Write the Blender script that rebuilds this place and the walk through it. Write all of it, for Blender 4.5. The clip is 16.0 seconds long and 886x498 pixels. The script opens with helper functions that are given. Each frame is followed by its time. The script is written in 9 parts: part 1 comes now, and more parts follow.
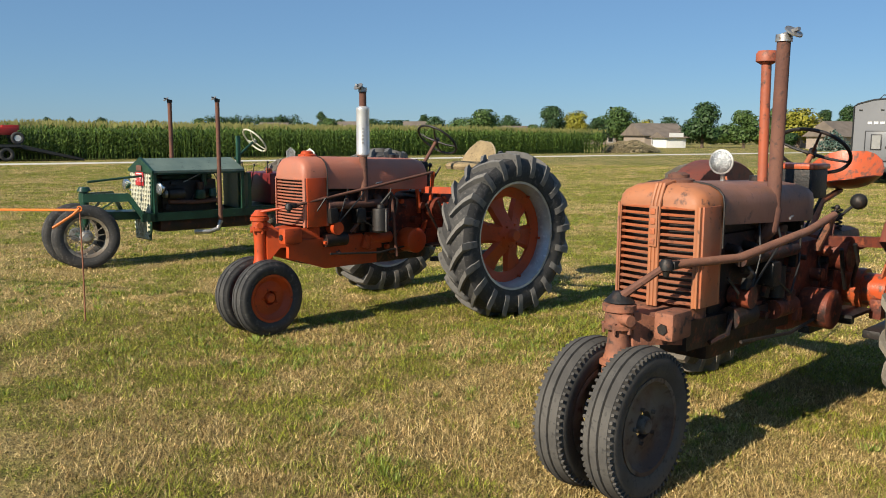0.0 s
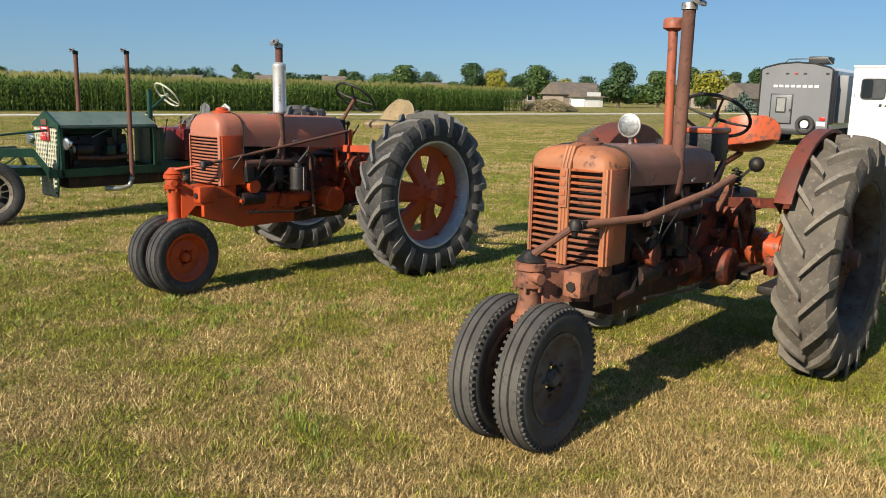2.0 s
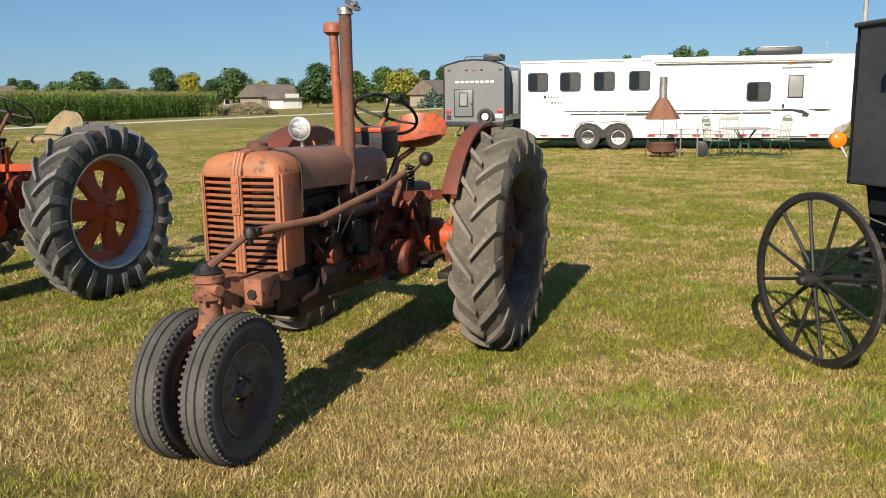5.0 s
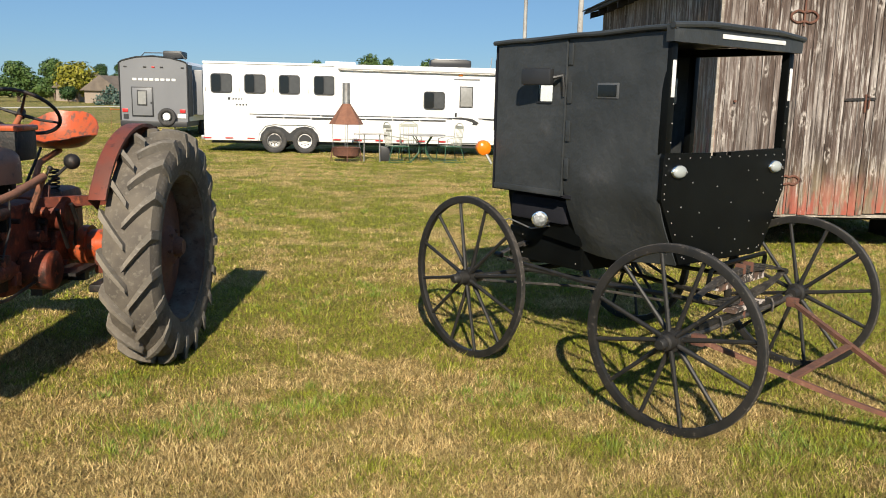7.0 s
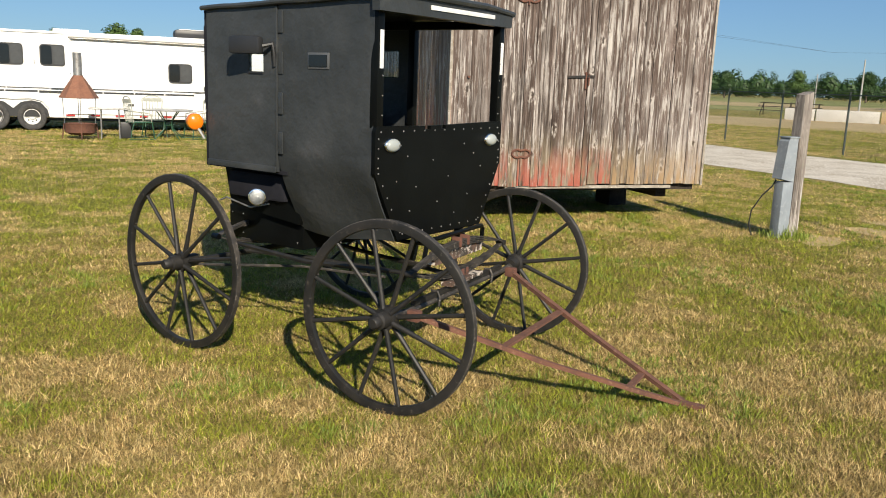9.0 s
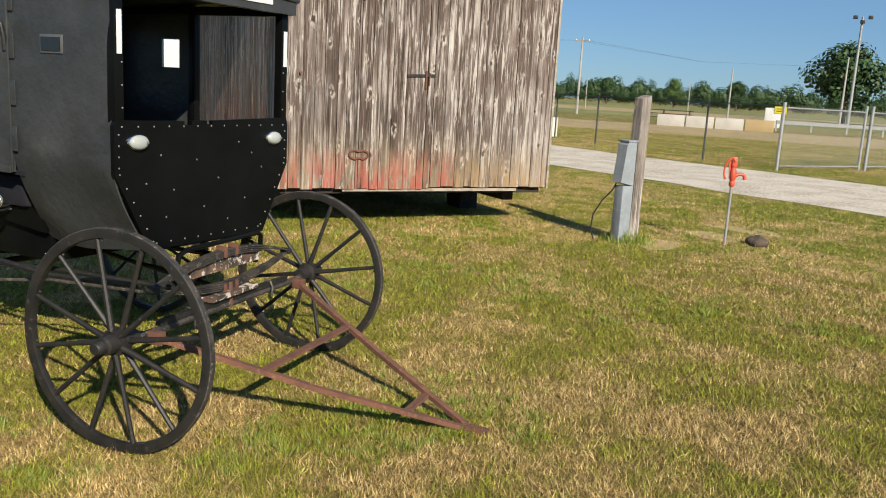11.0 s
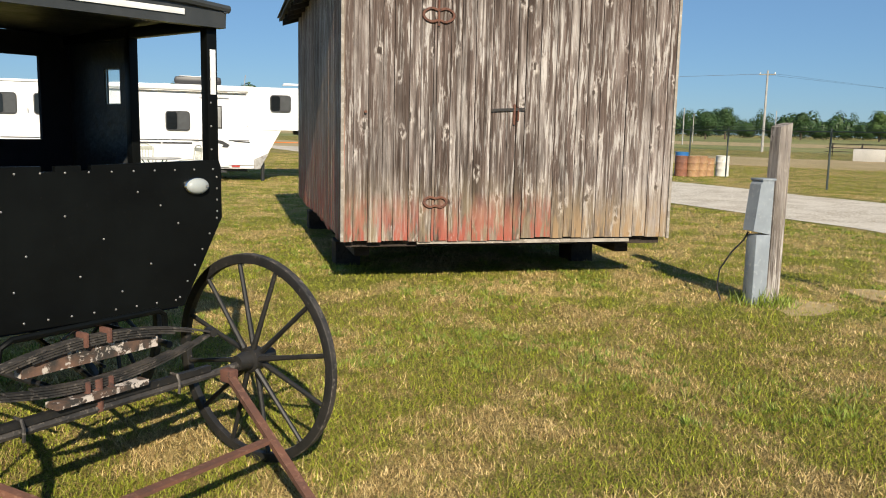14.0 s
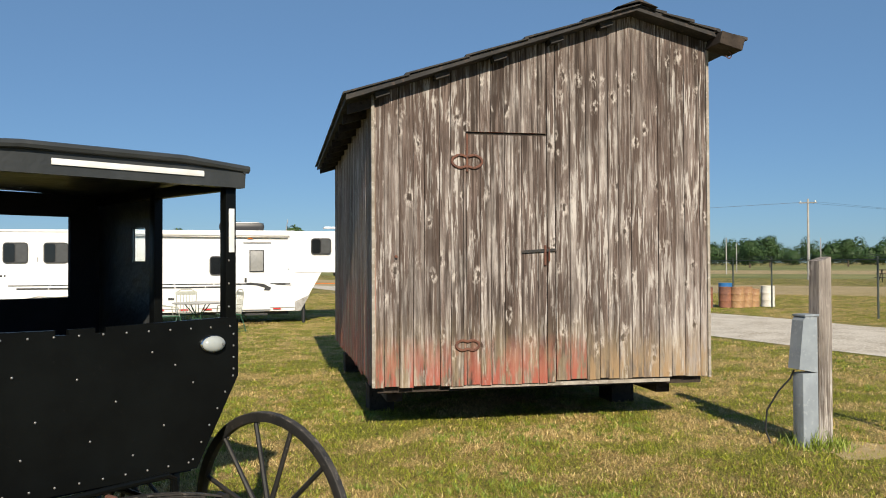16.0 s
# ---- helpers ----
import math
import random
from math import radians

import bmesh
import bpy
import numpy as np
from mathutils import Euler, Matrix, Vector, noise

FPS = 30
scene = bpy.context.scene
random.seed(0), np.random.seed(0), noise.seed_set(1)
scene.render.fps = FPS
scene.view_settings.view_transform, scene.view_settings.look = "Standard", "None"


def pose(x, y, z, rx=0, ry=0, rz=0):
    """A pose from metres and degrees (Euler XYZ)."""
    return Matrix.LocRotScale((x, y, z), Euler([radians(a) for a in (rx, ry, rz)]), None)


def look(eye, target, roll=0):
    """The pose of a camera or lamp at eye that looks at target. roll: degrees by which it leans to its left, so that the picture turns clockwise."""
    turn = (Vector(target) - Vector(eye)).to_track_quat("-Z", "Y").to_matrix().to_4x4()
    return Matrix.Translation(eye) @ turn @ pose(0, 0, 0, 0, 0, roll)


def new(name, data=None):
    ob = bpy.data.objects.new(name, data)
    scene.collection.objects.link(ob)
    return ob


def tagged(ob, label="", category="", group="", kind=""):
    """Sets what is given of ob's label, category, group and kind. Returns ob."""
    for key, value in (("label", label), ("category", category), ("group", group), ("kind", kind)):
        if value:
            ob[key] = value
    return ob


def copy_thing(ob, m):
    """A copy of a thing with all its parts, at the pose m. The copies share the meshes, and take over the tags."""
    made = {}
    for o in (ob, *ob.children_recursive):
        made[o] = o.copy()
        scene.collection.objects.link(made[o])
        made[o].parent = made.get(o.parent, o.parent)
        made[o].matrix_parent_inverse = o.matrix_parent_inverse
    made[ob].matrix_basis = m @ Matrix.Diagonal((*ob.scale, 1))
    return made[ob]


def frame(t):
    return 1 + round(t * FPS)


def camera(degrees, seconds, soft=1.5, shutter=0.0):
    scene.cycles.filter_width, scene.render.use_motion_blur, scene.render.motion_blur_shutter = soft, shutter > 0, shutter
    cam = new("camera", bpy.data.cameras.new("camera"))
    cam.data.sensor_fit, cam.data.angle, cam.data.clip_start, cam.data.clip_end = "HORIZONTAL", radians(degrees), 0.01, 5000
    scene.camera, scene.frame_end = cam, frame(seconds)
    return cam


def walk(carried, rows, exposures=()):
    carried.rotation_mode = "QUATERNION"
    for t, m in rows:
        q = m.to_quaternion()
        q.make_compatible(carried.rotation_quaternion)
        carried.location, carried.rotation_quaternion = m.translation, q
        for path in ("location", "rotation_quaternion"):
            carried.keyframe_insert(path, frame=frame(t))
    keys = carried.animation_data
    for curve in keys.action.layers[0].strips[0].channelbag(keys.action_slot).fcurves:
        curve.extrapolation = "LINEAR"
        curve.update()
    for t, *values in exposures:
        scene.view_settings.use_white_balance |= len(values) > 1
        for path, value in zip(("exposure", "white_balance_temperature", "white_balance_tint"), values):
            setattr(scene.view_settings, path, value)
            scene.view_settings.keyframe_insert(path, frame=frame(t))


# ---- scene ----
cam = camera(56.1, 16.0, soft=1.0)
METRES, EYE, TILT, LEAN, TURN = 3.672, 1.62, 0.0, 0.0, 0.0
ROWS = [
    (0.0, 0.0055, 0.0, 0.0, 0.05, -7.81, -0.34),
    (0.5, 0.0047, -0.0139, 0.0013, -1.04, -9.02, -0.97),
    (1.0, 0.0074, -0.0222, 0.005, -2.05, -10.0, -1.65),
    (1.5, 0.0092, -0.0209, 0.0069, -3.86, -10.48, -1.58),
    (2.0, 0.0100, -0.0195, 0.0066, -5.36, -10.68, -1.24),
    (2.5, 0.0114, -0.019, 0.0071, -8.49, -11.42, -0.92),
    (3.0, 0.0126, -0.0195, 0.0088, -14.74, -11.52, -0.81),
    (3.5, 0.0149, -0.0203, 0.0106, -20.34, -10.33, -0.21),
    (4.0, 0.0240, -0.0268, 0.0113, -21.68, -10.51, 0.38),
    (6.5, 0.095, -0.047, 0.0121, -40.59, -10.17, -0.66),
    (7.0, 0.1028, -0.0558, 0.0132, -46.16, -10.22, -1.33),
    (7.5, 0.1171, -0.0721, 0.0141, -46.87, -10.3, -0.97),
    (8.0, 0.1366, -0.0904, 0.0121, -51.77, -10.4, -0.86),
    (8.5, 0.1632, -0.1019, 0.0084, -55.91, -11.22, -1.4),
    (9.0, 0.2006, -0.0874, 0.0071, -61.98, -11.32, -2.12),
    (9.5, 0.2331, -0.0751, 0.0087, -67.45, -11.12, -2.36),
    (10.0, 0.2731, -0.1015, 0.0059, -68.25, -11.05, -2.08),
    (12.5, 0.6112, -0.2693, -0.0038, -71.05, -10.48, -5.14),
    (13.0, 0.699, -0.252, -0.0123, -67.66, -9.58, -4.09),
    (13.5, 0.7685, -0.2536, -0.0125, -65.92, -8.46, -2.05),
    (14.0, 0.8312, -0.2798, -0.0105, -57.1, -8.28, -1.24),
    (14.5, 0.8565, -0.2833, 0.0058, -54.94, -6.1, -0.69),
    (15.0, 0.8697, -0.2842, 0.0112, -54.18, 0.67, 0.43),
    (15.5, 0.8703, -0.2859, 0.0107, -53.51, 1.12, 0.36),
    (16.0, 0.8671, -0.2923, 0.0088, -54.2, 1.0, 0.24),
]
walk(cam, [(t, pose(0, 0, EYE, TILT, LEAN, TURN) @ pose(METRES * x, METRES * y, METRES * z, 90 + pitch, roll, yaw)) for t, x, y, z, yaw, pitch, roll in ROWS],
     exposures=[(0.0, 0.45), (14.4, 0.42), (15.2, 0.40), (16.0, 0.32)])

# ---- light ----
SUN_EL, SUN_AZ = 30.0, 225.0          # elevation; direction towards the sun, degrees from +x
world = bpy.data.worlds.new("sky")
scene.world = world
world.use_nodes = True
wn = world.node_tree.nodes
wn.clear()
sky = wn.new("ShaderNodeTexSky")
sky.sky_type, sky.sun_disc = "NISHITA", False
sky.sun_elevation, sky.sun_rotation = radians(SUN_EL), radians(90 - SUN_AZ)
sky.altitude, sky.air_density, sky.dust_density, sky.ozone_density = 200, 0.9, 0.1, 3.0
wbg, wout = wn.new("ShaderNodeBackground"), wn.new("ShaderNodeOutputWorld")
wbg.inputs["Strength"].default_value = 0.054
tint = wn.new("ShaderNodeMix")
tint.data_type, tint.blend_type = "RGBA", "MULTIPLY"
tint.inputs[0].default_value = 1.0
tint.inputs[7].default_value = (0.76, 1.0, 1.26, 1)      # clear, slightly hazy blue
world.node_tree.links.new(sky.outputs[0], tint.inputs[6])
haze = wn.new("ShaderNodeMix")                           # thin summer haze evens the sky
haze.data_type = "RGBA"
haze.inputs[0].default_value = 0.45
haze.inputs[7].default_value = (2.9, 5.2, 8.0, 1)
world.node_tree.links.new(tint.outputs[2], haze.inputs[6])
world.node_tree.links.new(haze.outputs[2], wbg.inputs[0])
world.node_tree.links.new(wbg.outputs[0], wout.inputs[0])
sun_data = bpy.data.lights.new("sun", "SUN")
sun_data.energy, sun_data.angle, sun_data.color = 5.0, radians(0.53), (1.0, 0.89, 0.72)
sun = new("sun", sun_data)
sun_from = Vector((math.cos(radians(SUN_EL)) * math.cos(radians(SUN_AZ)), math.cos(radians(SUN_EL)) * math.sin(radians(SUN_AZ)), math.sin(radians(SUN_EL))))
sun.matrix_world = look(tuple(sun_from * 50), (0, 0, 0))

# ---- materials ----
def nodes_of(name):
    m = bpy.data.materials.new(name)
    m.use_nodes = True
    nt = m.node_tree
    return m, nt, nt.nodes["Principled BSDF"]


def add(nt, kind, **kw):
    n = nt.nodes.new(kind)
    for k, v in kw.items():
        if k in n.inputs:
            n.inputs[k].default_value = v
    return n


def noise_fac(nt, scale, detail=4.0, rough=0.55, lo=0.35, hi=0.65, squash=None, source="Object"):
    """Noise stretched by squash (x, y, z), as a 0 to 1 mask between lo and hi."""
    tc = nt.nodes.new("ShaderNodeTexCoord")
    vec = tc.outputs[source]
    if squash:
        mp = nt.nodes.new("ShaderNodeMapping")
        mp.inputs["Scale"].default_value = squash
        nt.links.new(vec, mp.inputs["Vector"])
        vec = mp.outputs[0]
    n = add(nt, "ShaderNodeTexNoise", Scale=scale, Detail=detail, Roughness=rough)
    nt.links.new(vec, n.inputs["Vector"])
    r = add(nt, "ShaderNodeMapRange")
    r.inputs["From Min"].default_value, r.inputs["From Max"].default_value = lo, hi
    nt.links.new(n.outputs["Fac"], r.inputs["Value"])
    return r.outputs[0]


def mix(nt, fac, a, b):
    """Colour mix; a and b are colours or sockets."""
    m = nt.nodes.new("ShaderNodeMix")
    m.data_type = "RGBA"
    for sock, val in ((m.inputs[6], a), (m.inputs[7], b)):
        if isinstance(val, tuple):
            sock.default_value = (*val, 1)
        else:
            nt.links.new(val, sock)
    if isinstance(fac, float):
        m.inputs[0].default_value = fac
    else:
        nt.links.new(fac, m.inputs[0])
    return m.outputs[2]


def bump(nt, bsdf, height, strength=0.3, dist=0.01):
    b = nt.nodes.new("ShaderNodeBump")
    b.inputs["Strength"].default_value, b.inputs["Distance"].default_value = strength, dist
    nt.links.new(height, b.inputs["Height"])
    nt.links.new(b.outputs[0], bsdf.inputs["Normal"])


def worn(name, base, second, third=None, rough=0.6, metal=0.0, s1=4.0, s2=30.0, lo=0.4, hi=0.62, lo2=0.55, hi2=0.68, bmp=0.15, rough2=None, spec=0.5):
    """A surface with large patches of a second colour and small flecks of a third."""
    m, nt, b = nodes_of(name)
    c = mix(nt, noise_fac(nt, s1, 5, 0.6, lo, hi), base, second)
    fl = noise_fac(nt, s2, 4, 0.65, lo2, hi2)
    if third:
        c = mix(nt, fl, c, third)
    nt.links.new(c, b.inputs["Base Color"])
    b.inputs["Roughness"].default_value, b.inputs["Metallic"].default_value = rough, metal
    b.inputs["Specular IOR Level"].default_value = spec
    if rough2 is not None:
        r = add(nt, "ShaderNodeMapRange")
        r.inputs["To Min"].default_value, r.inputs["To Max"].default_value = rough, rough2
        nt.links.new(noise_fac(nt, s1 * 1.7, 4), r.inputs["Value"])
        nt.links.new(r.outputs[0], b.inputs["Roughness"])
    if bmp:
        bump(nt, b, noise_fac(nt, s2 * 2, 3, 0.6, 0.3, 0.7), bmp, 0.004)
    return m


def dryness(nt):
    """How dry the lawn is, 0 to 1: broad bleached areas broken by smaller worn spots."""
    big = noise_fac(nt, 0.30, 4, 0.6, 0.36, 0.64)
    mid = noise_fac(nt, 1.5, 6, 0.68, 0.38, 0.62)
    m = nt.nodes.new("ShaderNodeMath")
    m.operation = "MULTIPLY_ADD"
    nt.links.new(mid, m.inputs[0])
    m.inputs[1].default_value = 0.62
    n = nt.nodes.new("ShaderNodeMath")
    n.operation = "MULTIPLY"
    nt.links.new(big, n.inputs[0])
    n.inputs[1].default_value = 0.38
    nt.links.new(n.outputs[0], m.inputs[2])
    tc = nt.nodes.new("ShaderNodeTexCoord")
    worn_spot = nt.nodes.new("ShaderNodeVectorMath")         # the trodden ground before the tractors
    worn_spot.operation = "DISTANCE"
    worn_spot.inputs[1].default_value = (0.4, 2.6, 0.0)
    nt.links.new(tc.outputs["Object"], worn_spot.inputs[0])
    return math_node(nt, "ADD", m.outputs[0], spread(nt, worn_spot.outputs["Value"], 0.5, 4.5, 0.17, -0.03))


def spread(nt, value, lo, hi, to_lo=0.0, to_hi=1.0):
    r = add(nt, "ShaderNodeMapRange")
    for k, v in (("From Min", lo), ("From Max", hi), ("To Min", to_lo), ("To Max", to_hi)):
        r.inputs[k].default_value = v
    nt.links.new(value, r.inputs["Value"])
    return r.outputs[0]


def math_node(nt, op, x, y):
    m = nt.nodes.new("ShaderNodeMath")
    m.operation = op
    for sock, v in zip(m.inputs, (x, y)):
        if isinstance(v, float):
            sock.default_value = v
        else:
            nt.links.new(v, sock)
    return m.outputs[0]


def thatch(name):
    """The ground under the blades: dead clippings, earth showing through, moss-green stubble."""
    m, nt, b = nodes_of(name)
    dry = dryness(nt)
    c = mix(nt, spread(nt, dry, 0.30, 0.72), (0.19, 0.215, 0.020), (0.48, 0.36, 0.14))
    c = mix(nt, noise_fac(nt, 26.0, 5, 0.75, 0.42, 0.60), c, mix(nt, 0.72, c, (0.050, 0.038, 0.018)))
    c = mix(nt, noise_fac(nt, 70.0, 4, 0.7, 0.54, 0.62), c, (0.60, 0.46, 0.18))
    nt.links.new(c, b.inputs["Base Color"])
    b.inputs["Roughness"].default_value = 0.9
    b.inputs["Specular IOR Level"].default_value = 0.2
    bump(nt, b, noise_fac(nt, 40.0, 4, 0.7, 0.3, 0.7), 0.8, 0.03)
    return m


def grass_blade(name):
    """Each blade is green or straw, the more often straw the drier its place."""
    m, nt, b = nodes_of(name)
    geo = nt.nodes.new("ShaderNodeNewGeometry")
    rnd = geo.outputs["Random Per Island"]
    r2 = math_node(nt, "FRACT", math_node(nt, "MULTIPLY", rnd, 17.31), 0.0)
    dead = spread(nt, math_node(nt, "SUBTRACT", spread(nt, dryness(nt), 0.34, 0.70, 0.06, 0.95), rnd), -0.10, 0.10)
    green = mix(nt, r2, (0.135, 0.165, 0.007), (0.41, 0.435, 0.040))
    straw = mix(nt, r2, (0.34, 0.200, 0.062), (0.90, 0.69, 0.33))
    c = mix(nt, dead, green, straw)
    c = mix(nt, noise_fac(nt, 8.0, 6, 0.75, 0.44, 0.57), c, mix(nt, 0.52, c, (0.110, 0.098, 0.016)))
    nt.links.new(c, b.inputs["Base Color"])
    b.inputs["Roughness"].default_value = 0.6
    b.inputs["Specular IOR Level"].default_value = 0.3
    return m


def shade_blade(name):
    """Low brown clippings, coloured dark to stand in for shade between the living blades."""
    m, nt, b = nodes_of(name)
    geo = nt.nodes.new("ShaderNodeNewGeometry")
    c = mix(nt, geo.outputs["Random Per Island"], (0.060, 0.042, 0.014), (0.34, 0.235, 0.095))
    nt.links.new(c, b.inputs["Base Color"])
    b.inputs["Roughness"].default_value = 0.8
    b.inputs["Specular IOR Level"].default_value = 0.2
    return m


def weed_blade(name):
    m, nt, b = nodes_of(name)
    geo = nt.nodes.new("ShaderNodeNewGeometry")
    c = mix(nt, geo.outputs["Random Per Island"], (0.075, 0.120, 0.012), (0.30, 0.365, 0.055))
    nt.links.new(c, b.inputs["Base Color"])
    b.inputs["Roughness"].default_value = 0.5
    b.inputs["Specular IOR Level"].default_value = 0.35
    return m


def leafy(name, a, b2, rough=0.55):
    m, nt, b = nodes_of(name)
    geo = nt.nodes.new("ShaderNodeNewGeometry")
    c = mix(nt, geo.outputs["Random Per Island"], a, b2)
    c = mix(nt, noise_fac(nt, 0.6, 3), c, mix(nt, 0.35, c, (0.03, 0.05, 0.01)))
    nt.links.new(c, b.inputs["Base Color"])
    b.inputs["Roughness"].default_value = rough
    b.inputs["Specular IOR Level"].default_value = 0.3
    return m


def barn_wood(name, grey_a, grey_b, red, foot=0.45, rot=0.0):
    """Weathered upright boards: grey streaks and knots, some red paint left near the foot."""
    m, nt, b = nodes_of(name)
    info = nt.nodes.new("ShaderNodeObjectInfo")
    tc = nt.nodes.new("ShaderNodeTexCoord")
    off = nt.nodes.new("ShaderNodeVectorMath")
    off.operation = "MULTIPLY_ADD"
    nt.links.new(info.outputs["Random"], off.inputs[0])
    off.inputs[1].default_value = (31.0, 17.0, 9.0)
    nt.links.new(tc.outputs["Object"], off.inputs[2])

    def streak(scale, sq, lo, hi, detail=5):
        mp = nt.nodes.new("ShaderNodeMapping")
        mp.inputs["Scale"].default_value = sq
        nt.links.new(off.outputs[0], mp.inputs["Vector"])
        n = add(nt, "ShaderNodeTexNoise", Scale=scale, Detail=detail, Roughness=0.62)
        nt.links.new(mp.outputs[0], n.inputs["Vector"])
        r = add(nt, "ShaderNodeMapRange")
        r.inputs["From Min"].default_value, r.inputs["From Max"].default_value = lo, hi
        nt.links.new(n.outputs["Fac"], r.inputs["Value"])
        return r.outputs[0]

    geo = nt.nodes.new("ShaderNodeNewGeometry")

    def zone(scale, sq, lo, hi):
        """Weathering that runs over several boards at once."""
        mp = nt.nodes.new("ShaderNodeMapping")
        mp.inputs["Scale"].default_value = sq
        nt.links.new(geo.outputs["Position"], mp.inputs["Vector"])
        n = add(nt, "ShaderNodeTexNoise", Scale=scale, Detail=6.0, Roughness=0.65)
        nt.links.new(mp.outputs[0], n.inputs["Vector"])
        r = add(nt, "ShaderNodeMapRange")
        r.inputs["From Min"].default_value, r.inputs["From Max"].default_value = lo, hi
        nt.links.new(n.outputs["Fac"], r.inputs["Value"])
        return r.outputs[0]

    def times(x, y):
        m2 = nt.nodes.new("ShaderNodeMath")
        m2.operation, m2.use_clamp = "MULTIPLY", True
        for sock, v in zip(m2.inputs, (x, y)):
            if isinstance(v, float):
                sock.default_value = v
            else:
                nt.links.new(v, sock)
        return m2.outputs[0]

    grain = streak(38.0, (3.4, 3.4, 0.085), 0.38, 0.62, 8)
    c = mix(nt, grain, grey_a, grey_b)
    # every board its own tone, from brown to silver
    c = mix(nt, times(info.outputs["Random"], 0.85), c, mix(nt, 0.75, c, (0.085, 0.060, 0.048)))
    silver = times(streak(4.2, (3.4, 3.4, 0.15), 0.45, 0.60, 11), zone(0.9, (1, 1, 0.45), 0.40, 0.62))
    c = mix(nt, times(silver, 0.82), c, (0.50, 0.450, 0.415))
    flake = times(streak(13.0, (3.0, 3.0, 0.20), 0.525, 0.575, 11), zone(1.3, (1, 1, 0.5), 0.40, 0.54))
    c = mix(nt, times(flake, 0.62), c, (0.66, 0.62, 0.58))
    dark = times(streak(6.0, (3.0, 3.0, 0.14), 0.44, 0.58, 11), zone(0.8, (1, 1, 0.4), 0.68, 0.42))
    c = mix(nt, times(dark, 0.92), c, (0.036, 0.025, 0.020))
    c = mix(nt, times(streak(60.0, (3.0, 3.0, 0.10), 0.58, 0.66, 6), 0.7), c, (0.045, 0.034, 0.028))
    # knots: a small dark eye in a pale swirl, of uneven size
    mp = nt.nodes.new("ShaderNodeMapping")
    mp.inputs["Scale"].default_value = (1.0, 1.0, 0.55)
    nt.links.new(off.outputs[0], mp.inputs["Vector"])
    warp = add(nt, "ShaderNodeTexNoise", Scale=9.0, Detail=3.0)
    nt.links.new(off.outputs[0], warp.inputs["Vector"])
    bend = nt.nodes.new("ShaderNodeVectorMath")
    bend.operation = "MULTIPLY_ADD"
    nt.links.new(warp.outputs["Color"], bend.inputs[0])
    bend.inputs[1].default_value = (0.07, 0.07, 0.10)
    nt.links.new(mp.outputs[0], bend.inputs[2])
    vor = add(nt, "ShaderNodeTexVoronoi", Scale=5.5)
    nt.links.new(bend.outputs[0], vor.inputs["Vector"])

    def within(lo, hi):
        k = add(nt, "ShaderNodeMapRange")
        k.inputs["From Min"].default_value, k.inputs["From Max"].default_value = lo, hi
        nt.links.new(vor.outputs["Distance"], k.inputs["Value"])
        return k.outputs[0]

    c = mix(nt, times(within(0.30, 0.14), streak(20.0, (2, 2, 0.8), 0.46, 0.58, 5)), c, (0.50, 0.45, 0.41))
    c = mix(nt, times(within(0.13, 0.08), 0.9), c, (0.040, 0.028, 0.022))
    # paint left near the foot of the wall
    sep = nt.nodes.new("ShaderNodeSeparateXYZ")
    nt.links.new(tc.outputs["Object"], sep.inputs[0])
    zr = add(nt, "ShaderNodeMapRange")
    zr.inputs["From Min"].default_value, zr.inputs["From Max"].default_value = foot, 0.0
    nt.links.new(sep.outputs["Z"], zr.inputs["Value"])
    zt = add(nt, "ShaderNodeMapRange")
    zt.inputs["From Min"].default_value, zt.inputs["From Max"].default_value = foot * 1.45, foot * 0.4
    zt.inputs["To Max"].default_value = 0.5
    nt.links.new(sep.outputs["Z"], zt.inputs["Value"])
    c = mix(nt, times(zt.outputs[0], streak(6.0, (2, 2, 0.5), 0.35, 0.6, 6)), c, (0.36, 0.285, 0.175))
    pm = nt.nodes.new("ShaderNodeMath")
    pm.operation = "MULTIPLY"
    pm.use_clamp = True
    nt.links.new(zr.outputs[0], pm.inputs[0])
    nt.links.new(streak(7.0, (2.2, 2.2, 0.35), 0.45, 0.56, 10), pm.inputs[1])
    c = mix(nt, pm.outputs[0], c, red)
    nt.links.new(c, b.inputs["Base Color"])
    b.inputs["Roughness"].default_value = 0.85
    b.inputs["Specular IOR Level"].default_value = 0.25
    bump(nt, b, grain, 0.6, 0.004)
    return m


def plain(name, col, rough=0.5, metal=0.0, spec=0.5):
    m, nt, b = nodes_of(name)
    c = mix(nt, noise_fac(nt, 9.0, 4, 0.6, 0.35, 0.7), col, tuple(v * 0.8 for v in col))
    nt.links.new(c, b.inputs["Base Color"])
    b.inputs["Roughness"].default_value, b.inputs["Metallic"].default_value = rough, metal
    b.inputs["Specular IOR Level"].default_value = spec
    return m


def glass(name, col=(0.9, 0.95, 0.95), rough=0.02):
    m, nt, b = nodes_of(name)
    b.inputs["Base Color"].default_value = (*col, 1)
    b.inputs["Roughness"].default_value = rough
    b.inputs["Transmission Weight"].default_value = 1.0
    b.inputs["IOR"].default_value = 1.45
    return m


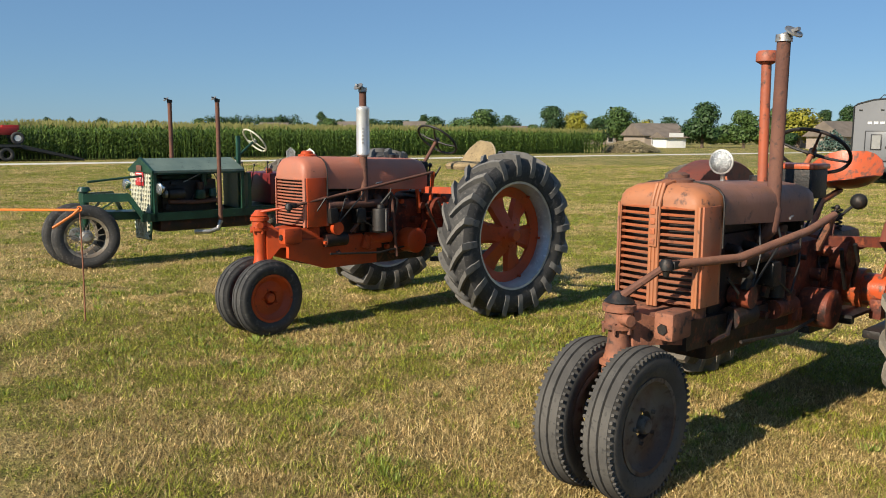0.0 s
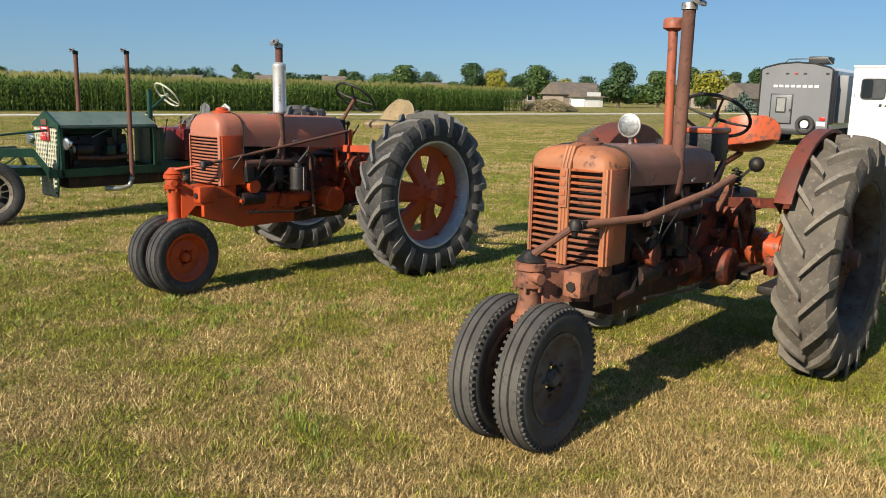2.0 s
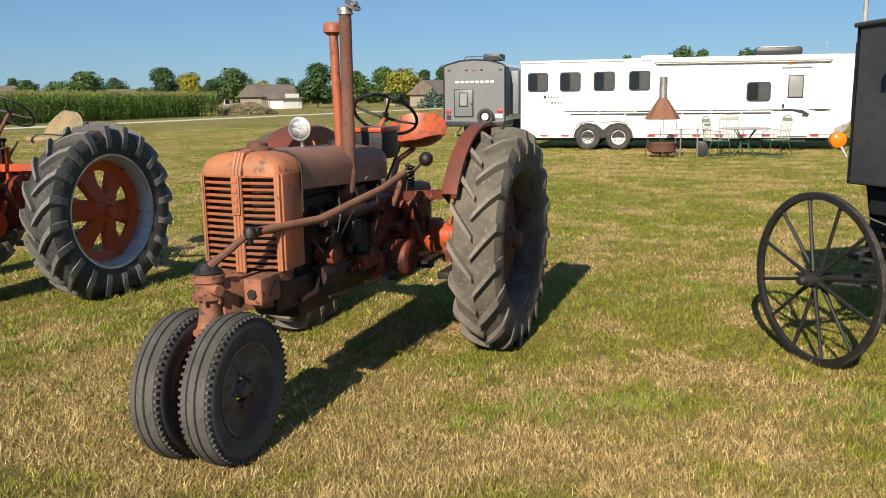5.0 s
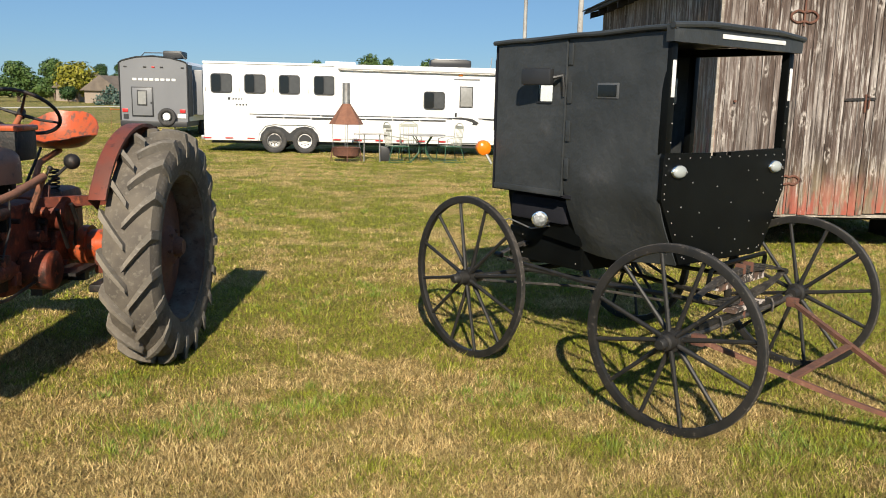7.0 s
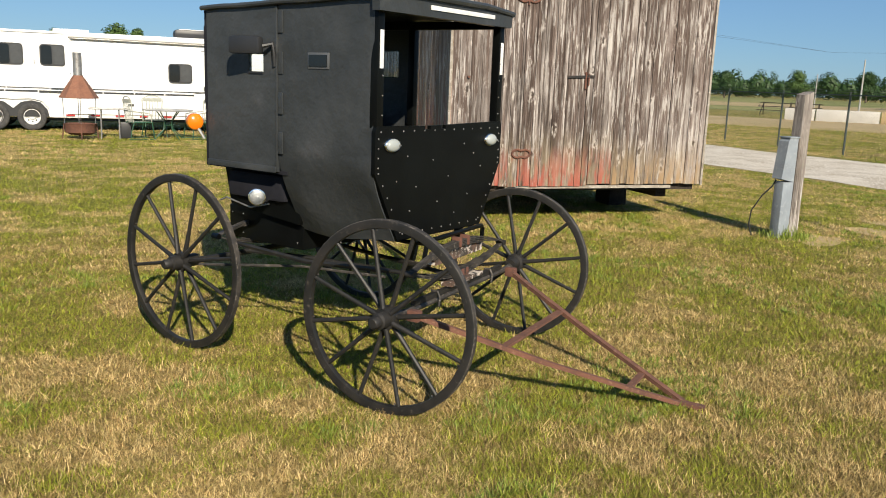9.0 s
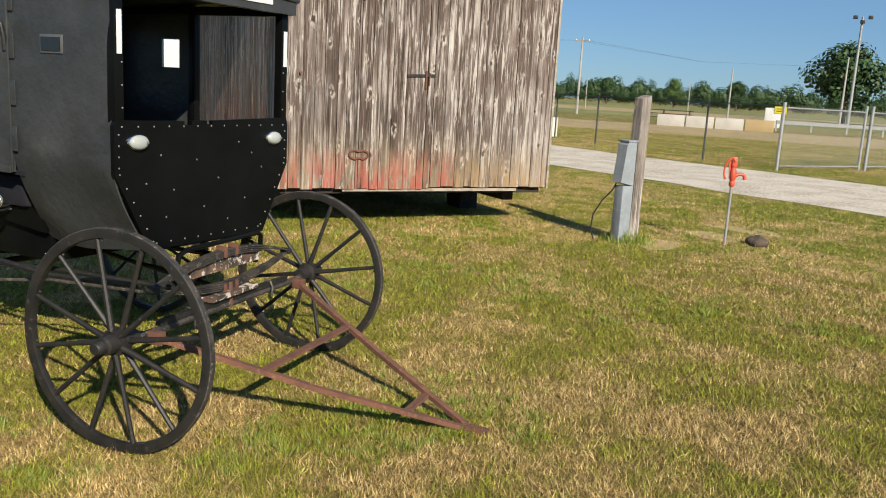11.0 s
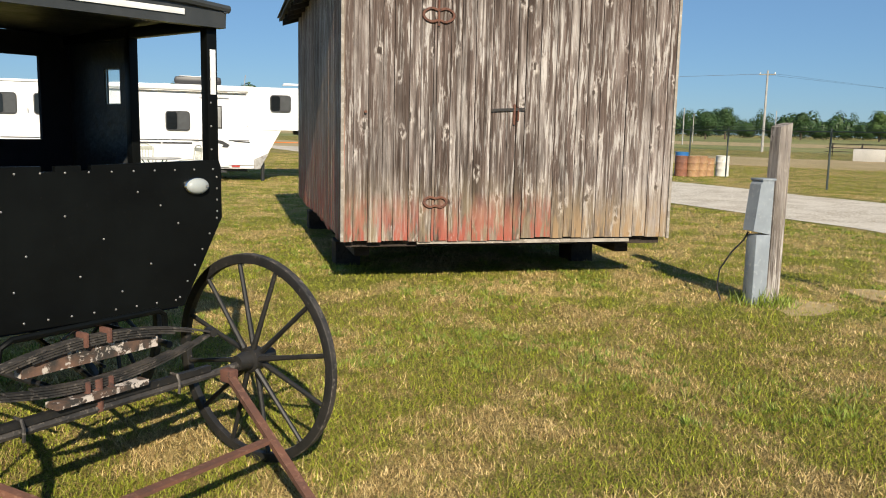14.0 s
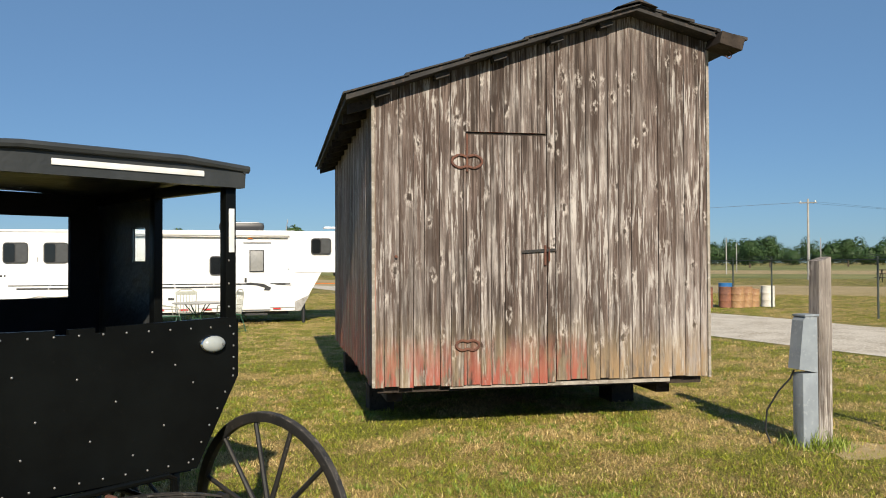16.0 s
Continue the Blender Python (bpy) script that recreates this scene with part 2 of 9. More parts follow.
GRASS, BLADES, WEED, LOW_SHADE = thatch("lawn_thatch"), grass_blade("grass_blades"), weed_blade("coarse_grass_blades"), shade_blade("clippings_as_shade")
DIRT = worn("gravel", (0.60, 0.53, 0.43), (0.43, 0.36, 0.27), (0.74, 0.68, 0.59), rough=0.95, s1=1.1, s2=18, lo=0.42, hi=0.60, lo2=0.50, hi2=0.60, bmp=0.9, spec=0.2)
TRACK = worn("pale_track", (0.70, 0.67, 0.60), (0.60, 0.57, 0.48), (0.78, 0.75, 0.68), rough=0.95, s1=0.5, s2=12, bmp=0.4, spec=0.2)
BARE = worn("bare_earth", (0.44, 0.33, 0.18), (0.36, 0.28, 0.13), (0.50, 0.40, 0.26), rough=0.95, s1=0.25, s2=6, bmp=0.3, spec=0.2)
STUBBLE = worn("field_green", (0.17, 0.19, 0.06), (0.30, 0.28, 0.11), (0.14, 0.17, 0.05), rough=0.95, s1=0.05, s2=1.2, bmp=0.2, spec=0.2)
ORANGE_C = worn("sun_bleached_orange_paint", (0.44, 0.125, 0.048), (0.31, 0.12, 0.066), (0.09, 0.042, 0.028), rough=0.55, rough2=0.75, s1=3.5, s2=22, lo2=0.58, hi2=0.7)
HOOD_C = worn("faded_hood_paint", (0.29, 0.125, 0.068), (0.45, 0.165, 0.068), (0.08, 0.045, 0.034), rough=0.5, rough2=0.7, s1=2.6, s2=20, lo=0.38, hi=0.66, lo2=0.6, hi2=0.72)
ORANGE_B = worn("orange_paint", (0.52, 0.064, 0.010), (0.38, 0.058, 0.014), (0.11, 0.03, 0.015), rough=0.42, rough2=0.6, s1=4, s2=26, lo2=0.62, hi2=0.72)
HOOD_B = worn("chalky_salmon_paint", (0.44, 0.15, 0.09), (0.37, 0.155, 0.105), (0.18, 0.07, 0.04), rough=0.5, rough2=0.65, s1=3, s2=24, lo2=0.64, hi2=0.74)
SEAT_RED = worn("bright_orange_enamel", (0.50, 0.075, 0.018), (0.40, 0.09, 0.032), (0.16, 0.07, 0.045), rough=0.36, s1=6, s2=22, lo2=0.52, hi2=0.62)
HOOD_DARK = worn("browned_hood_paint", (0.185, 0.095, 0.064), (0.29, 0.135, 0.085), (0.07, 0.045, 0.036), rough=0.5, rough2=0.68, s1=2.6, s2=20, lo=0.38, hi=0.66, lo2=0.6, hi2=0.72)
RUST_CAST = worn("rusted_orange_casting", (0.32, 0.125, 0.070), (0.17, 0.072, 0.045), (0.06, 0.036, 0.028), rough=0.75, s1=7, s2=24, lo2=0.54, hi2=0.66, bmp=0.35)
PIPE_RED = worn("weathered_red_pipe_paint", (0.40, 0.10, 0.045), (0.30, 0.09, 0.05), (0.10, 0.05, 0.035), rough=0.55, s1=6, s2=22, lo2=0.56, hi2=0.66)
ENGINE = worn("greasy_cast_iron", (0.035, 0.014, 0.010), (0.012, 0.010, 0.009), (0.12, 0.032, 0.015), rough=0.6, s1=6, s2=18, bmp=0.3)
BLACK_IRON = worn("black_grease", (0.009, 0.0085, 0.008), (0.02, 0.016, 0.014), (0.045, 0.027, 0.02), rough=0.55, s1=8, s2=30, bmp=0.25)
RUST = worn("brown_rust", (0.115, 0.05, 0.036), (0.16, 0.07, 0.045), (0.06, 0.036, 0.03), rough=0.85, s1=6, s2=35, bmp=0.3)
RUST_RED = worn("red_rust", (0.25, 0.110, 0.066), (0.19, 0.086, 0.055), (0.27, 0.14, 0.09), rough=0.85, s1=8, s2=40, bmp=0.3)
TYRE = worn("dusty_rubber", (0.068, 0.064, 0.059), (0.105, 0.098, 0.088), (0.05, 0.048, 0.045), rough=0.85, s1=5, s2=40, bmp=0.2, spec=0.3)
TYRE_C = worn("old_dusty_rubber", (0.245, 0.215, 0.175), (0.155, 0.138, 0.115), (0.28, 0.255, 0.22), rough=0.9, s1=5, s2=35, bmp=0.25, spec=0.25)
# carcass rubber, darkened in colour for the shade between the tread bars
TYRE_GAP_SHADE = worn("old_tyre_gap_shade", (0.150, 0.130, 0.105), (0.105, 0.092, 0.078), (0.19, 0.17, 0.14), rough=0.9, s1=5, s2=30, bmp=0.25, spec=0.2)
TYRE_B = worn("black_rubber", (0.035, 0.035, 0.036), (0.06, 0.058, 0.056), (0.10, 0.095, 0.09), rough=0.75, s1=5, s2=30, bmp=0.15, spec=0.35)
TREAD = worn("tread_rubber", (0.15, 0.145, 0.135), (0.19, 0.18, 0.165), (0.10, 0.095, 0.09), rough=0.8, s1=7, s2=30, bmp=0.2, spec=0.35)
GALV = worn("galvanised_rim", (0.52, 0.55, 0.58), (0.40, 0.42, 0.45), (0.60, 0.62, 0.64), rough=0.45, metal=0.55, s1=6, s2=20)
STEEL = worn("dull_steel", (0.42, 0.42, 0.41), (0.30, 0.29, 0.28), (0.2, 0.15, 0.12), rough=0.45, metal=0.7, s1=8, s2=30)
ALU = worn("aluminised_silencer", (0.72, 0.72, 0.72), (0.60, 0.60, 0.61), (0.5, 0.47, 0.45), rough=0.4, metal=0.6, s1=6, s2=25, lo2=0.6, hi2=0.75)
CHROME = plain("chrome", (0.85, 0.85, 0.85), 0.12, 1.0)
CLEAR_LENS = plain("clear_lens_plastic", (0.40, 0.43, 0.42), 0.15)
LENS = worn("fluted_lamp_glass", (0.34, 0.35, 0.35), (0.18, 0.19, 0.20), (0.55, 0.55, 0.55), rough=0.22, metal=0.7, s1=25, s2=60, bmp=0.5)
GREEN = worn("dark_green_enamel", (0.013, 0.055, 0.033), (0.010, 0.038, 0.026), (0.02, 0.075, 0.045), rough=0.35, s1=3, s2=18)
GREEN_TOP = worn("dull_green_hood", (0.15, 0.20, 0.165), (0.11, 0.155, 0.13), (0.05, 0.075, 0.065), rough=0.5, s1=4, s2=14, lo2=0.6, hi2=0.68)
LATTICE = worn("pale_lattice", (0.62, 0.60, 0.47), (0.5, 0.5, 0.38), (0.3, 0.28, 0.18), rough=0.6, s1=6, s2=40)
PLATE_RED = plain("red_plate", (0.5, 0.03, 0.035), 0.4)
WHITE = plain("white_letters", (0.78, 0.78, 0.76), 0.5)
CANVAS = worn("tan_canvas", (0.33, 0.25, 0.14), (0.25, 0.19, 0.11), (0.15, 0.115, 0.07), rough=0.9, s1=7, s2=40, spec=0.2)
BLACK_CLOTH = worn("black_oilcloth", (0.036, 0.040, 0.042), (0.050, 0.054, 0.056), (0.068, 0.070, 0.072), rough=0.34, rough2=0.5, s1=2.2, s2=4.5, lo2=0.6, hi2=0.75, bmp=0.9, spec=0.35)
BLACK_PAINT = worn("black_gloss_panel", (0.0035, 0.004, 0.004), (0.005, 0.006, 0.006), (0.010, 0.010, 0.010), rough=0.35, s1=3, s2=40, lo2=0.66, hi2=0.75, bmp=0.03, spec=0.12)
INSIDE = worn("dark_lining", (0.012, 0.013, 0.017), (0.02, 0.02, 0.026), rough=0.85, s1=3, s2=30, spec=0.2)
WHEEL_BLACK = worn("worn_black_wheel_paint", (0.012, 0.012, 0.0115), (0.022, 0.02, 0.018), (0.07, 0.06, 0.05), rough=0.55, s1=9, s2=38, lo2=0.62, hi2=0.72)
SPRING = worn("scuffed_spring_steel", (0.022, 0.021, 0.02), (0.06, 0.052, 0.045), (0.15, 0.13, 0.11), rough=0.6, s1=9, s2=40)
PEELED = worn("peeled_paint_plank", (0.04, 0.035, 0.03), (0.16, 0.09, 0.06), (0.55, 0.48, 0.42), rough=0.8, s1=10, s2=22, lo2=0.52, hi2=0.58)
AMBER = plain("amber_lens", (0.85, 0.22, 0.01), 0.2)
REFLECT = plain("white_reflector", (0.85, 0.85, 0.83), 0.35)
BARN = barn_wood("weathered_barn_board", (0.055, 0.038, 0.031), (0.225, 0.172, 0.150), (0.36, 0.10, 0.07), foot=0.5)
BARN_TAN = barn_wood("weathered_tan_footed_board", (0.055, 0.038, 0.031), (0.225, 0.172, 0.150), (0.33, 0.22, 0.12), foot=0.42)
BARN_SIDE = barn_wood("weathered_side_board", (0.16, 0.10, 0.075), (0.28, 0.20, 0.15), (0.34, 0.10, 0.07), foot=1.4)
BARN_TOP = barn_wood("weathered_gable_board", (0.055, 0.038, 0.031), (0.225, 0.172, 0.150), (0.40, 0.075, 0.045), foot=0.001)
POST_WOOD = barn_wood("weathered_post_timber", (0.27, 0.235, 0.20), (0.50, 0.455, 0.41), (0.2, 0.17, 0.14), foot=0.001)
OLD_WOOD = worn("grey_timber", (0.36, 0.325, 0.28), (0.23, 0.20, 0.165), (0.48, 0.44, 0.39), rough=0.9, s1=6, s2=30, bmp=0.4, spec=0.2)
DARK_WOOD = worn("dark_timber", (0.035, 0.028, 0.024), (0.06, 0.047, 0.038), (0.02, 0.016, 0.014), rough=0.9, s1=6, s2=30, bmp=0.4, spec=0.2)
ROOF = worn("old_roofing", (0.018, 0.017, 0.017), (0.035, 0.032, 0.03), (0.07, 0.05, 0.04), rough=0.8, s1=3, s2=18, bmp=0.3)
CAMPER_WHITE = worn("white_fibreglass", (0.80, 0.80, 0.80), (0.77, 0.775, 0.78), (0.70, 0.69, 0.67), rough=0.3, s1=0.8, s2=5, lo2=0.62, hi2=0.8, bmp=0.02)
CAMPER_GREY = worn("grey_fibreglass", (0.185, 0.19, 0.203), (0.165, 0.17, 0.182), rough=0.4, s1=0.6, s2=8, bmp=0.02)
DARK_TRIM = plain("dark_trim", (0.025, 0.026, 0.028), 0.45)
WINDOW = plain("tinted_window", (0.012, 0.014, 0.016), 0.06)
SCREEN = plain("insect_screen", (0.075, 0.078, 0.08), 0.25)
BLIND = plain("grey_window_blind", (0.30, 0.30, 0.29), 0.3)
RED_TAPE = plain("red_marker", (0.6, 0.03, 0.03), 0.35)
PATIO_GREEN = plain("green_patio_iron", (0.03, 0.10, 0.055), 0.5)
PATIO_WHITE = plain("cream_patio_iron", (0.40, 0.41, 0.35), 0.5)
GALV_POST = worn("galvanised_post", (0.36, 0.37, 0.37), (0.28, 0.29, 0.29), rough=0.55, metal=0.4, s1=4, s2=20)
FENCE_DARK = plain("dark_fence_post", (0.06, 0.075, 0.07), 0.6, 0.3)
BOX_GREY = worn("grey_enclosure", (0.28, 0.315, 0.35), (0.23, 0.26, 0.29), (0.33, 0.36, 0.39), rough=0.5, s1=4, s2=20)
HYDRANT_RED = worn("red_hydrant_paint", (0.62, 0.085, 0.04), (0.48, 0.07, 0.04), (0.28, 0.09, 0.06), rough=0.45, s1=10, s2=50)
CONCRETE = worn("pale_concrete", (0.55, 0.53, 0.49), (0.46, 0.44, 0.40), (0.62, 0.60, 0.56), rough=0.9, s1=1.5, s2=14, spec=0.2)
BARREL_BLUE = plain("blue_barrel", (0.03, 0.16, 0.40), 0.5)
BARREL_RUST = worn("rusty_barrel", (0.23, 0.095, 0.055), (0.15, 0.07, 0.05), (0.32, 0.16, 0.09), rough=0.8, s1=3, s2=15)
BARREL_TAN = worn("tan_barrel", (0.36, 0.21, 0.10), (0.26, 0.14, 0.075), (0.44, 0.33, 0.20), rough=0.7, s1=3, s2=15)
BARREL_WHITE = plain("white_barrel", (0.72, 0.70, 0.64), 0.6)
TEAL = plain("teal_drum", (0.09, 0.30, 0.32), 0.5)
ORANGE_ROPE = plain("orange_rope", (0.75, 0.20, 0.03), 0.6)
STAKE = plain("rusty_stake", (0.28, 0.11, 0.06), 0.8)
CORN = leafy("corn_leaves", (0.075, 0.145, 0.02), (0.17, 0.25, 0.045))
TASSEL = leafy("corn_tassels", (0.52, 0.45, 0.16), (0.38, 0.37, 0.12))
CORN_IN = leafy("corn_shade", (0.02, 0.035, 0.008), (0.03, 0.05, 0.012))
LEAF_DARK = leafy("dark_foliage", (0.022, 0.055, 0.018), (0.05, 0.095, 0.028))
LEAF_MID = leafy("mid_foliage", (0.05, 0.10, 0.025), (0.09, 0.145, 0.035))
LEAF_YEL = leafy("yellow_foliage", (0.22, 0.22, 0.02), (0.32, 0.28, 0.03))
LEAF_BLUE = leafy("blue_spruce_foliage", (0.07, 0.12, 0.10), (0.11, 0.16, 0.13))
BARK = worn("bark", (0.10, 0.075, 0.055), (0.16, 0.12, 0.09), rough=0.9, s1=2, s2=12, spec=0.2)
HAY = leafy("hay", (0.36, 0.29, 0.17), (0.26, 0.21, 0.12))
HOUSE_WALL = plain("house_siding", (0.34, 0.28, 0.23), 0.8)
HOUSE_WHITE = plain("white_siding", (0.78, 0.78, 0.76), 0.7)
HOUSE_ROOF = worn("brown_shingles", (0.20, 0.165, 0.135), (0.15, 0.125, 0.105), rough=0.9, s1=0.8, s2=5, spec=0.2)
YELLOW = plain("yellow_sign", (0.75, 0.60, 0.03), 0.5)
BLACK_RUBBER = plain("black_hose", (0.02, 0.02, 0.02), 0.5)

# ---- building helpers ----
def part(name, bm, material, parent=None, label="", smooth=40):
    """Links a bmesh as one mesh object under a thing or a part."""
    me = bpy.data.meshes.new(name)
    bm.to_mesh(me)
    bm.free()
    me.materials.append(material)
    if smooth:
        me.shade_smooth()
        me.set_sharp_from_angle(angle=radians(smooth))
    ob = new(name, me)
    ob.parent = parent
    if label:
        ob["label"] = label
    return ob


def base(name, m, label, category, group="", kind=""):
    """An Empty at a thing's foot."""
    e = new(name)
    e.empty_display_size = 0.2
    e.matrix_world = m
    return tagged(e, label, category, group, kind)


def box(bm, c, s, rot=None, bevel=0.0):
    m = Matrix.Translation(c) @ (rot.to_4x4() if rot else Matrix()) @ Matrix.Diagonal((*s, 1))
    vs = bmesh.ops.create_cube(bm, size=1.0, matrix=m)["verts"]
    if bevel:
        es = list({e for v in vs for e in v.link_edges})
        bmesh.ops.bevel(bm, geom=es, offset=bevel, segments=2, affect="EDGES", profile=0.6)
    return bm


def ring(c, axis_u, axis_v, r, n, start=0.0):
    return [c + axis_u * (r * math.cos(start + 2 * math.pi * i / n)) + axis_v * (r * math.sin(start + 2 * math.pi * i / n)) for i in range(n)]


def frame_of(d):
    d = d.normalized()
    u = d.orthogonal().normalized()
    return u, d.cross(u)


def cyl(bm, p0, p1, r0, r1=None, n=14, caps=True):
    p0, p1 = Vector(p0), Vector(p1)
    r1 = r0 if r1 is None else r1
    u, v = frame_of(p1 - p0)
    a = [bm.verts.new(p) for p in ring(p0, u, v, r0, n)]
    b = [bm.verts.new(p) for p in ring(p1, u, v, r1, n)]
    for i in range(n):
        bm.faces.new((a[i], a[(i + 1) % n], b[(i + 1) % n], b[i]))
    if caps:
        bm.faces.new(a[::-1])
        bm.faces.new(b)
    return bm


def bar(bm, p0, p1, w, h, up=(0, 0, 1)):
    """A flat bar from p0 to p1: w across, h along up."""
    p0, p1 = Vector(p0), Vector(p1)
    d = (p1 - p0).normalized()
    side = d.cross(Vector(up)).normalized()
    top = side.cross(d)
    vs = []
    for p in (p0, p1):
        for a, b in ((-1, -1), (1, -1), (1, 1), (-1, 1)):
            vs.append(bm.verts.new(p + side * (a * w / 2) + top * (b * h / 2)))
    for q in ((0, 1, 2, 3), (7, 6, 5, 4), (0, 4, 5, 1), (1, 5, 6, 2), (2, 6, 7, 3), (3, 7, 4, 0)):
        bm.faces.new([vs[i] for i in q])
    return bm


def tube(bm, pts, r, n=8, closed=False, caps=True):
    """A round tube along a line of points; r may be one radius or one for each point."""
    pts = [Vector(p) for p in pts]
    k = len(pts)
    rs = r if isinstance(r, (list, tuple)) else [r] * k
    dirs = []
    for i in range(k):
        a = pts[i - 1] if (i or closed) else pts[0]
        b = pts[(i + 1) % k] if (i < k - 1 or closed) else pts[-1]
        dirs.append((b - a).normalized())
    u, _ = frame_of(dirs[0])
    rings = []
    for i in range(k):
        u = (u - dirs[i] * u.dot(dirs[i])).normalized()
        v = dirs[i].cross(u)
        rings.append([bm.verts.new(p) for p in ring(pts[i], u, v, rs[i], n)])
    for i in range(k if closed else k - 1):
        a, b = rings[i], rings[(i + 1) % k]
        for j in range(n):
            bm.faces.new((a[j], a[(j + 1) % n], b[(j + 1) % n], b[j]))
    if caps and not closed:
        bm.faces.new(rings[0][::-1])
        bm.faces.new(rings[-1])
    return bm


def lathe(bm, profile, centre=(0, 0, 0), axis="y", n=40, closed=True):
    """Turns a profile of (radius, along) round an axis."""
    c = Vector(centre)
    ax = {"x": Vector((1, 0, 0)), "y": Vector((0, 1, 0)), "z": Vector((0, 0, 1))}[axis]
    u = {"x": Vector((0, 1, 0)), "y": Vector((0, 0, 1)), "z": Vector((1, 0, 0))}[axis]
    v = ax.cross(u)
    rows = []
    for r, h in profile:
        rows.append([bm.verts.new(p) for p in ring(c + ax * h, u, v, max(r, 0.0005), n)])
    pairs = list(zip(rows, rows[1:])) + ([(rows[-1], rows[0])] if closed else [])
    for a, b in pairs:
        for j in range(n):
            bm.faces.new((a[j], a[(j + 1) % n], b[(j + 1) % n], b[j]))
    return bm


def prism(bm, outline, axis, lo, hi):
    """An outline of 2D points pushed along an axis: y takes (x, z), x takes (y, z), z takes (x, y)."""
    def at(p, h):
        return {"y": (p[0], h, p[1]), "x": (h, p[0], p[1]), "z": (p[0], p[1], h)}[axis]
    a = [bm.verts.new(at(p, lo)) for p in outline]
    b = [bm.verts.new(at(p, hi)) for p in outline]
    n = len(outline)
    bm.faces.new(a[::-1])
    bm.faces.new(b)
    for i in range(n):
        bm.faces.new((a[i], a[(i + 1) % n], b[(i + 1) % n], b[i]))
    bmesh.ops.recalc_face_normals(bm, faces=bm.faces)
    return bm


def loft(bm, sections, caps=True):
    """Joins closed sections of equal point count."""
    rows = [[bm.verts.new(p) for p in s] for s in sections]
    n = len(rows[0])
    for a, b in zip(rows, rows[1:]):
        for j in range(n):
            bm.faces.new((a[j], a[(j + 1) % n], b[(j + 1) % n], b[j]))
    if caps:
        bm.faces.new(rows[0][::-1])
        bm.faces.new(rows[-1])
    bmesh.ops.recalc_face_normals(bm, faces=bm.faces)
    return bm


def ball(bm, c, r, s=(1, 1, 1), seg=14):
    bmesh.ops.create_uvsphere(bm, u_segments=seg, v_segments=max(6, seg // 2 + 2), radius=r, matrix=Matrix.Translation(c) @ Matrix.Diagonal((*s, 1)))
    return bm


def B():
    return bmesh.new()


def quads_mesh(name, verts, k, material):
    """A mesh of separate k-sided faces from an (n * k, 3) array."""
    n = len(verts) // k
    me = bpy.data.meshes.new(name)
    me.vertices.add(n * k)
    me.vertices.foreach_set("co", np.asarray(verts, dtype=np.float32).ravel())
    me.loops.add(n * k)
    me.loops.foreach_set("vertex_index", np.arange(n * k, dtype=np.int32))
    me.polygons.add(n)
    me.polygons.foreach_set("loop_start", np.arange(0, n * k, k, dtype=np.int32))
    me.polygons.foreach_set("loop_total", np.full(n, k, dtype=np.int32))
    me.update(calc_edges=True)
    me.materials.append(material)
    return me

# ---- land ----
def strip(name, pts, material, z, label, category):
    """A flat strip of ground from an outline of (x, y), with closed sides below."""
    bm = B()
    vs = [bm.verts.new((x, y, z)) for x, y in pts]
    f = bm.faces.new(vs)
    if f.normal.z < 0:
        f.normal_flip()
    bmesh.ops.triangulate(bm, faces=[f])
    return tagged(part(name, bm, material, None, smooth=0), label, category, kind="structure")


bm = B()
bmesh.ops.create_grid(bm, x_segments=40, y_segments=40, size=2500)
tagged(part("ground", bm, GRASS, smooth=0), "mown green and straw-coloured grass field, flat and open", "ground", kind="structure")


def along(p, d, s, side=0.0):
    return (p[0] + d[0] * s - d[1] * side, p[1] + d[1] * s + d[0] * side)


rng = np.random.default_rng(5)


def wavy_strip(name, p, d, lo, hi, left, right, material, z, label, category, wave=0.25, step=1.5):
    a, b = [], []
    n = int((hi - lo) / step)
    for i in range(n + 1):
        s = lo + (hi - lo) * i / n
        a.append(along(p, d, s, left + wave * noise.noise((s * 0.35, left, 1.0))))
        b.append(along(p, d, s, right + wave * noise.noise((s * 0.35, right, 7.0))))
    bm = B()
    va = [bm.verts.new((*q, z)) for q in a]
    vb = [bm.verts.new((*q, z)) for q in b]
    for i in range(n):
        bm.faces.new((va[i], vb[i], vb[i + 1], va[i + 1]))
    bmesh.ops.recalc_face_normals(bm, faces=bm.faces)
    return tagged(part(name, bm, material, smooth=0), label, category, kind="structure")


ROAD_P, ROAD_D = (18.8, 0.4), (0.545, 0.838)
wavy_strip("road", ROAD_P, ROAD_D, -70, 140, 0.0, -5.6, DIRT, 0.006, "pale gravel drive with ragged grassy edges", "road", 0.5)
TRACK_P, TRACK_D = (-22.5, 42.6), (0.80, 0.60)
wavy_strip("pale_track", TRACK_P, TRACK_D, -40, 95, 1.1, -1.3, TRACK, 0.006, "narrow pale gravel track beside the corn", "road", 0.3)
FENCE_P, FENCE_D = (25.6, -1.3), (0.74, 0.673)
# the ground beyond the fence: grass, a bare arena, dry field
strip("arena_earth", [(44, -60), (62, -60), (66, 60), (50, 60)], BARE, 0.008, "worn bare brown earth of an arena", "earth")
strip("far_field", [(88, -160), (420, -320), (420, 320), (92, 190)], STUBBLE, 0.012, "distant dry green and tan field", "field")
strip("far_earth", [(120, -200), (170, -230), (175, 230), (124, 180)], BARE, 0.02, "distant strip of bare tan earth", "earth")


def off_road(x, y):
    s = (x - ROAD_P[0]) * ROAD_D[1] - (y - ROAD_P[1]) * ROAD_D[0]
    return (s < -0.2) | (s > 6.0)


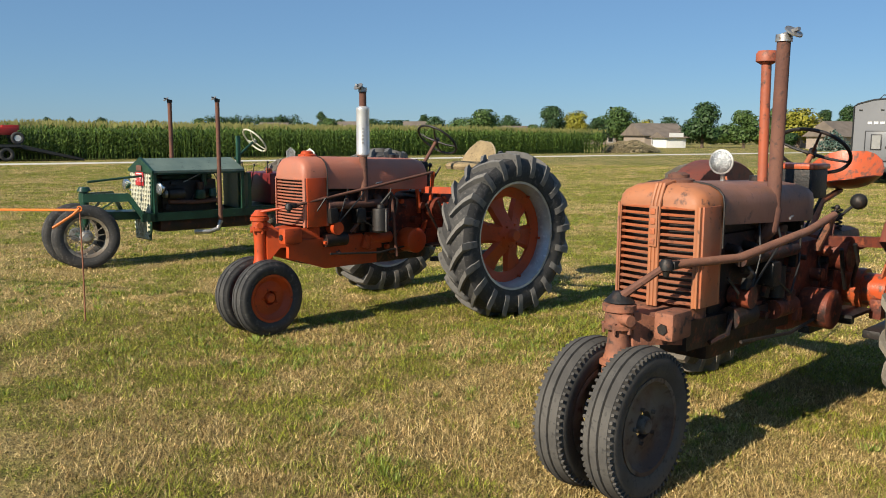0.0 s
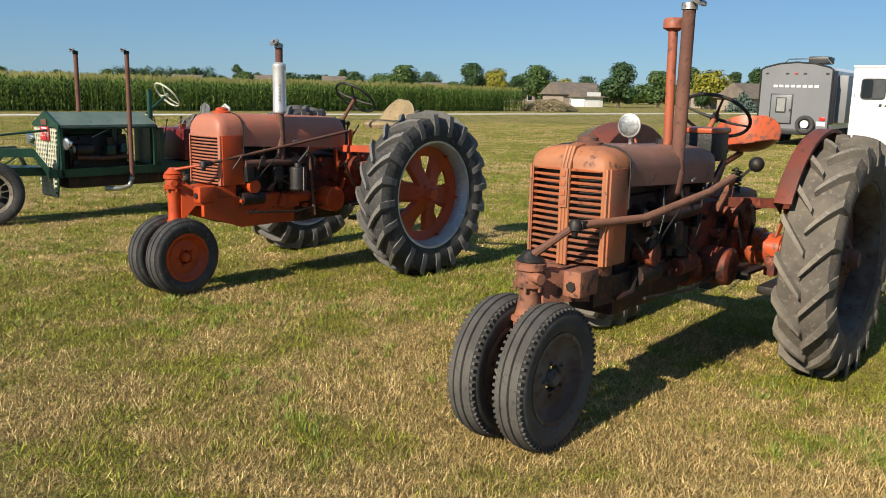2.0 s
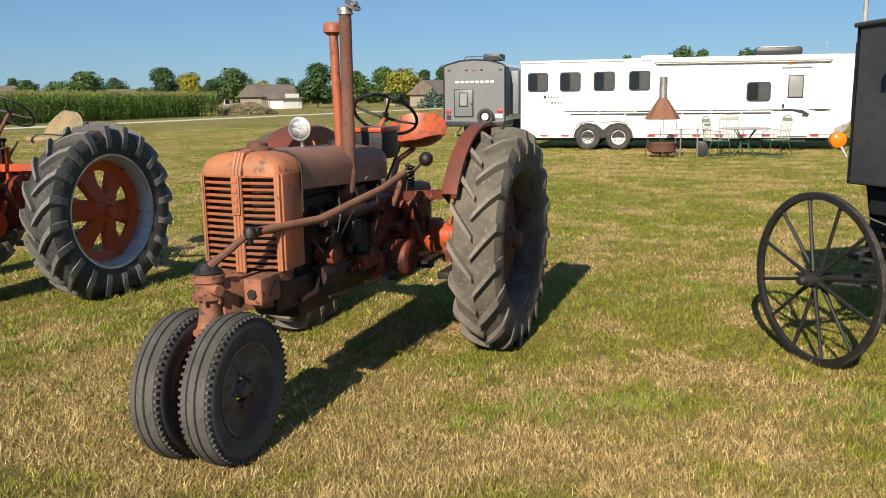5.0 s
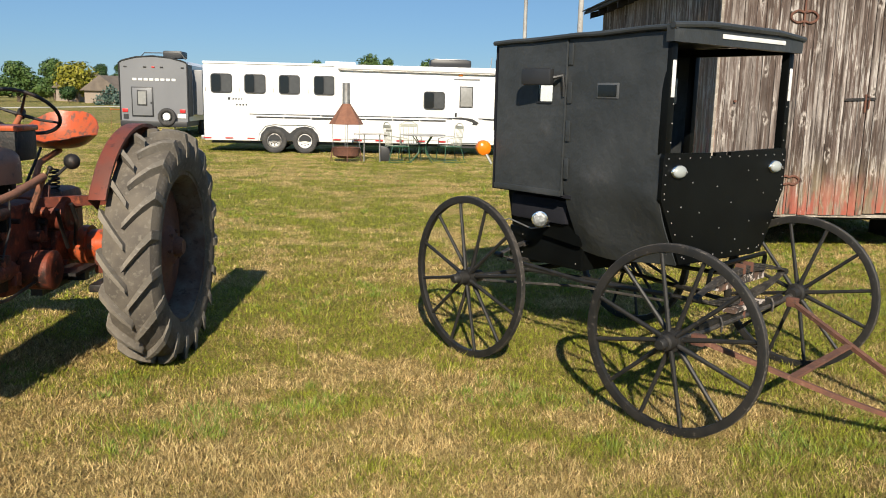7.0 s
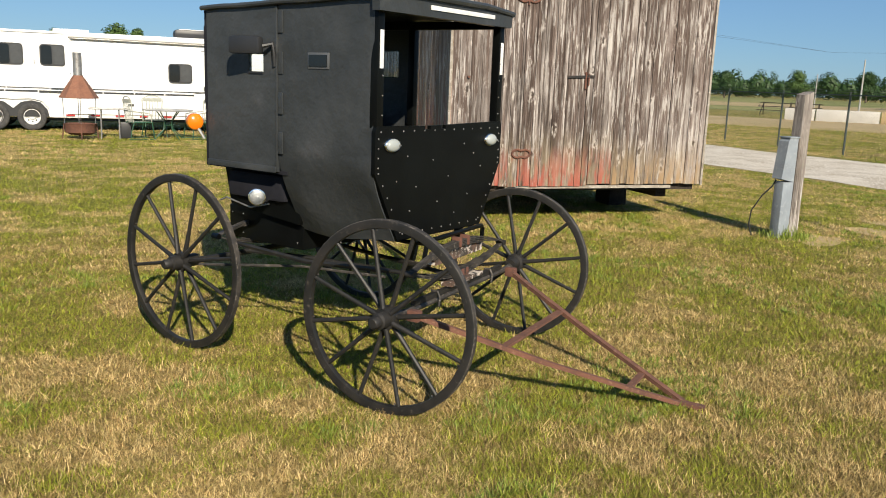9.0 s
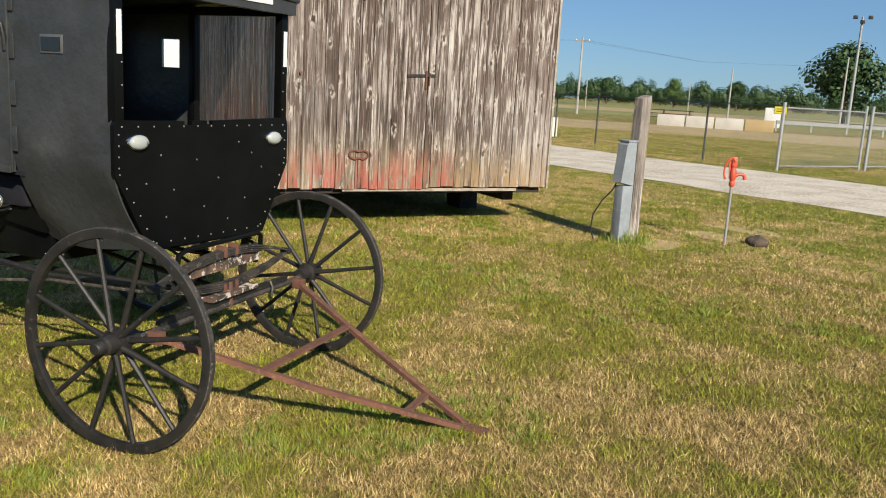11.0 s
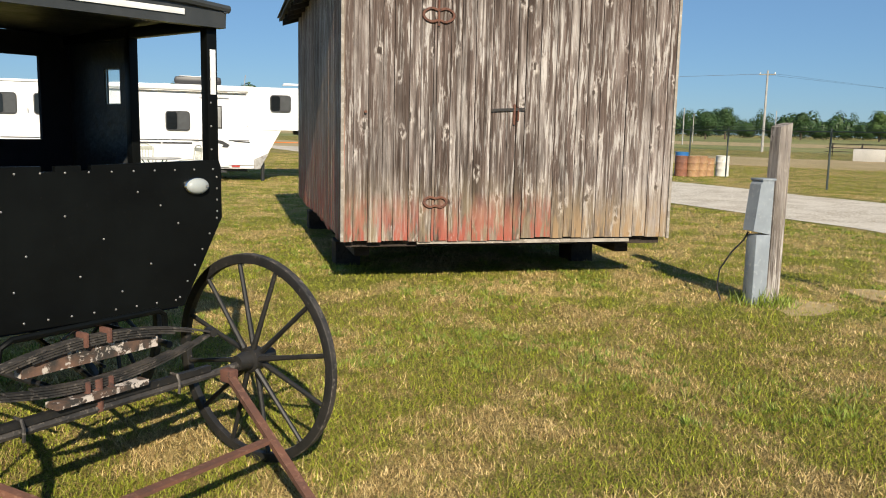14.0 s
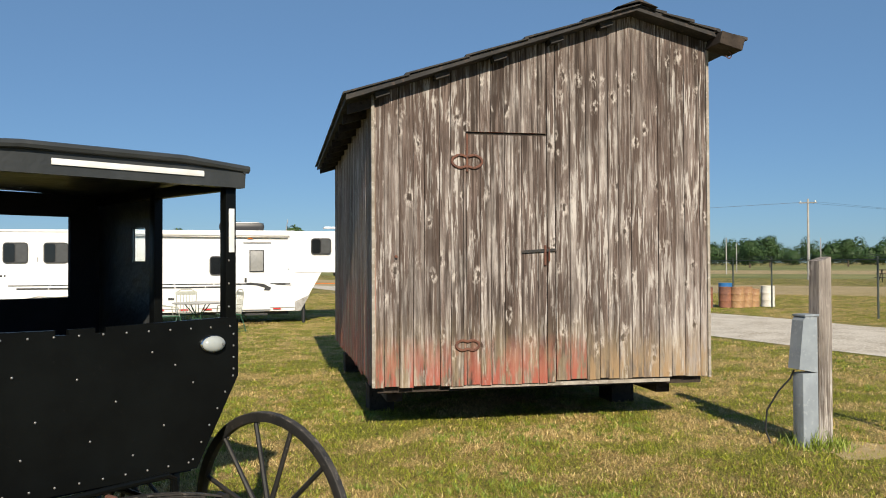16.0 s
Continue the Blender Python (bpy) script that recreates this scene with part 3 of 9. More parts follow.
def lawn_spots(n, near, far):
    """Points on the lawn in front of the walk, thinning out with distance."""
    r = near * np.exp(rng.uniform(0, 1, n) ** 0.9 * math.log(far / near))
    a = np.radians(rng.uniform(-24, 126, n) + rng.normal(0, 3, n))
    x, y = 1.4 + r * np.cos(a), -0.6 + r * np.sin(a)
    keep = off_road(x, y)
    return r[keep], x[keep], y[keep]


def blade_mesh(x, y, w, h, lean, la, material, label, name="grass"):
    """One slim triangle a blade, w half as wide at its foot, its tip leaning by lean towards la."""
    n = len(x)
    a = la + np.pi / 2 + rng.normal(0, 0.7, n)
    z = np.zeros(n)
    p0 = np.stack([x - np.cos(a) * w, y - np.sin(a) * w, z], 1)
    p1 = np.stack([x + np.cos(a) * w, y + np.sin(a) * w, z], 1)
    p2 = np.stack([x + np.cos(la) * lean, y + np.sin(la) * lean, h], 1)
    v = np.stack([p0, p1, p2], 1).reshape(-1, 3)
    return tagged(new(name, quads_mesh(name, v, 3, material)), label, "grass", kind="stuff")


def blades(n, low, high, wide, flat, far, material, label, name):
    """A layer of mown blades: their heights, half width, how far they lie over, and how far out they reach."""
    r, x, y = lawn_spots(n, 2.4, far)
    n = len(x)
    clump = np.sin(x * 7.1 + 1.3 * np.sin(y * 5.7)) * np.sin(y * 8.6 + np.sin(x * 6.3)) * 0.5 + 0.5
    h = rng.uniform(low, high, n) * (0.7 + 0.6 * clump) * rng.choice([0.6, 1.0, 1.0, 1.4], n)
    w = (wide + 0.00028 * r) * rng.uniform(0.6, 1.4, n)
    blade_mesh(x, y, w, h, rng.uniform(0.2, flat, n) * h, rng.uniform(0, 2 * np.pi, n), material, label, name)


def tufts(n, per):
    """Coarse green tufts standing above the mown lawn, gathered in loose colonies."""
    r, x, y = lawn_spots(n, 2.4, 26.0)
    field = np.array([noise.noise((px * 0.55, py * 0.55, 4.0)) + 0.5 * noise.noise((px * 1.9, py * 1.9, 8.0)) for px, py in zip(x, y)])
    keep = field > 0.20
    r, x, y = r[keep], x[keep], y[keep]
    k = len(x)
    size = rng.uniform(0.02, 0.075, k)
    cx, cy, rr, sz = (np.repeat(v, per) for v in (x, y, r, size))
    a = rng.uniform(0, 2 * np.pi, len(cx))
    d = np.abs(rng.normal(0, 0.6, len(cx))) * sz
    h = rng.uniform(0.018, 0.055, len(cx)) * (0.6 + sz * 8)
    w = (0.0016 + 0.00030 * rr) * rng.uniform(0.6, 1.3, len(cx))
    blade_mesh(cx + np.cos(a) * d, cy + np.sin(a) * d, w, h, rng.uniform(0.3, 1.1, len(cx)) * h, a + rng.normal(0, 0.6, len(cx)), WEED, "coarse green grass tufts left in the mown lawn", "grass_tufts")


blades(1300000, 0.012, 0.034, 0.0010, 1.6, 48.0, BLADES, "short mown grass blades, green and straw-yellow", "grass")
# dark layer standing in for the shade low in the near grass
blades(650000, 0.004, 0.015, 0.0013, 3.6, 9.0, LOW_SHADE, "brown clippings coloured dark as the shade between grass blades", "dead_grass")
tufts(13000, 26)

# ---- corn ----
CORN_P, CORN_D = Vector((-25.1, 47.9)), Vector((0.7806, 0.6250))


def corn_field():
    leaf, tas = [], []
    r = random.Random(11)
    inward = Vector((-CORN_D.y, CORN_D.x))
    for row in range(26):
        depth = row * 0.75 + (0 if row < 8 else (row - 8) * 1.3)
        step = 0.2 if row < 5 else (0.34 if row < 12 else 0.6)
        s = -18.0
        end = 52.0 - row * 0.02
        while s < end:
            s += step * r.uniform(0.7, 1.3)
            q = CORN_P + CORN_D * s + inward * (depth + r.uniform(-0.12, 0.12))
            swell = 0.12 * noise.noise((q.x * 0.08, q.y * 0.08, 0)) + 0.10 * noise.noise((q.x * 0.5, q.y * 0.5, 3))
            h = 2.1 + swell + r.uniform(-0.12, 0.14)
            b = Vector((q.x, q.y, 0))
            lo = 0 if row < 4 else 5
            if row < 4:
                leaf += [b + Vector((-0.02, 0, 0)), b + Vector((0.02, 0, 0)), b + Vector((0.012, 0, h * 0.85)), b + Vector((-0.012, 0, h * 0.85))]
            a0 = r.uniform(0, 6.28)
            for k in range(lo, 11):
                z = h * (0.14 + 0.075 * k)
                a = a0 + k * math.pi + r.uniform(-0.5, 0.5)
                d = Vector((math.cos(a), math.sin(a), 0))
                e = Vector((-d.y, d.x, 0)) * r.uniform(0.03, 0.05)
                ln = r.uniform(0.32, 0.6)
                p0, p1 = b + Vector((0, 0, z)), b + d * (ln * 0.45) + Vector((0, 0, z + ln * 0.42))
                p2 = b + d * ln + Vector((0, 0, z + ln * r.uniform(-0.1, 0.32)))
                leaf += [p0 - e * 0.6, p0 + e * 0.6, p1 + e, p1 - e]
                leaf += [p1 - e, p1 + e, p2 + e * 0.1, p2 - e * 0.1]
            for k in range(4):
                a = r.uniform(0, 6.28)
                d = Vector((math.cos(a), math.sin(a), 0)) * r.uniform(0.03, 0.13)
                e = Vector((0.018, 0.01, 0))
                t0, t1 = b + Vector((0, 0, h * 0.93)), b + d + Vector((0, 0, h + r.uniform(0.08, 0.24)))
                tas += [t0 - e, t0 + e, t1 + e * 0.6, t1 - e * 0.6]
    return leaf, tas


leaf, tas = corn_field()
tagged(new("corn_plants", quads_mesh("corn_plants", [tuple(v) for v in leaf], 4, CORN)), "dense rows of tall green field corn", "corn", kind="stuff")
tagged(new("corn_tassels", quads_mesh("corn_tassels", [tuple(v) for v in tas], 4, TASSEL)), "pale yellow tassels on top of the corn", "corn", kind="stuff")
# solid block in a dark colour, in place of the shade between stalks
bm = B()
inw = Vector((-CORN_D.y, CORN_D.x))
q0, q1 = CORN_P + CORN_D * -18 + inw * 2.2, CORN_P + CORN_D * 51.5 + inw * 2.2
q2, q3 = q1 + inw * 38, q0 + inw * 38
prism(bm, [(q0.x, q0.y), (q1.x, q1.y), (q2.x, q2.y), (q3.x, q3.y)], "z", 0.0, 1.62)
tagged(part("corn_interior", bm, CORN_IN, smooth=0), "dark block painted as the shade inside the corn field", "corn", kind="stuff")


# ---- trees and houses far off ----
def tree(x, y, h, w, material, label, lobes=9, trunk=True, seed=1, low=0.12, leaves=1500, cone=False):
    r = random.Random(seed)
    e = base("tree", pose(x, y, 0), label, "tree")
    bm = B()
    tr = 0.022 * h + 0.05
    pts = [(0, 0, -0.05), (0.02 * h * r.uniform(-1, 1), 0, h * 0.25), (0.03 * h * r.uniform(-1, 1), 0.02 * h, h * 0.55), (0, 0, h * 0.8)]
    tube(bm, pts, [tr * 1.3, tr, tr * 0.6, tr * 0.2], 7)
    for k in range(5):
        a = r.uniform(0, 6.28)
        z = h * r.uniform(0.28, 0.55)
        tube(bm, [(0, 0, z), (math.cos(a) * w * 0.2, math.sin(a) * w * 0.2, z + h * 0.12), (math.cos(a) * w * 0.36, math.sin(a) * w * 0.36, z + h * 0.2)], [tr * 0.5, tr * 0.3, tr * 0.1], 5)
    part("trunk", bm, BARK, e)
    cl = []
    if cone:
        for k in range(lobes * 3):
            f = (k + 0.5) / (lobes * 3)
            a = k * 2.4
            rad = w * 0.5 * (1 - f) * 0.75
            cl.append((Vector((math.cos(a) * rad, math.sin(a) * rad, h * (low + (1 - low) * f * 0.97))), w * 0.22 * (1.15 - f)))
    else:
        for k in range(lobes):
            a = k * 2.399 + r.uniform(-0.4, 0.4)
            f = r.uniform(0.0, 1.0)
            z = h * (low + 0.16 + (0.72 - low) * f)
            rad = w * 0.5 * math.sqrt(max(0.05, 1 - (2 * f - 0.85) ** 2)) * r.uniform(0.35, 0.72)
            cl.append((Vector((math.cos(a) * rad, math.sin(a) * rad, z)), w * r.uniform(0.19, 0.29)))
        cl.append((Vector((0, 0, h * 0.8)), w * 0.24))
        cl.append((Vector((0, 0, h * 0.5)), w * 0.33))
    v = []
    tot = sum(c[1] ** 2 for c in cl)
    size = 0.024 * w + 0.05
    for c, cr in cl:
        for k in range(int(leaves * cr * cr / tot)):
            d = Vector((r.gauss(0, 1), r.gauss(0, 1), r.gauss(0, 1))).normalized()
            p = c + Vector((d.x, d.y, d.z * 0.85)) * (cr * r.uniform(0.55, 1.08))
            p.z = min(max(p.z, h * low * 0.8), h)
            n = (d + Vector((r.uniform(-.6, .6), r.uniform(-.6, .6), r.uniform(-.2, .9)))).normalized()
            u = n.orthogonal().normalized()
            u.rotate(Matrix.Rotation(r.uniform(0, 6.28), 3, n))
            t = n.cross(u)
            s = size * r.uniform(0.6, 1.5)
            v += [p - u * s, p - t * s * 0.6, p + u * s, p + t * s * 0.6]
    ob = new("crown", quads_mesh("crown", [tuple(q) for q in v], 4, material))
    ob.parent = e
    return e


def house(x, y, rz, w, d, wall_h, roof_h, label, material=None, garage=False):
    e = base("house", pose(x, y, 0, 0, 0, rz), label, "house")
    bm = B()
    prism(bm, [(-w / 2, 0), (w / 2, 0), (w / 2, wall_h), (-w / 2, wall_h)], "y", -d / 2, d / 2)
    part("wall", bm, material or HOUSE_WALL, e, smooth=0)
    bm = B()
    o = 0.45
    prism(bm, [(-d / 2 - o, wall_h), (d / 2 + o, wall_h), (0, wall_h + roof_h)], "x", -w / 2 - o, w / 2 + o)
    part("roof", bm, HOUSE_ROOF, e, smooth=0)
    n = max(1, int(w / 3))
    for i in range(n):
        px = -w / 2 + (i + 0.5) * w / n
        if garage:
            win = part("garage_door", box(B(), (px, -d / 2 - 0.03, 1.05), (2.2, 0.06, 2.1)), HOUSE_WHITE, e, smooth=0)
        else:
            win = part("window", box(B(), (px, -d / 2 - 0.03, wall_h * 0.55), (1.1, 0.06, 1.2)), HOUSE_WHITE, e, smooth=0)
            part("pane", box(B(), (px, -d / 2 - 0.07, wall_h * 0.55), (0.9, 0.03, 1.0)), WINDOW, win, smooth=0)
    return e


VILLAGE = [
    (17.9, 138.8, 6.4, 5.2, LEAF_DARK), (24.2, 153.0, 6.3, 5.6, LEAF_YEL), (23.0, 125.8, 4.2, 3.8, LEAF_DARK), (29.9, 162.2, 5.7, 2.6, LEAF_DARK),
    (30.4, 146.8, 6.6, 7.2, LEAF_MID), (35.0, 145.8, 4.5, 4.4, LEAF_YEL), (43.6, 164.2, 5.4, 6.0, LEAF_DARK), (36.8, 119.4, 6.4, 6.4, LEAF_DARK),
    (43.1, 120.4, 5.3, 5.2, LEAF_MID), (55.4, 139.3, 6.8, 5.6, LEAF_MID), (52.6, 124.3, 5.8, 6.6, LEAF_YEL), (63.9, 141.2, 7.0, 3.2, LEAF_DARK),
    (67.0, 139.7, 7.0, 3.6, LEAF_DARK), (74.2, 152.9, 7.5, 5.2, LEAF_DARK), (80.0, 150.0, 6.3, 7.0, LEAF_MID), (49.0, 118.6, 2.2, 2.6, LEAF_DARK),
]
BEYOND_CORN = [
    (7.8, 169.7, 6.7, 8.2, LEAF_MID), (15.5, 199.3, 6.3, 6.2, LEAF_DARK), (19.1, 178.9, 4.1, 3.6, LEAF_MID), (3.4, 199.9, 5.7, 6.0, LEAF_MID),
    (-2.2, 214.9, 6.2, 6.8, LEAF_DARK), (-5.2, 219.9, 7.1, 3.6, LEAF_DARK), (-13.7, 239.5, 5.6, 10.5, LEAF_DARK), (-20.8, 239.0, 6.0, 9.0, LEAF_DARK),
    (-28.6, 233.2, 6.4, 3.6, LEAF_DARK), (-30.2, 222.9, 5.7, 6.6, LEAF_MID), (-33.0, 227.5, 8.4, 3.6, LEAF_DARK), (-38.6, 236.8, 5.2, 4.0, LEAF_DARK),
    (-69.7, 240.0, 5.9, 5.2, LEAF_MID), (-84.9, 245.6, 5.5, 4.2, LEAF_DARK), (-98.0, 240.7, 6.1, 5.0, LEAF_DARK), (-105.2, 237.7, 6.1, 4.0, LEAF_DARK), (-110.8, 235.1, 6.0, 3.8, LEAF_DARK),
]
ACROSS_ROAD = [
    (141.8, -12.5, 12.5, 11.0, LEAF_DARK), (130.9, -20.5, 9.8, 8.0, LEAF_DARK), (134.0, -27.0, 10.5, 10.0, LEAF_MID), (253.7, 68.6, 8.0, 9.0, LEAF_DARK), (283.4, 70.5, 10.5, 8.4, LEAF_DARK),
    (92.6, 105.2, 8.9, 5.5, LEAF_MID), (94.8, 103.4, 8.6, 3.6, LEAF_MID), (99.8, 98.4, 8.2, 6.0, LEAF_MID), (85.8, 110.4, 7.9, 3.6, LEAF_MID), (310.0, 52.0, 9.5, 8.0, LEAF_DARK), (330.0, 30.0, 10.5, 9.0, LEAF_MID), (340.0, 8.0, 11.0, 9.0, LEAF_DARK),
]
for i, (x, y, h, w, mat) in enumerate(VILLAGE + BEYOND_CORN + ACROSS_ROAD):
    kind = {LEAF_DARK.name: "dark green", LEAF_MID.name: "green", LEAF_YEL.name: "yellow-green"}[mat.name]
    tree(x, y, h, w, mat, "%s leafy tree far across the field" % kind, lobes=13, seed=i + 3, leaves=4600 if h > 6 else 3400)
tree(46.4, 99.7, 2.6, 4.2, LEAF_BLUE, "low blue-green spruce far across the field", seed=77, low=0.03, cone=True, leaves=1400)


def woodlot(name, p0, p1, n, h0, h1, w, material, label, seed):
    """A far belt of trees as one sheet of many leaf clumps."""
    r = random.Random(seed)
    p0, p1, v = Vector(p0), Vector(p1), []
    for i in range(n):
        c = p0.lerp(p1, (i + r.uniform(-0.4, 0.4)) / n)
        h = h0 + (h1 - h0) * r.uniform(0, 1) ** 1.6
        cw = w * r.uniform(0.55, 1.2)
        for k in range(620):
            d = Vector((r.gauss(0, 1), r.gauss(0, 1), r.gauss(0, 1))).normalized()
            p = Vector((c.x, c.y, h * 0.52)) + Vector((d.x * cw * 0.5, d.y * cw * 0.5, d.z * h * 0.48)) * r.uniform(0.6, 1.1)
            u = d.orthogonal().normalized()
            t = d.cross(u)
            s = cw * 0.06 * r.uniform(0.6, 1.5)
            v += [p - u * s, p - t * s * 0.7, p + u * s, p + t * s * 0.7]
    return tagged(new(name, quads_mesh(name, [tuple(q) for q in v], 4, material)), label, "woods", kind="stuff")


woodlot("woods", (-92, 330), (-60, 350), 16, 8.0, 9.8, 7.0, LEAF_DARK, "dark distant woodlot behind the corn", 3)
woodlot("woods", (-60, 330), (60, 300), 46, 3.6, 5.2, 7.0, LEAF_MID, "low distant treeline behind the corn", 4)
woodlot("woods", (40, 180), (120, 150), 30, 3.5, 5.0, 6.0, LEAF_MID, "hedges and trees between far houses", 14)
woodlot("woods", (405, 130), (440, -170), 150, 7.0, 14.0, 8.0, LEAF_DARK, "long dark treeline on the far horizon", 5)
woodlot("woods", (405, 130), (300, 260), 40, 6.0, 11.0, 9.0, LEAF_DARK, "long dark treeline on the far horizon", 6)
house(32.6, 130.0, 14, 6.8, 7.0, 1.7, 1.9, "low brown-roofed house far across the field")
house(32.4, 120.5, 14, 3.0, 4.0, 1.4, 0.85, "white garage with a brown roof", HOUSE_WHITE, True)
house(53.6, 114.5, 25, 4.6, 6.0, 1.7, 2.1, "house with a steep grey roof among trees")
house(56.0, 130.0, 20, 5.0, 6.0, 2.0, 2.4, "house half hidden behind trees")
house(31.7, 165.0, 10, 4.6, 6.0, 1.8, 1.8, "brown-roofed house beyond the corn")
house(26.4, 171.0, 10, 6.4, 6.0, 1.8, 1.7, "brown-roofed house beyond the corn")
house(15.7, 192.5, 8, 6.0, 6.0, 2.0, 1.8, "brown-roofed house beyond the corn")
house(-27.0, 232.0, -5, 7.6, 8.0, 2.8, 2.4, "tan-roofed house beyond the corn")
house(-5.6, 218.0, 0, 9.0, 8.0, 2.7, 2.4, "tan-roofed house beyond the corn")
house(-52.0, 258.0, 0, 8.0, 8.0, 2.7, 2.4, "tan-roofed house beyond the corn")

# ---- wheels ----
OLD_RIM = worn("dull_grey_rim", (0.13, 0.115, 0.098), (0.085, 0.050, 0.036), (0.045, 0.026, 0.02), rough=0.75, s1=6, s2=22)
def tyre_profile(R, w, rim, crown=0.02, ribs=0, depth=0.008):
    """A tyre's section as (radius, along): bead, wall, shoulder, tread and back."""
    half = w / 2
    side = [(rim, half * 0.72), (rim + 0.012, half * 0.86), (rim + (R - rim) * 0.35, half * 1.0), (rim + (R - rim) * 0.62, half * 1.0), (R - crown * 1.6, half * 0.93)]
    tread = []
    if ribs:
        for i in range(ribs):
            a, b = -0.84 + 1.68 * i / ribs, -0.84 + 1.68 * (i + 1) / ribs
            g = 0.13 * (b - a)
            for f, dr in ((a + g * 0.4, -depth), (a + g, 0), (b - g, 0), (b - g * 0.4, -depth)):
                tread.append((R - crown * f * f + dr, -f * half))
    else:
        for i in range(9):
            f = -0.84 + 1.68 * i / 8
            tread.append((R - crown * f * f, -f * half))
    back = [(r, -h) for r, h in reversed(side)]
    return side + tread + back + [(rim - 0.006, -half * 0.6), (rim - 0.006, half * 0.6)]


def tread_bars(wheel, R, w, n, height, thick, twist, over, mat, label):
    """Slanting tread bars, in two hands, that lap over the shoulders; alike bars share one mesh."""
    half = w / 2
    for side in (-1, 1):
        sec = []
        for f, drop in ((-0.04, 0.0), (0.3, 0.0), (0.65, 0.006), (0.97, 0.03), (1.05, 0.03 + over * 0.5), (1.03, 0.03 + over)):
            a = twist * min(f, 1.0)
            rad, tan = Vector((math.cos(a), 0, math.sin(a))), Vector((-math.sin(a), 0, math.cos(a)))
            tw = thick * (0.75 + 0.45 * min(f, 1))
            y = Vector((0, side * f * half, 0))
            lo, hi = R - drop - 0.035, R - drop + height * (1 if f < 1 else 0.55)
            inw = Vector((0, -side * 0.05, 0)) if f > 1 else Vector()
            sec.append([y + inw + rad * lo - tan * tw, y + rad * hi - tan * tw * 0.72, y + rad * hi + tan * tw * 0.72, y + inw + rad * lo + tan * tw])
        first_bar = part("tread_bar", loft(B(), sec), mat, wheel, label)
        for i in range(n):
            ob = first_bar if i == 0 else new("tread_bar", first_bar.data)
            ob.parent = wheel
            ob.matrix_basis = pose(0, 0, 0, 0, -360.0 * (i + (0.5 if side > 0 else 0)) / n, 0)


def spin(ob, c, rz=0.0, ry=0.0):
    ob.matrix_basis = pose(*c, 0, ry, rz)
    return ob


def rear_wheel(parent, c, style, R=0.713, w=0.31, rz=0.0):
    rim = R * 0.655
    tyre_mat, lug_mat = (TYRE_GAP_SHADE, TYRE_C) if style == "old" else (TYRE_B, TREAD)
    wh = spin(part("wheel", lathe(B(), tyre_profile(R - 0.02, w, rim, 0.035), n=56), tyre_mat, parent, "large rear tractor tyre"), c, rz, 9)
    if style == "old":
        tread_bars(wh, R - 0.026, w, 19, 0.050, 0.029, 0.27, 0.12, lug_mat, "worn rubber tread bar")
    else:
        tread_bars(wh, R - 0.03, w, 20, 0.05, 0.032, 0.27, 0.15, lug_mat, "thick rubber tread bar")
    # rim
    h = w * 0.36
    bm = lathe(B(), [(rim + 0.004, h), (rim + 0.012, h + 0.015), (rim - 0.012, h + 0.012), (rim - 0.03, h * 0.7), (rim - 0.045, h * 0.45), (rim - 0.05, -h * 0.45), (rim - 0.03, -h * 0.7), (rim - 0.012, -h - 0.012), (rim + 0.012, -h - 0.015), (rim + 0.004, -h)], n=48)
    part("rim", bm, GALV if style != "old" else OLD_RIM, wh, "galvanised steel rim" if style != "old" else "dull rusty rim")
    col = ORANGE_B if style != "old" else RUST
    if style == "spoked":
        y0, y1 = -0.05, -0.025
        bm = lathe(B(), [(rim - 0.045, y0 - 0.03), (rim - 0.045, y1 + 0.03), (rim - 0.135, y1 + 0.005), (rim - 0.135, y0)], n=48)
        part("spoke_ring", bm, col, wh, "orange painted ring")
        for k in range(6):
            a = 2 * math.pi * k / 6 + 0.3
            u, t = Vector((math.cos(a), 0, math.sin(a))), Vector((-math.sin(a), 0, math.cos(a)))
            sec = []
            for rr, hw, y, th in ((0.07, 0.085, 0.02, 0.035), (0.16, 0.088, 0.0, 0.022), (0.23, 0.092, -0.025, 0.018), (rim - 0.16, 0.115, -0.035, 0.014), (rim - 0.115, 0.175, -0.038, 0.012)):
                p = u * rr + Vector((0, y, 0))
                e = Vector((0, th, 0))
                sec.append([p - t * hw - e, p - t * hw * 0.7 + e, p + t * hw * 0.7 + e, p + t * hw - e])
            part("spoke", loft(B(), sec), col, wh)
            q = u * (rim - 0.06)
            part("bolt", cyl(B(), q + Vector((0, 0.0, 0)), q + Vector((0, 0.035, 0)), 0.012, n=6), col, wh)
    else:
        bm = lathe(B(), [(rim - 0.045, -0.05), (rim - 0.045, -0.03), (0.27, -0.015), (0.13, 0.03), (0.13, 0.0), (0.27, -0.04)], n=40)
        part("wheel_disc", bm, col, wh, "rusty brown dished wheel centre")
    bm = lathe(B(), [(0.0, 0.12), (0.045, 0.12), (0.06, 0.10), (0.065, 0.07), (0.10, 0.06), (0.135, 0.03), (0.135, -0.04), (0.0, -0.06)], n=24, closed=False)
    hub = part("hub", bm, col, wh)
    for k in range(6):
        a = 2 * math.pi * k / 6
        q = Vector((math.cos(a) * 0.1, 0.03, math.sin(a) * 0.1))
        part("bolt", cyl(B(), q, q + Vector((0, 0.045, 0)), 0.011, n=6), col, wh)
    return wh


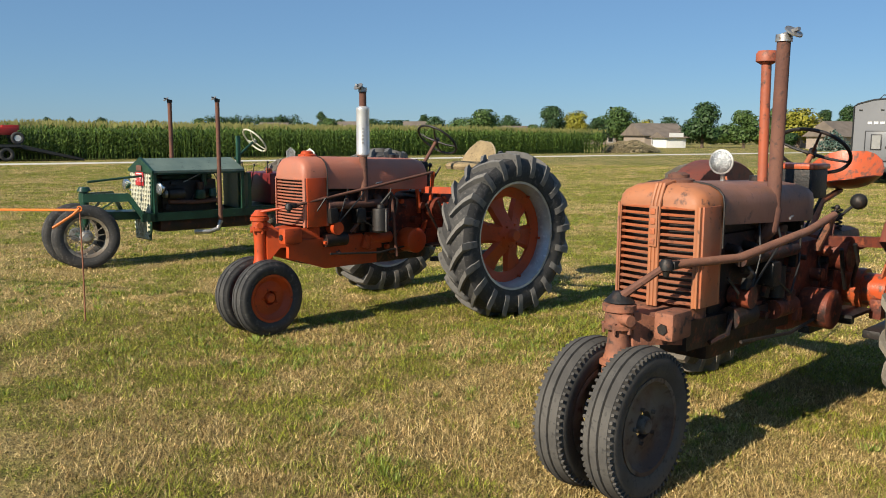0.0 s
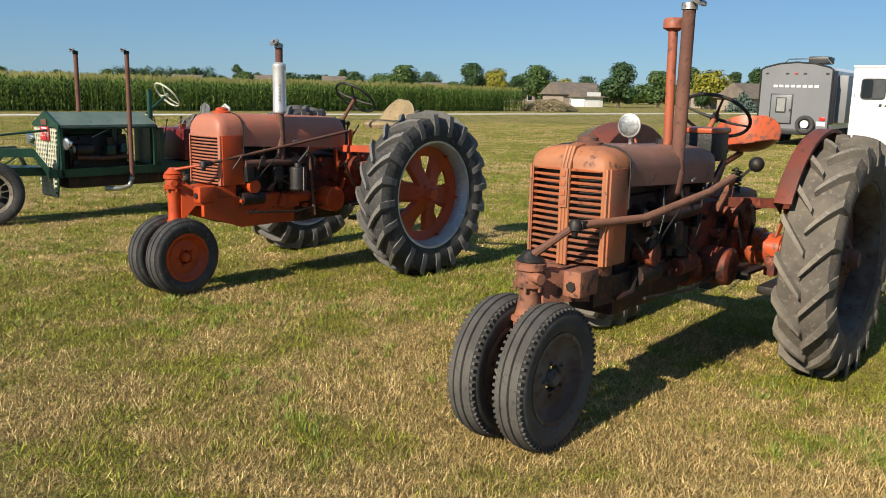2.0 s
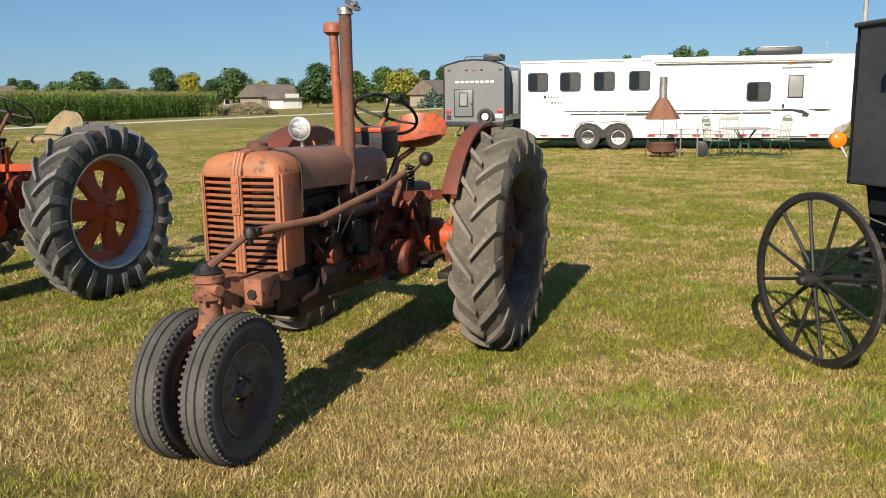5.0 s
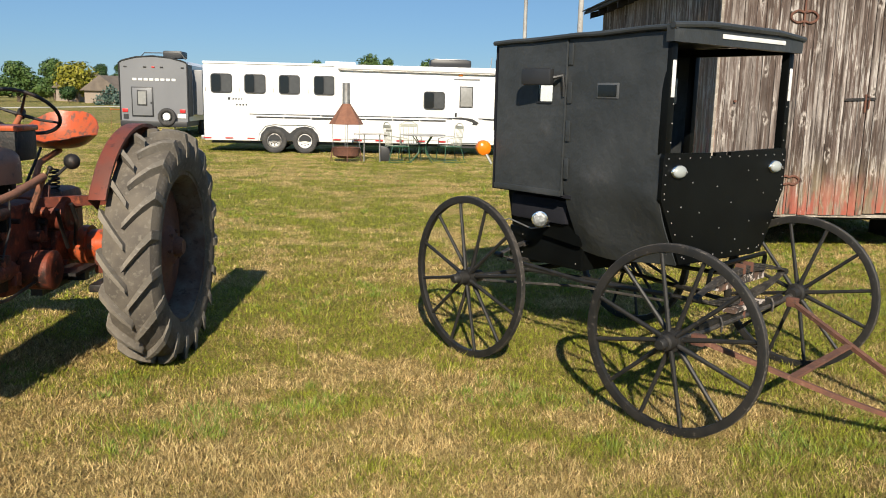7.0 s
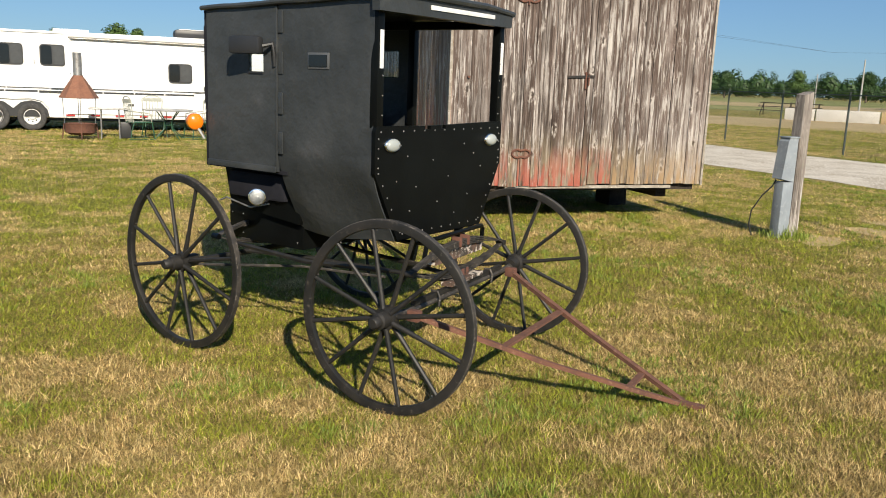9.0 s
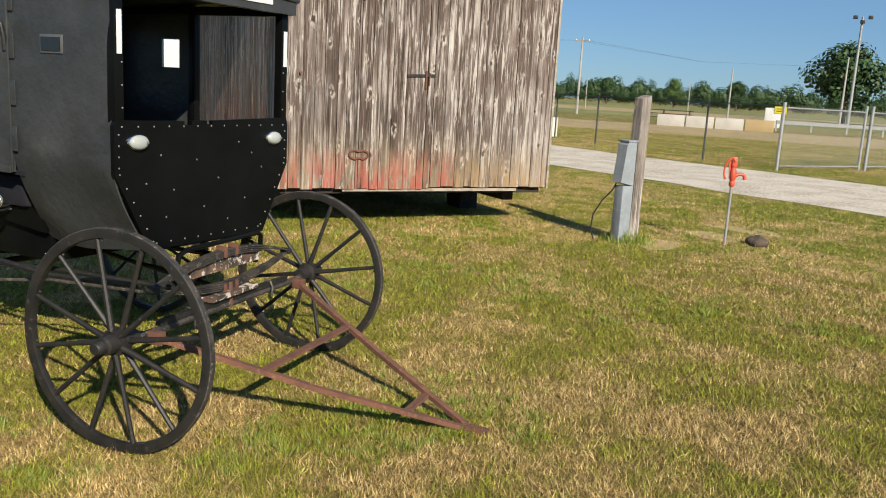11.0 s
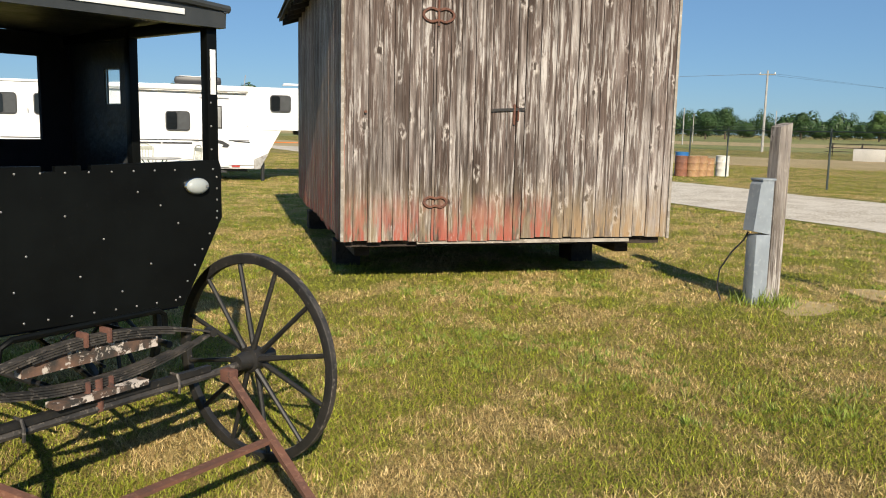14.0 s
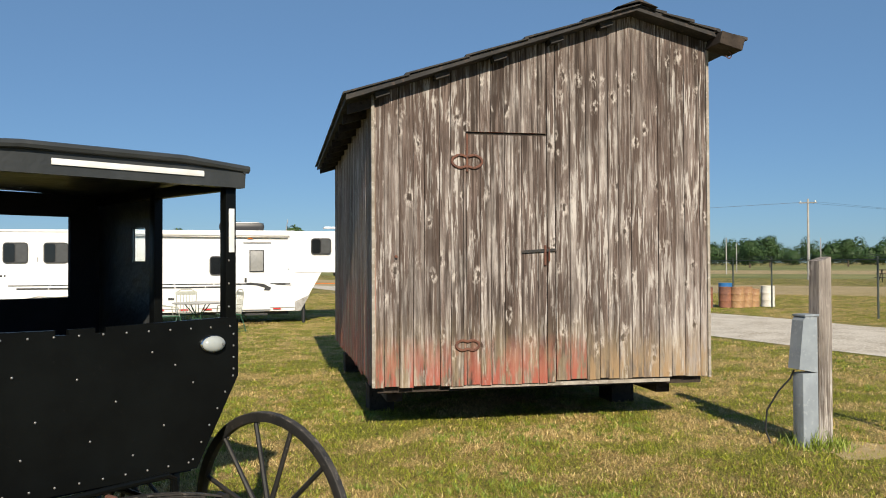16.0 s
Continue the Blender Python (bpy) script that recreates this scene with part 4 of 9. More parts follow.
def front_wheel(parent, c, R, w, rim_mat, tyre_mat, rz=0.0, side=1, knobs=True):
    rim = R * 0.61
    wh = spin(part("wheel", lathe(B(), tyre_profile(R, w, rim, 0.024, 3, 0.013), n=48), tyre_mat, parent, "ribbed front tyre"), c, rz)
    if knobs:
        bm = B()
        for s in (-1, 1):
            for i in range(64):
                a = 2 * math.pi * i / 64
                m = Matrix.Rotation(-a, 3, "Y")
                box(bm, m @ Vector((R - 0.03, s * w * 0.44, 0)), (0.024, 0.014, 0.013), m)
        part("tread", bm, tyre_mat, wh)["kind"] = "stuff"
    d = side
    bm = lathe(B(), [(rim + 0.006, d * w * 0.40), (rim + 0.006, d * w * 0.44), (rim - 0.012, d * w * 0.43), (rim - 0.03, d * w * 0.22), (rim * 0.72, d * w * 0.12), (rim * 0.45, d * w * 0.2), (rim * 0.3, d * w * 0.2), (rim * 0.3, -d * w * 0.05), (rim - 0.02, -d * w * 0.1), (rim - 0.02, -d * w * 0.43), (rim + 0.006, -d * w * 0.43)], n=36)
    disc = part("rim", bm, rim_mat, wh)
    bm = lathe(B(), [(0.0, d * (w * 0.36)), (0.03, d * (w * 0.36)), (0.038, d * w * 0.3), (0.042, d * w * 0.12), (0.042, -d * w * 0.5), (0.0, -d * w * 0.5)], n=18, closed=False)
    part("hub_cap", bm, rim_mat, wh)
    for k in range(5):
        a = 2 * math.pi * k / 5
        q = Vector((math.cos(a) * rim * 0.38, d * w * 0.19, math.sin(a) * rim * 0.38))
        part("lug_nut", cyl(B(), q, q + Vector((0, d * 0.02, 0)), 0.009, n=6), rim_mat, wh)
    return wh


def arch(x, half, z0, z1, z_top, n=9, pull=0.0):
    """A hood section in the plane x: straight sides from z0 to z1 and a rounded top."""
    pts = [Vector((x, half, z0)), Vector((x, half, z1))]
    for i in range(1, n):
        a = math.pi * i / n
        c, s = math.cos(a), math.sin(a)
        pts.append(Vector((x - pull * s, half * math.copysign(abs(c) ** 0.55, c), z1 + (z_top - z1) * s ** 0.8)))
    return pts + [Vector((x, -half, z1)), Vector((x, -half, z0))]


def lever(parent, p0, p1, r, knob, mat=None):
    o = part("lever", tube(B(), [p0, p1], r, 8), mat or BLACK_IRON, parent)
    part("knob", ball(B(), p1, knob, seg=12), BLACK_IRON, o)
    return o


def steering_wheel(parent, c, R, tilt, mat, foot, col_mat, r=0.011, spokes=4):
    m = pose(*c, 0, tilt, 0)
    bm = tube(B(), [m @ Vector((R * math.cos(a), R * math.sin(a), 0)) for a in [2 * math.pi * i / 36 for i in range(36)]], r, 8, closed=True)
    sw = part("steering_wheel", bm, mat, parent)
    for k in range(spokes):
        a = 2 * math.pi * k / spokes + 0.5
        part("spoke", tube(B(), [m @ Vector((0, 0, -0.02)), m @ Vector((R * 0.5 * math.cos(a), R * 0.5 * math.sin(a), -0.018)), m @ Vector((R * math.cos(a), R * math.sin(a), 0))], [0.012, 0.008, 0.007], 6), mat, sw)
    part("hub", cyl(B(), m @ Vector((0, 0, -0.035)), m @ Vector((0, 0, 0.012)), 0.028, 0.022), mat, sw)
    part("steering_column", tube(B(), [m @ Vector((0, 0, -0.03)), foot], 0.017, 10), col_mat, parent)


def head_lamp(parent, c, r, aim=(1, 0, 0), shell=None, foot=None, label="round headlamp with fluted glass"):
    a = Vector(aim).normalized()
    c = Vector(c)
    bm = B()
    sec = []
    u, v = frame_of(a)
    for d, k in ((-0.95, 0.12), (-0.8, 0.5), (-0.45, 0.85), (0.0, 1.0), (0.12, 1.06), (0.2, 1.04), (0.22, 0.96)):
        sec.append(ring(c + a * (d * r), u, v, r * k, 24))
    lamp = part("headlamp", loft(bm, sec), shell or STEEL, parent, label)
    bm = B()
    sec = [ring(c + a * (r * d), u, v, r * k, 24) for d, k in ((0.2, 0.95), (0.28, 0.8), (0.34, 0.5), (0.36, 0.02))]
    part("lens", loft(bm, sec), LENS, lamp, "silvery fluted glass lens")
    if foot:
        part("bracket", tube(B(), [c - a * r * 0.3 - Vector((0, 0, r * 0.8)), foot], 0.012, 8), shell or BLACK_IRON, parent)
    return lamp


def rain_cap(parent, c, r, aim, mat):
    """A hinged flap and counterweight on an exhaust."""
    c, a = Vector(c), Vector(aim).normalized()
    bm = cyl(B(), c - Vector((0, 0, 0.005)), c + Vector((0, 0, 0.03)), r * 1.25, r * 1.2, 14)
    cap = part("rain_cap", bm, mat, parent, "hinged exhaust rain cap")
    n = (Vector((0, 0, 1)) * 0.5 + a * 0.4).normalized()
    q = c + a * (r * 1.6) + Vector((0, 0, 0.035))
    part("flap", cyl(B(), q, q + n * 0.008, r * 1.4, n=16), STEEL, cap)
    part("counterweight", bar(B(), c - a * r + Vector((0, 0, 0.02)), c + a * (r * 2.6) + Vector((0, 0, 0.05)), 0.02, 0.016), mat, cap)


def row_tractor(name, m, k, label):
    """A tricycle row-crop tractor of the 1940s; forward is +x, its left side +y."""
    e = base(name, m, label, "tractor", "vintage tractors in a row")
    paint, hood, iron = k["paint"], k["hood"], k["iron"]
    R, half, wb, Rf = k["R"], k["half"], k["wb"], k["Rf"]
    old = k["wheel"] == "old"
    rear_wheel(e, (0, half, R), k["wheel"], R)
    rear_wheel(e, (0, -half, R), k["wheel"], R, rz=180)
    for s in (1, -1):
        off = Matrix.Rotation(radians(k["steer"]), 3, "Z") @ Vector((0, s * k["fhalf"], 0))
        front_wheel(e, (wb + off.x, off.y, Rf), Rf, 0.15, k["frim"], k["ftyre"], k["steer"], s, old)
    part("front_axle", cyl(B(), (wb, -0.1, Rf), (wb, 0.1, Rf), 0.03), iron, e)
    # rear axle, transmission, engine
    bm = cyl(B(), (0, -half + 0.1, R), (0, half - 0.1, R), 0.075, n=18)
    cyl(bm, (0, -0.45, R), (0, 0.45, R), 0.10, n=18)
    cyl(bm, (0, 0.27, R), (0, 0.32, R), 0.125, n=18)
    cyl(bm, (0, -0.32, R), (0, -0.27, R), 0.125, n=18)
    part("rear_axle", bm, paint, e, "orange axle housing")
    bm = B()
    box(bm, (0.12, 0, R + 0.10), (0.62, 0.42, 0.52), bevel=0.06)
    part("transmission", bm, k["trans"], e, "oil-stained gearbox housing")
    bm = box(B(), (0.6, 0, 0.80), (0.42, 0.38, 0.5), bevel=0.05)
    part("clutch_housing", bm, k["trans"], e)
    bm = box(B(), (1.2, 0, 0.88), (0.86, 0.30, 0.54), bevel=0.02)
    eng = part("engine_block", bm, ENGINE, e, "greasy dark engine block")
    part("cylinder_head", box(B(), (1.2, 0, 1.19), (0.78, 0.26, 0.10), bevel=0.015), BLACK_IRON, eng)
    part("oil_pan", box(B(), (1.2, 0, 0.585), (0.80, 0.27, 0.12), bevel=0.03), ENGINE, eng)
    # things on the engine's side
    for i in range(4):
        x = 0.93 + i * 0.18
        part("manifold_port", tube(B(), [(x, 0.14, 1.08), (x, 0.2, 1.07), (x + 0.02, 0.235, 1.04)], 0.027, 10), k["manifold"], eng)
    part("manifold", tube(B(), [(0.88, 0.235, 1.03), (1.05, 0.24, 1.03), (1.5, 0.235, 1.03)], 0.034, 10), k["manifold"], eng, "rusty exhaust manifold")
    part("carburettor", box(B(), (1.18, 0.24, 0.93), (0.10, 0.09, 0.13), bevel=0.02), BLACK_IRON, eng)
    part("intake_elbow", tube(B(), [(1.18, 0.24, 0.99), (1.18, 0.24, 1.03)], 0.025, 10), BLACK_IRON, eng)
    part("magneto", cyl(B(), (1.42, 0.16, 0.84), (1.42, 0.27, 0.84), 0.055), k["accent"], eng)
    part("generator", cyl(B(), (1.30, 0.2, 0.74), (1.52, 0.2, 0.74), 0.058), ENGINE, eng)
    part("starter", cyl(B(), (0.82, 0.21, 0.72), (1.06, 0.21, 0.72), 0.052), k["accent"], eng)
    part("oil_filter", cyl(B(), (1.0, 0.2, 0.78), (1.0, 0.2, 0.95), 0.045), BLACK_IRON, eng)
    part("side_cover", box(B(), (1.22, 0.16, 0.70), (0.5, 0.03, 0.14), bevel=0.012), k["accent"], eng)
    for i in range(6):
        q = Vector((1.0 + 0.09 * i, 0.175, 0.64 + 0.12 * (i % 2)))
        part("bolt", cyl(B(), q, q + Vector((0, 0.015, 0)), 0.01, n=6), ENGINE, eng)
    part("fuel_line", tube(B(), [(1.18, 0.28, 0.9), (1.05, 0.3, 0.82), (0.9, 0.27, 0.95), (0.82, 0.24, 1.15)], 0.006, 6), BLACK_IRON, eng)
    part("spark_lead", tube(B(), [(1.42, 0.26, 0.88), (1.36, 0.27, 1.05), (1.25, 0.2, 1.2)], 0.006, 6), BLACK_RUBBER, eng)
    part("spark_lead", tube(B(), [(1.42, 0.26, 0.88), (1.2, 0.3, 1.1), (1.05, 0.2, 1.2)], 0.006, 6), BLACK_RUBBER, eng)
    part("belt_pulley", lathe(B(), [(0.0, 0.20), (0.105, 0.20), (0.11, 0.215), (0.11, 0.36), (0.095, 0.37), (0.03, 0.365), (0.0, 0.365)], (0.62, 0, 0.68), n=26, closed=False), k["accent"], e, "round belt pulley")
    part("brake_drum", cyl(B(), (0.3, 0.2, 0.95), (0.3, 0.33, 0.95), 0.10, n=20), k["trans"], e)
    for x, z, r in ((0.45, 0.98, 0.03), (0.52, 0.85, 0.035), (0.38, 0.72, 0.04), (0.2, 0.62, 0.035)):
        part("boss", cyl(B(), (x, 0.19, z), (x, 0.255, z), r, n=12), k["trans"], e)
    part("foot_board", box(B(), (0.32, 0.33, 0.62), (0.3, 0.16, 0.018)), iron, e)
    part("pedal", tube(B(), [(0.3, 0.3, 0.75), (0.42, 0.32, 0.9), (0.48, 0.33, 1.0)], 0.012, 8), iron, e)
    part("pedal", tube(B(), [(0.2, 0.3, 0.75), (0.3, 0.36, 0.92), (0.36, 0.36, 1.02)], 0.012, 8), iron, e)
    # radiator shell
    g0, g1, gx, top = k["g0"], k["g1"], k["gx"], k["top"]
    sx = gx - k["shell_d"]
    hw = 0.225
    secs = [arch(sx - 0.012, hw, g0, g1, top, pull=0.0), arch(gx - 0.06, hw, g0, g1, top, pull=0.0), arch(gx - 0.012, hw * 0.985, g0, g1 - 0.002, top - 0.012), arch(gx + 0.012, hw * 0.93, g0, g1 - 0.006, top - 0.045), arch(gx + 0.022, hw * 0.86, g0, g1 - 0.012, g1 + 0.035)]
    bm = B()
    rows = [[bm.verts.new(p) for p in s] for s in secs]
    nn = len(rows[0])
    for a, b in zip(rows, rows[1:]):
        for j in range(nn - 1):
            bm.faces.new((a[j], a[j + 1], b[j + 1], b[j]))
    # closed crown above the opening
    bm.faces.new([rows[-1][j] for j in range(1, nn - 1)])
    bmesh.ops.recalc_face_normals(bm, faces=bm.faces)
    shell = part("radiator_shell", bm, hood, e, k["shell_label"], smooth=50)
    part("radiator_core", box(B(), (gx - 0.075, 0, (g0 + g1) / 2), (0.06, 0.43, g1 - g0)), BLACK_IRON, shell)
    for s in (1, -1):
        part("side_panel", box(B(), (gx - k["shell_d"] / 2 + 0.005, s * (hw - 0.002), (g0 + g1) / 2), (k["shell_d"] - 0.01, 0.012, g1 - g0), bevel=0.004), k["side_mat"], shell)
        part("grille_edge", box(B(), (gx + 0.004, s * 0.213, (g0 + g1) / 2), (0.03, 0.012, g1 - g0), bevel=0.004), hood, shell)
    n = k["slats"]
    for i in range(n):
        z = g0 + 0.018 + (g1 - g0 - 0.03) * i / (n - 1)
        bm = B()
        sec = []
        for j in range(7):
            y = -0.209 + 0.418 * j / 6
            x = gx + 0.008 + 0.022 * (1 - (y / 0.21) ** 2)
            sec.append([Vector((x - 0.024, y, z + 0.004)), Vector((x - 0.004, y, z + 0.006)), Vector((x + 0.006, y, z + 0.001)), Vector((x + 0.003, y, z - 0.006)), Vector((x - 0.014, y, z - 0.003))])
        part("grille_slat", loft(bm, sec), k["slat"], shell)
    if k["badge"]:
        bm = B()
        zs = [g0 - 0.01 + (g1 - g0 + 0.02) * i / 8 for i in range(9)] + [g1 + (top - g1) * f for f in (0.35, 0.7, 0.92)]
        for dy in (-0.019, 0.0, 0.019):
            pts = [(gx + 0.038 - (0.0 if z < g1 else (z - g1) * 0.42), dy, z) for z in zs] + [(gx - 0.08, dy, top + 0.004), (gx - 0.26, dy, top + 0.004)]
            tube(bm, pts, 0.0095, 8)
        part("centre_moulding", bm, hood, shell, "ribbed centre moulding running over the nose")
        plate = part("badge", box(B(), (gx + 0.05, 0, g1 - 0.10), (0.012, 0.045, 0.19), bevel=0.004), hood, e, "cast nameplate")
        for i in range(4):
            z = g1 - 0.03 - 0.046 * i
            part("raised_mark", box(B(), (gx + 0.058, 0, z), (0.006, 0.026, 0.028), bevel=0.003), ORANGE_C, plate)
    part("radiator_cap", lathe(B(), [(0, top + 0.045), (0.03, top + 0.045), (0.05, top + 0.035), (0.05, top + 0.02), (0.075, top + 0.012), (0.075, top - 0.01), (0, top - 0.01)], (gx - 0.16, 0, 0), "z", 24, closed=False), k["cap"], e, "round radiator filler cap")
    # hood
    hx = k["hood_rear"]
    xs = [sx, sx - 0.2, (sx + hx) / 2, hx + 0.12, hx + 0.03, hx]
    bm = B()
    rows = []
    for i, x in enumerate(xs):
        f = (sx - x) / (sx - hx)
        shrink = 1.0 if i < 4 else (0.97 if i == 4 else 0.88)
        zt = top + (k["top_rear"] - top) * f - (0.0 if i < 4 else (0.012 if i == 4 else 0.06))
        lowz = g1 - 0.09 - 0.05 * f
        rows.append([bm.verts.new(p) for p in arch(x, 0.236 * shrink, lowz, g1 - 0.01 - 0.02 * f, zt)])
    nn = len(rows[0])
    for a, b in zip(rows, rows[1:]):
        for j in range(nn - 1):
            bm.faces.new((a[j], a[j + 1], b[j + 1], b[j]))
    bm.faces.new(rows[-1])
    bmesh.ops.recalc_face_normals(bm, faces=bm.faces)
    hood_ob = part("hood", bm, k.get("hood_rear_mat", hood), e, k["hood_label"], smooth=50)
    part("seam", tube(B(), [p + Vector((0.0, 0, 0)) for p in arch(sx + 0.004, 0.2385, g1 - 0.2, g1, top + 0.003)], 0.005, 6), iron, hood_ob)
    part("fuel_cap", cyl(B(), (hx + 0.25, 0.0, k["top_rear"] - 0.01), (hx + 0.25, 0, k["top_rear"] + 0.035), 0.04), iron, hood_ob)
    # frame, bolster and front pedestal
    for s in (1, -1):
        part("frame_rail", prism(B(), k["rail"], "y", s * 0.17 - 0.02, s * 0.17 + 0.02), k["rail_mat"], e)
    px = wb - 0.02
    p0, p1 = k["ped"]
    bm = lathe(B(), [(0.0, p0), (0.085, p0), (0.085, p0 + 0.022), (0.066, p0 + 0.026), (0.06, p0 + 0.05), (0.05, p0 + 0.10), (0.047, p0 + 0.15), (0.052, p1 - 0.125), (0.074, p1 - 0.12), (0.078, p1 - 0.10), (0.064, p1 - 0.095), (0.062, p1 - 0.045), (0.076, p1 - 0.04), (0.076, p1 - 0.012), (0.05, p1), (0.0, p1)], (px, 0, 0), "z", 22, closed=False)
    ped = part("front_pedestal", bm, k["ped_mat"], e, "cast front pedestal")
    for k3 in range(6):
        ca, sa = math.cos(k3 * math.pi / 3 + 0.3), math.sin(k3 * math.pi / 3 + 0.3)
        part("bolt", cyl(B(), (px + ca * 0.068, sa * 0.068, p1 - 0.14), (px + ca * 0.068, sa * 0.068, p1 - 0.09), 0.009, n=6), k["ped_mat"], ped)
    part("rib", prism(B(), [(px - 0.10, p0 + 0.02), (px - 0.05, p0 + 0.02), (px - 0.04, p1 - 0.1), (px - 0.12, p1 - 0.1)], "y", -0.02, 0.02), k["ped_mat"], ped)
    part("pin_boss", cyl(B(), (px + 0.03, 0.03, p1 - 0.07), (px + 0.05, 0.095, p1 - 0.07), 0.026, n=14), k["ped_mat"], ped)
    part("axle_yoke", loft(B(), [[Vector((px + sx2, sy, z)) for sx2, sy in ((-0.05, -0.05), (0.05, -0.05), (0.05, 0.05), (-0.05, 0.05))] for z in (p0 + 0.01, Rf + 0.1, Rf - 0.02)]), k["ped_mat"], ped)
    part("steering_cap", lathe(B(), [(0.0, p1 + 0.045), (0.03, p1 + 0.045), (0.05, p1 + 0.02), (0.07, p1), (0.0, p1 - 0.01)], (px, 0, 0), "z", 20, closed=False), k["cap_mat"], ped)
    part("bolster", loft(B(), [[Vector((x, y, z)) for y, z in ((-w, za), (w, za), (w, zb), (-w, zb))] for x, w, za, zb in ((gx - 0.15, 0.18, g0 - 0.2, g0), (gx + 0.05, 0.17, g0 - 0.17, g0 - 0.02), (gx + 0.18, 0.1, g0 - 0.16, g0 - 0.03), (px - 0.03, 0.06, p0 + 0.06, p1 - 0.04))]), k["ped_mat"], e, "cast bolster under the radiator")
    blk = part("weight_lug", box(B(), (gx + 0.13, 0.17, g0 - 0.06), (0.17, 0.10, 0.13), bevel=0.02), k["ped_mat"], e)
    part("bolt", cyl(B(), (gx + 0.2, 0.17, g0 - 0.07), (gx + 0.225, 0.17, g0 - 0.07), 0.025, n=6), iron, blk)
    part("lifting_eye", tube(B(), [Vector((gx + 0.2 + 0.04 * math.cos(a), 0.04 + 0.01 * math.sin(a), g0 - 0.11 + 0.045 * math.sin(a))) for a in [2 * math.pi * i / 16 for i in range(16)]], 0.014, 8, closed=True), k["ped_mat"], ped)
    # steering link on the left side
    pts = k["rod"]
    rod = part("steering_rod", tube(B(), pts, k["rod_r"], 10), k["rod_mat"], e, "long side steering rod")
    q = Vector(pts[-1])
    part("rod_joint", lathe(B(), [(0, 0.028), (0.02, 0.028), (0.03, 0.012), (0.03, -0.02), (0.018, -0.026), (0.012, -0.05), (0, -0.05)], tuple(q), "z", 12, closed=False), iron, rod, "greasy ball joint")
    part("clamp", box(B(), q + (Vector(pts[-2]) - q).normalized() * 0.04, (0.05, 0.045, 0.04), bevel=0.008), iron, rod)
    part("steering_arm", tube(B(), [pts[-1], (px + 0.01, 0.02, p1 + 0.03)], [k["rod_r"] * 0.7, k["rod_r"] * 0.95], 8), k["arm_mat"], e)
    part("drop_arm", tube(B(), [pts[0], (pts[0][0] - 0.02, 0.24, 1.0)], 0.018, 8), k["ped_mat"], e)
    # controls
    lever(e, (0.3, 0.12, 1.05), (0.18, 0.30, 1.25) if old else (0.28, 0.16, 1.34), 0.009, 0.048 if old else 0.022)
    lever(e, (0.34, -0.05, 1.1), (0.2, -0.05, 1.36), 0.008, 0.018)
    lever(e, (0.42, 0.16, 1.02), (0.34, 0.24, 1.22), 0.008, 0.016)
    part("gear_lever", tube(B(), [(0.2, 0, 1.05), (0.1, 0.05, 1.25), (0.05, 0.06, 1.32)], 0.009, 8), iron, e)
    part("throttle_rod", tube(B(), [(0.45, 0.12, 1.27), (1.0, 0.25, 1.2)], 0.006, 6), STEEL, e)
    part("dash", box(B(), (hx - 0.04, 0.0, k["top_rear"] - 0.16), (0.06, 0.3, 0.26), bevel=0.02), BLACK_IRON, e)
    part("draw_bar", box(B(), (-0.35, 0, 0.42), (0.9, 0.07, 0.04)), iron, e)
    part("drawbar_hanger", box(B(), (-0.3, 0, 0.52), (0.06, 0.3, 0.2)), iron, e)
    part("radius_bar", bar(B(), (0.42, 0.2, k["bar_z"]), (0.12, half - 0.16, k["bar_z"]), 0.03, 0.06), k["accent"], e)
    return e


STAINED = worn("stained_red_casting", (0.20, 0.040, 0.018), (0.030, 0.013, 0.010), (0.30, 0.075, 0.030), rough=0.6, s1=7, s2=22, bmp=0.3)
C_M = pose(2.362, 5.184, 0, 0, 0, 224.4)
tc = row_tractor("tractor", C_M, dict(
    paint=SEAT_RED, hood=HOOD_C, iron=BLACK_IRON, trans=STAINED, manifold=ENGINE, accent=STAINED,
    shell_d=0.17, hood_rear_mat=HOOD_DARK, side_mat=ORANGE_C, R=0.713, half=0.777, wb=2.186, Rf=0.352, fhalf=0.129, steer=1.0, wheel="old", frim=OLD_RIM, ftyre=TYRE, slats=15, slat=ORANGE_C,
    g0=0.84, g1=1.305, gx=1.86, top=1.405, top_rear=1.375, hood_rear=0.62, badge=True, cap=RUST, shell_label="faded orange-brown radiator shell", hood_label="sun-faded brownish orange hood",
    rail=[(0.8, 0.60), (1.9, 0.64), (1.9, 0.78), (0.8, 0.74)], rail_mat=ENGINE, ped=(0.60, 0.885), ped_mat=RUST_CAST, cap_mat=BLACK_IRON,
    rod=[(0.62, 0.33, 1.20), (1.0, 0.35, 1.145), (1.62, 0.29, 1.06), (2.06, 0.165, 1.055)], rod_r=0.021, rod_mat=RUST_RED, arm_mat=RUST, bar_z=1.03), "old row-crop tractor with faded orange paint on mown grass")
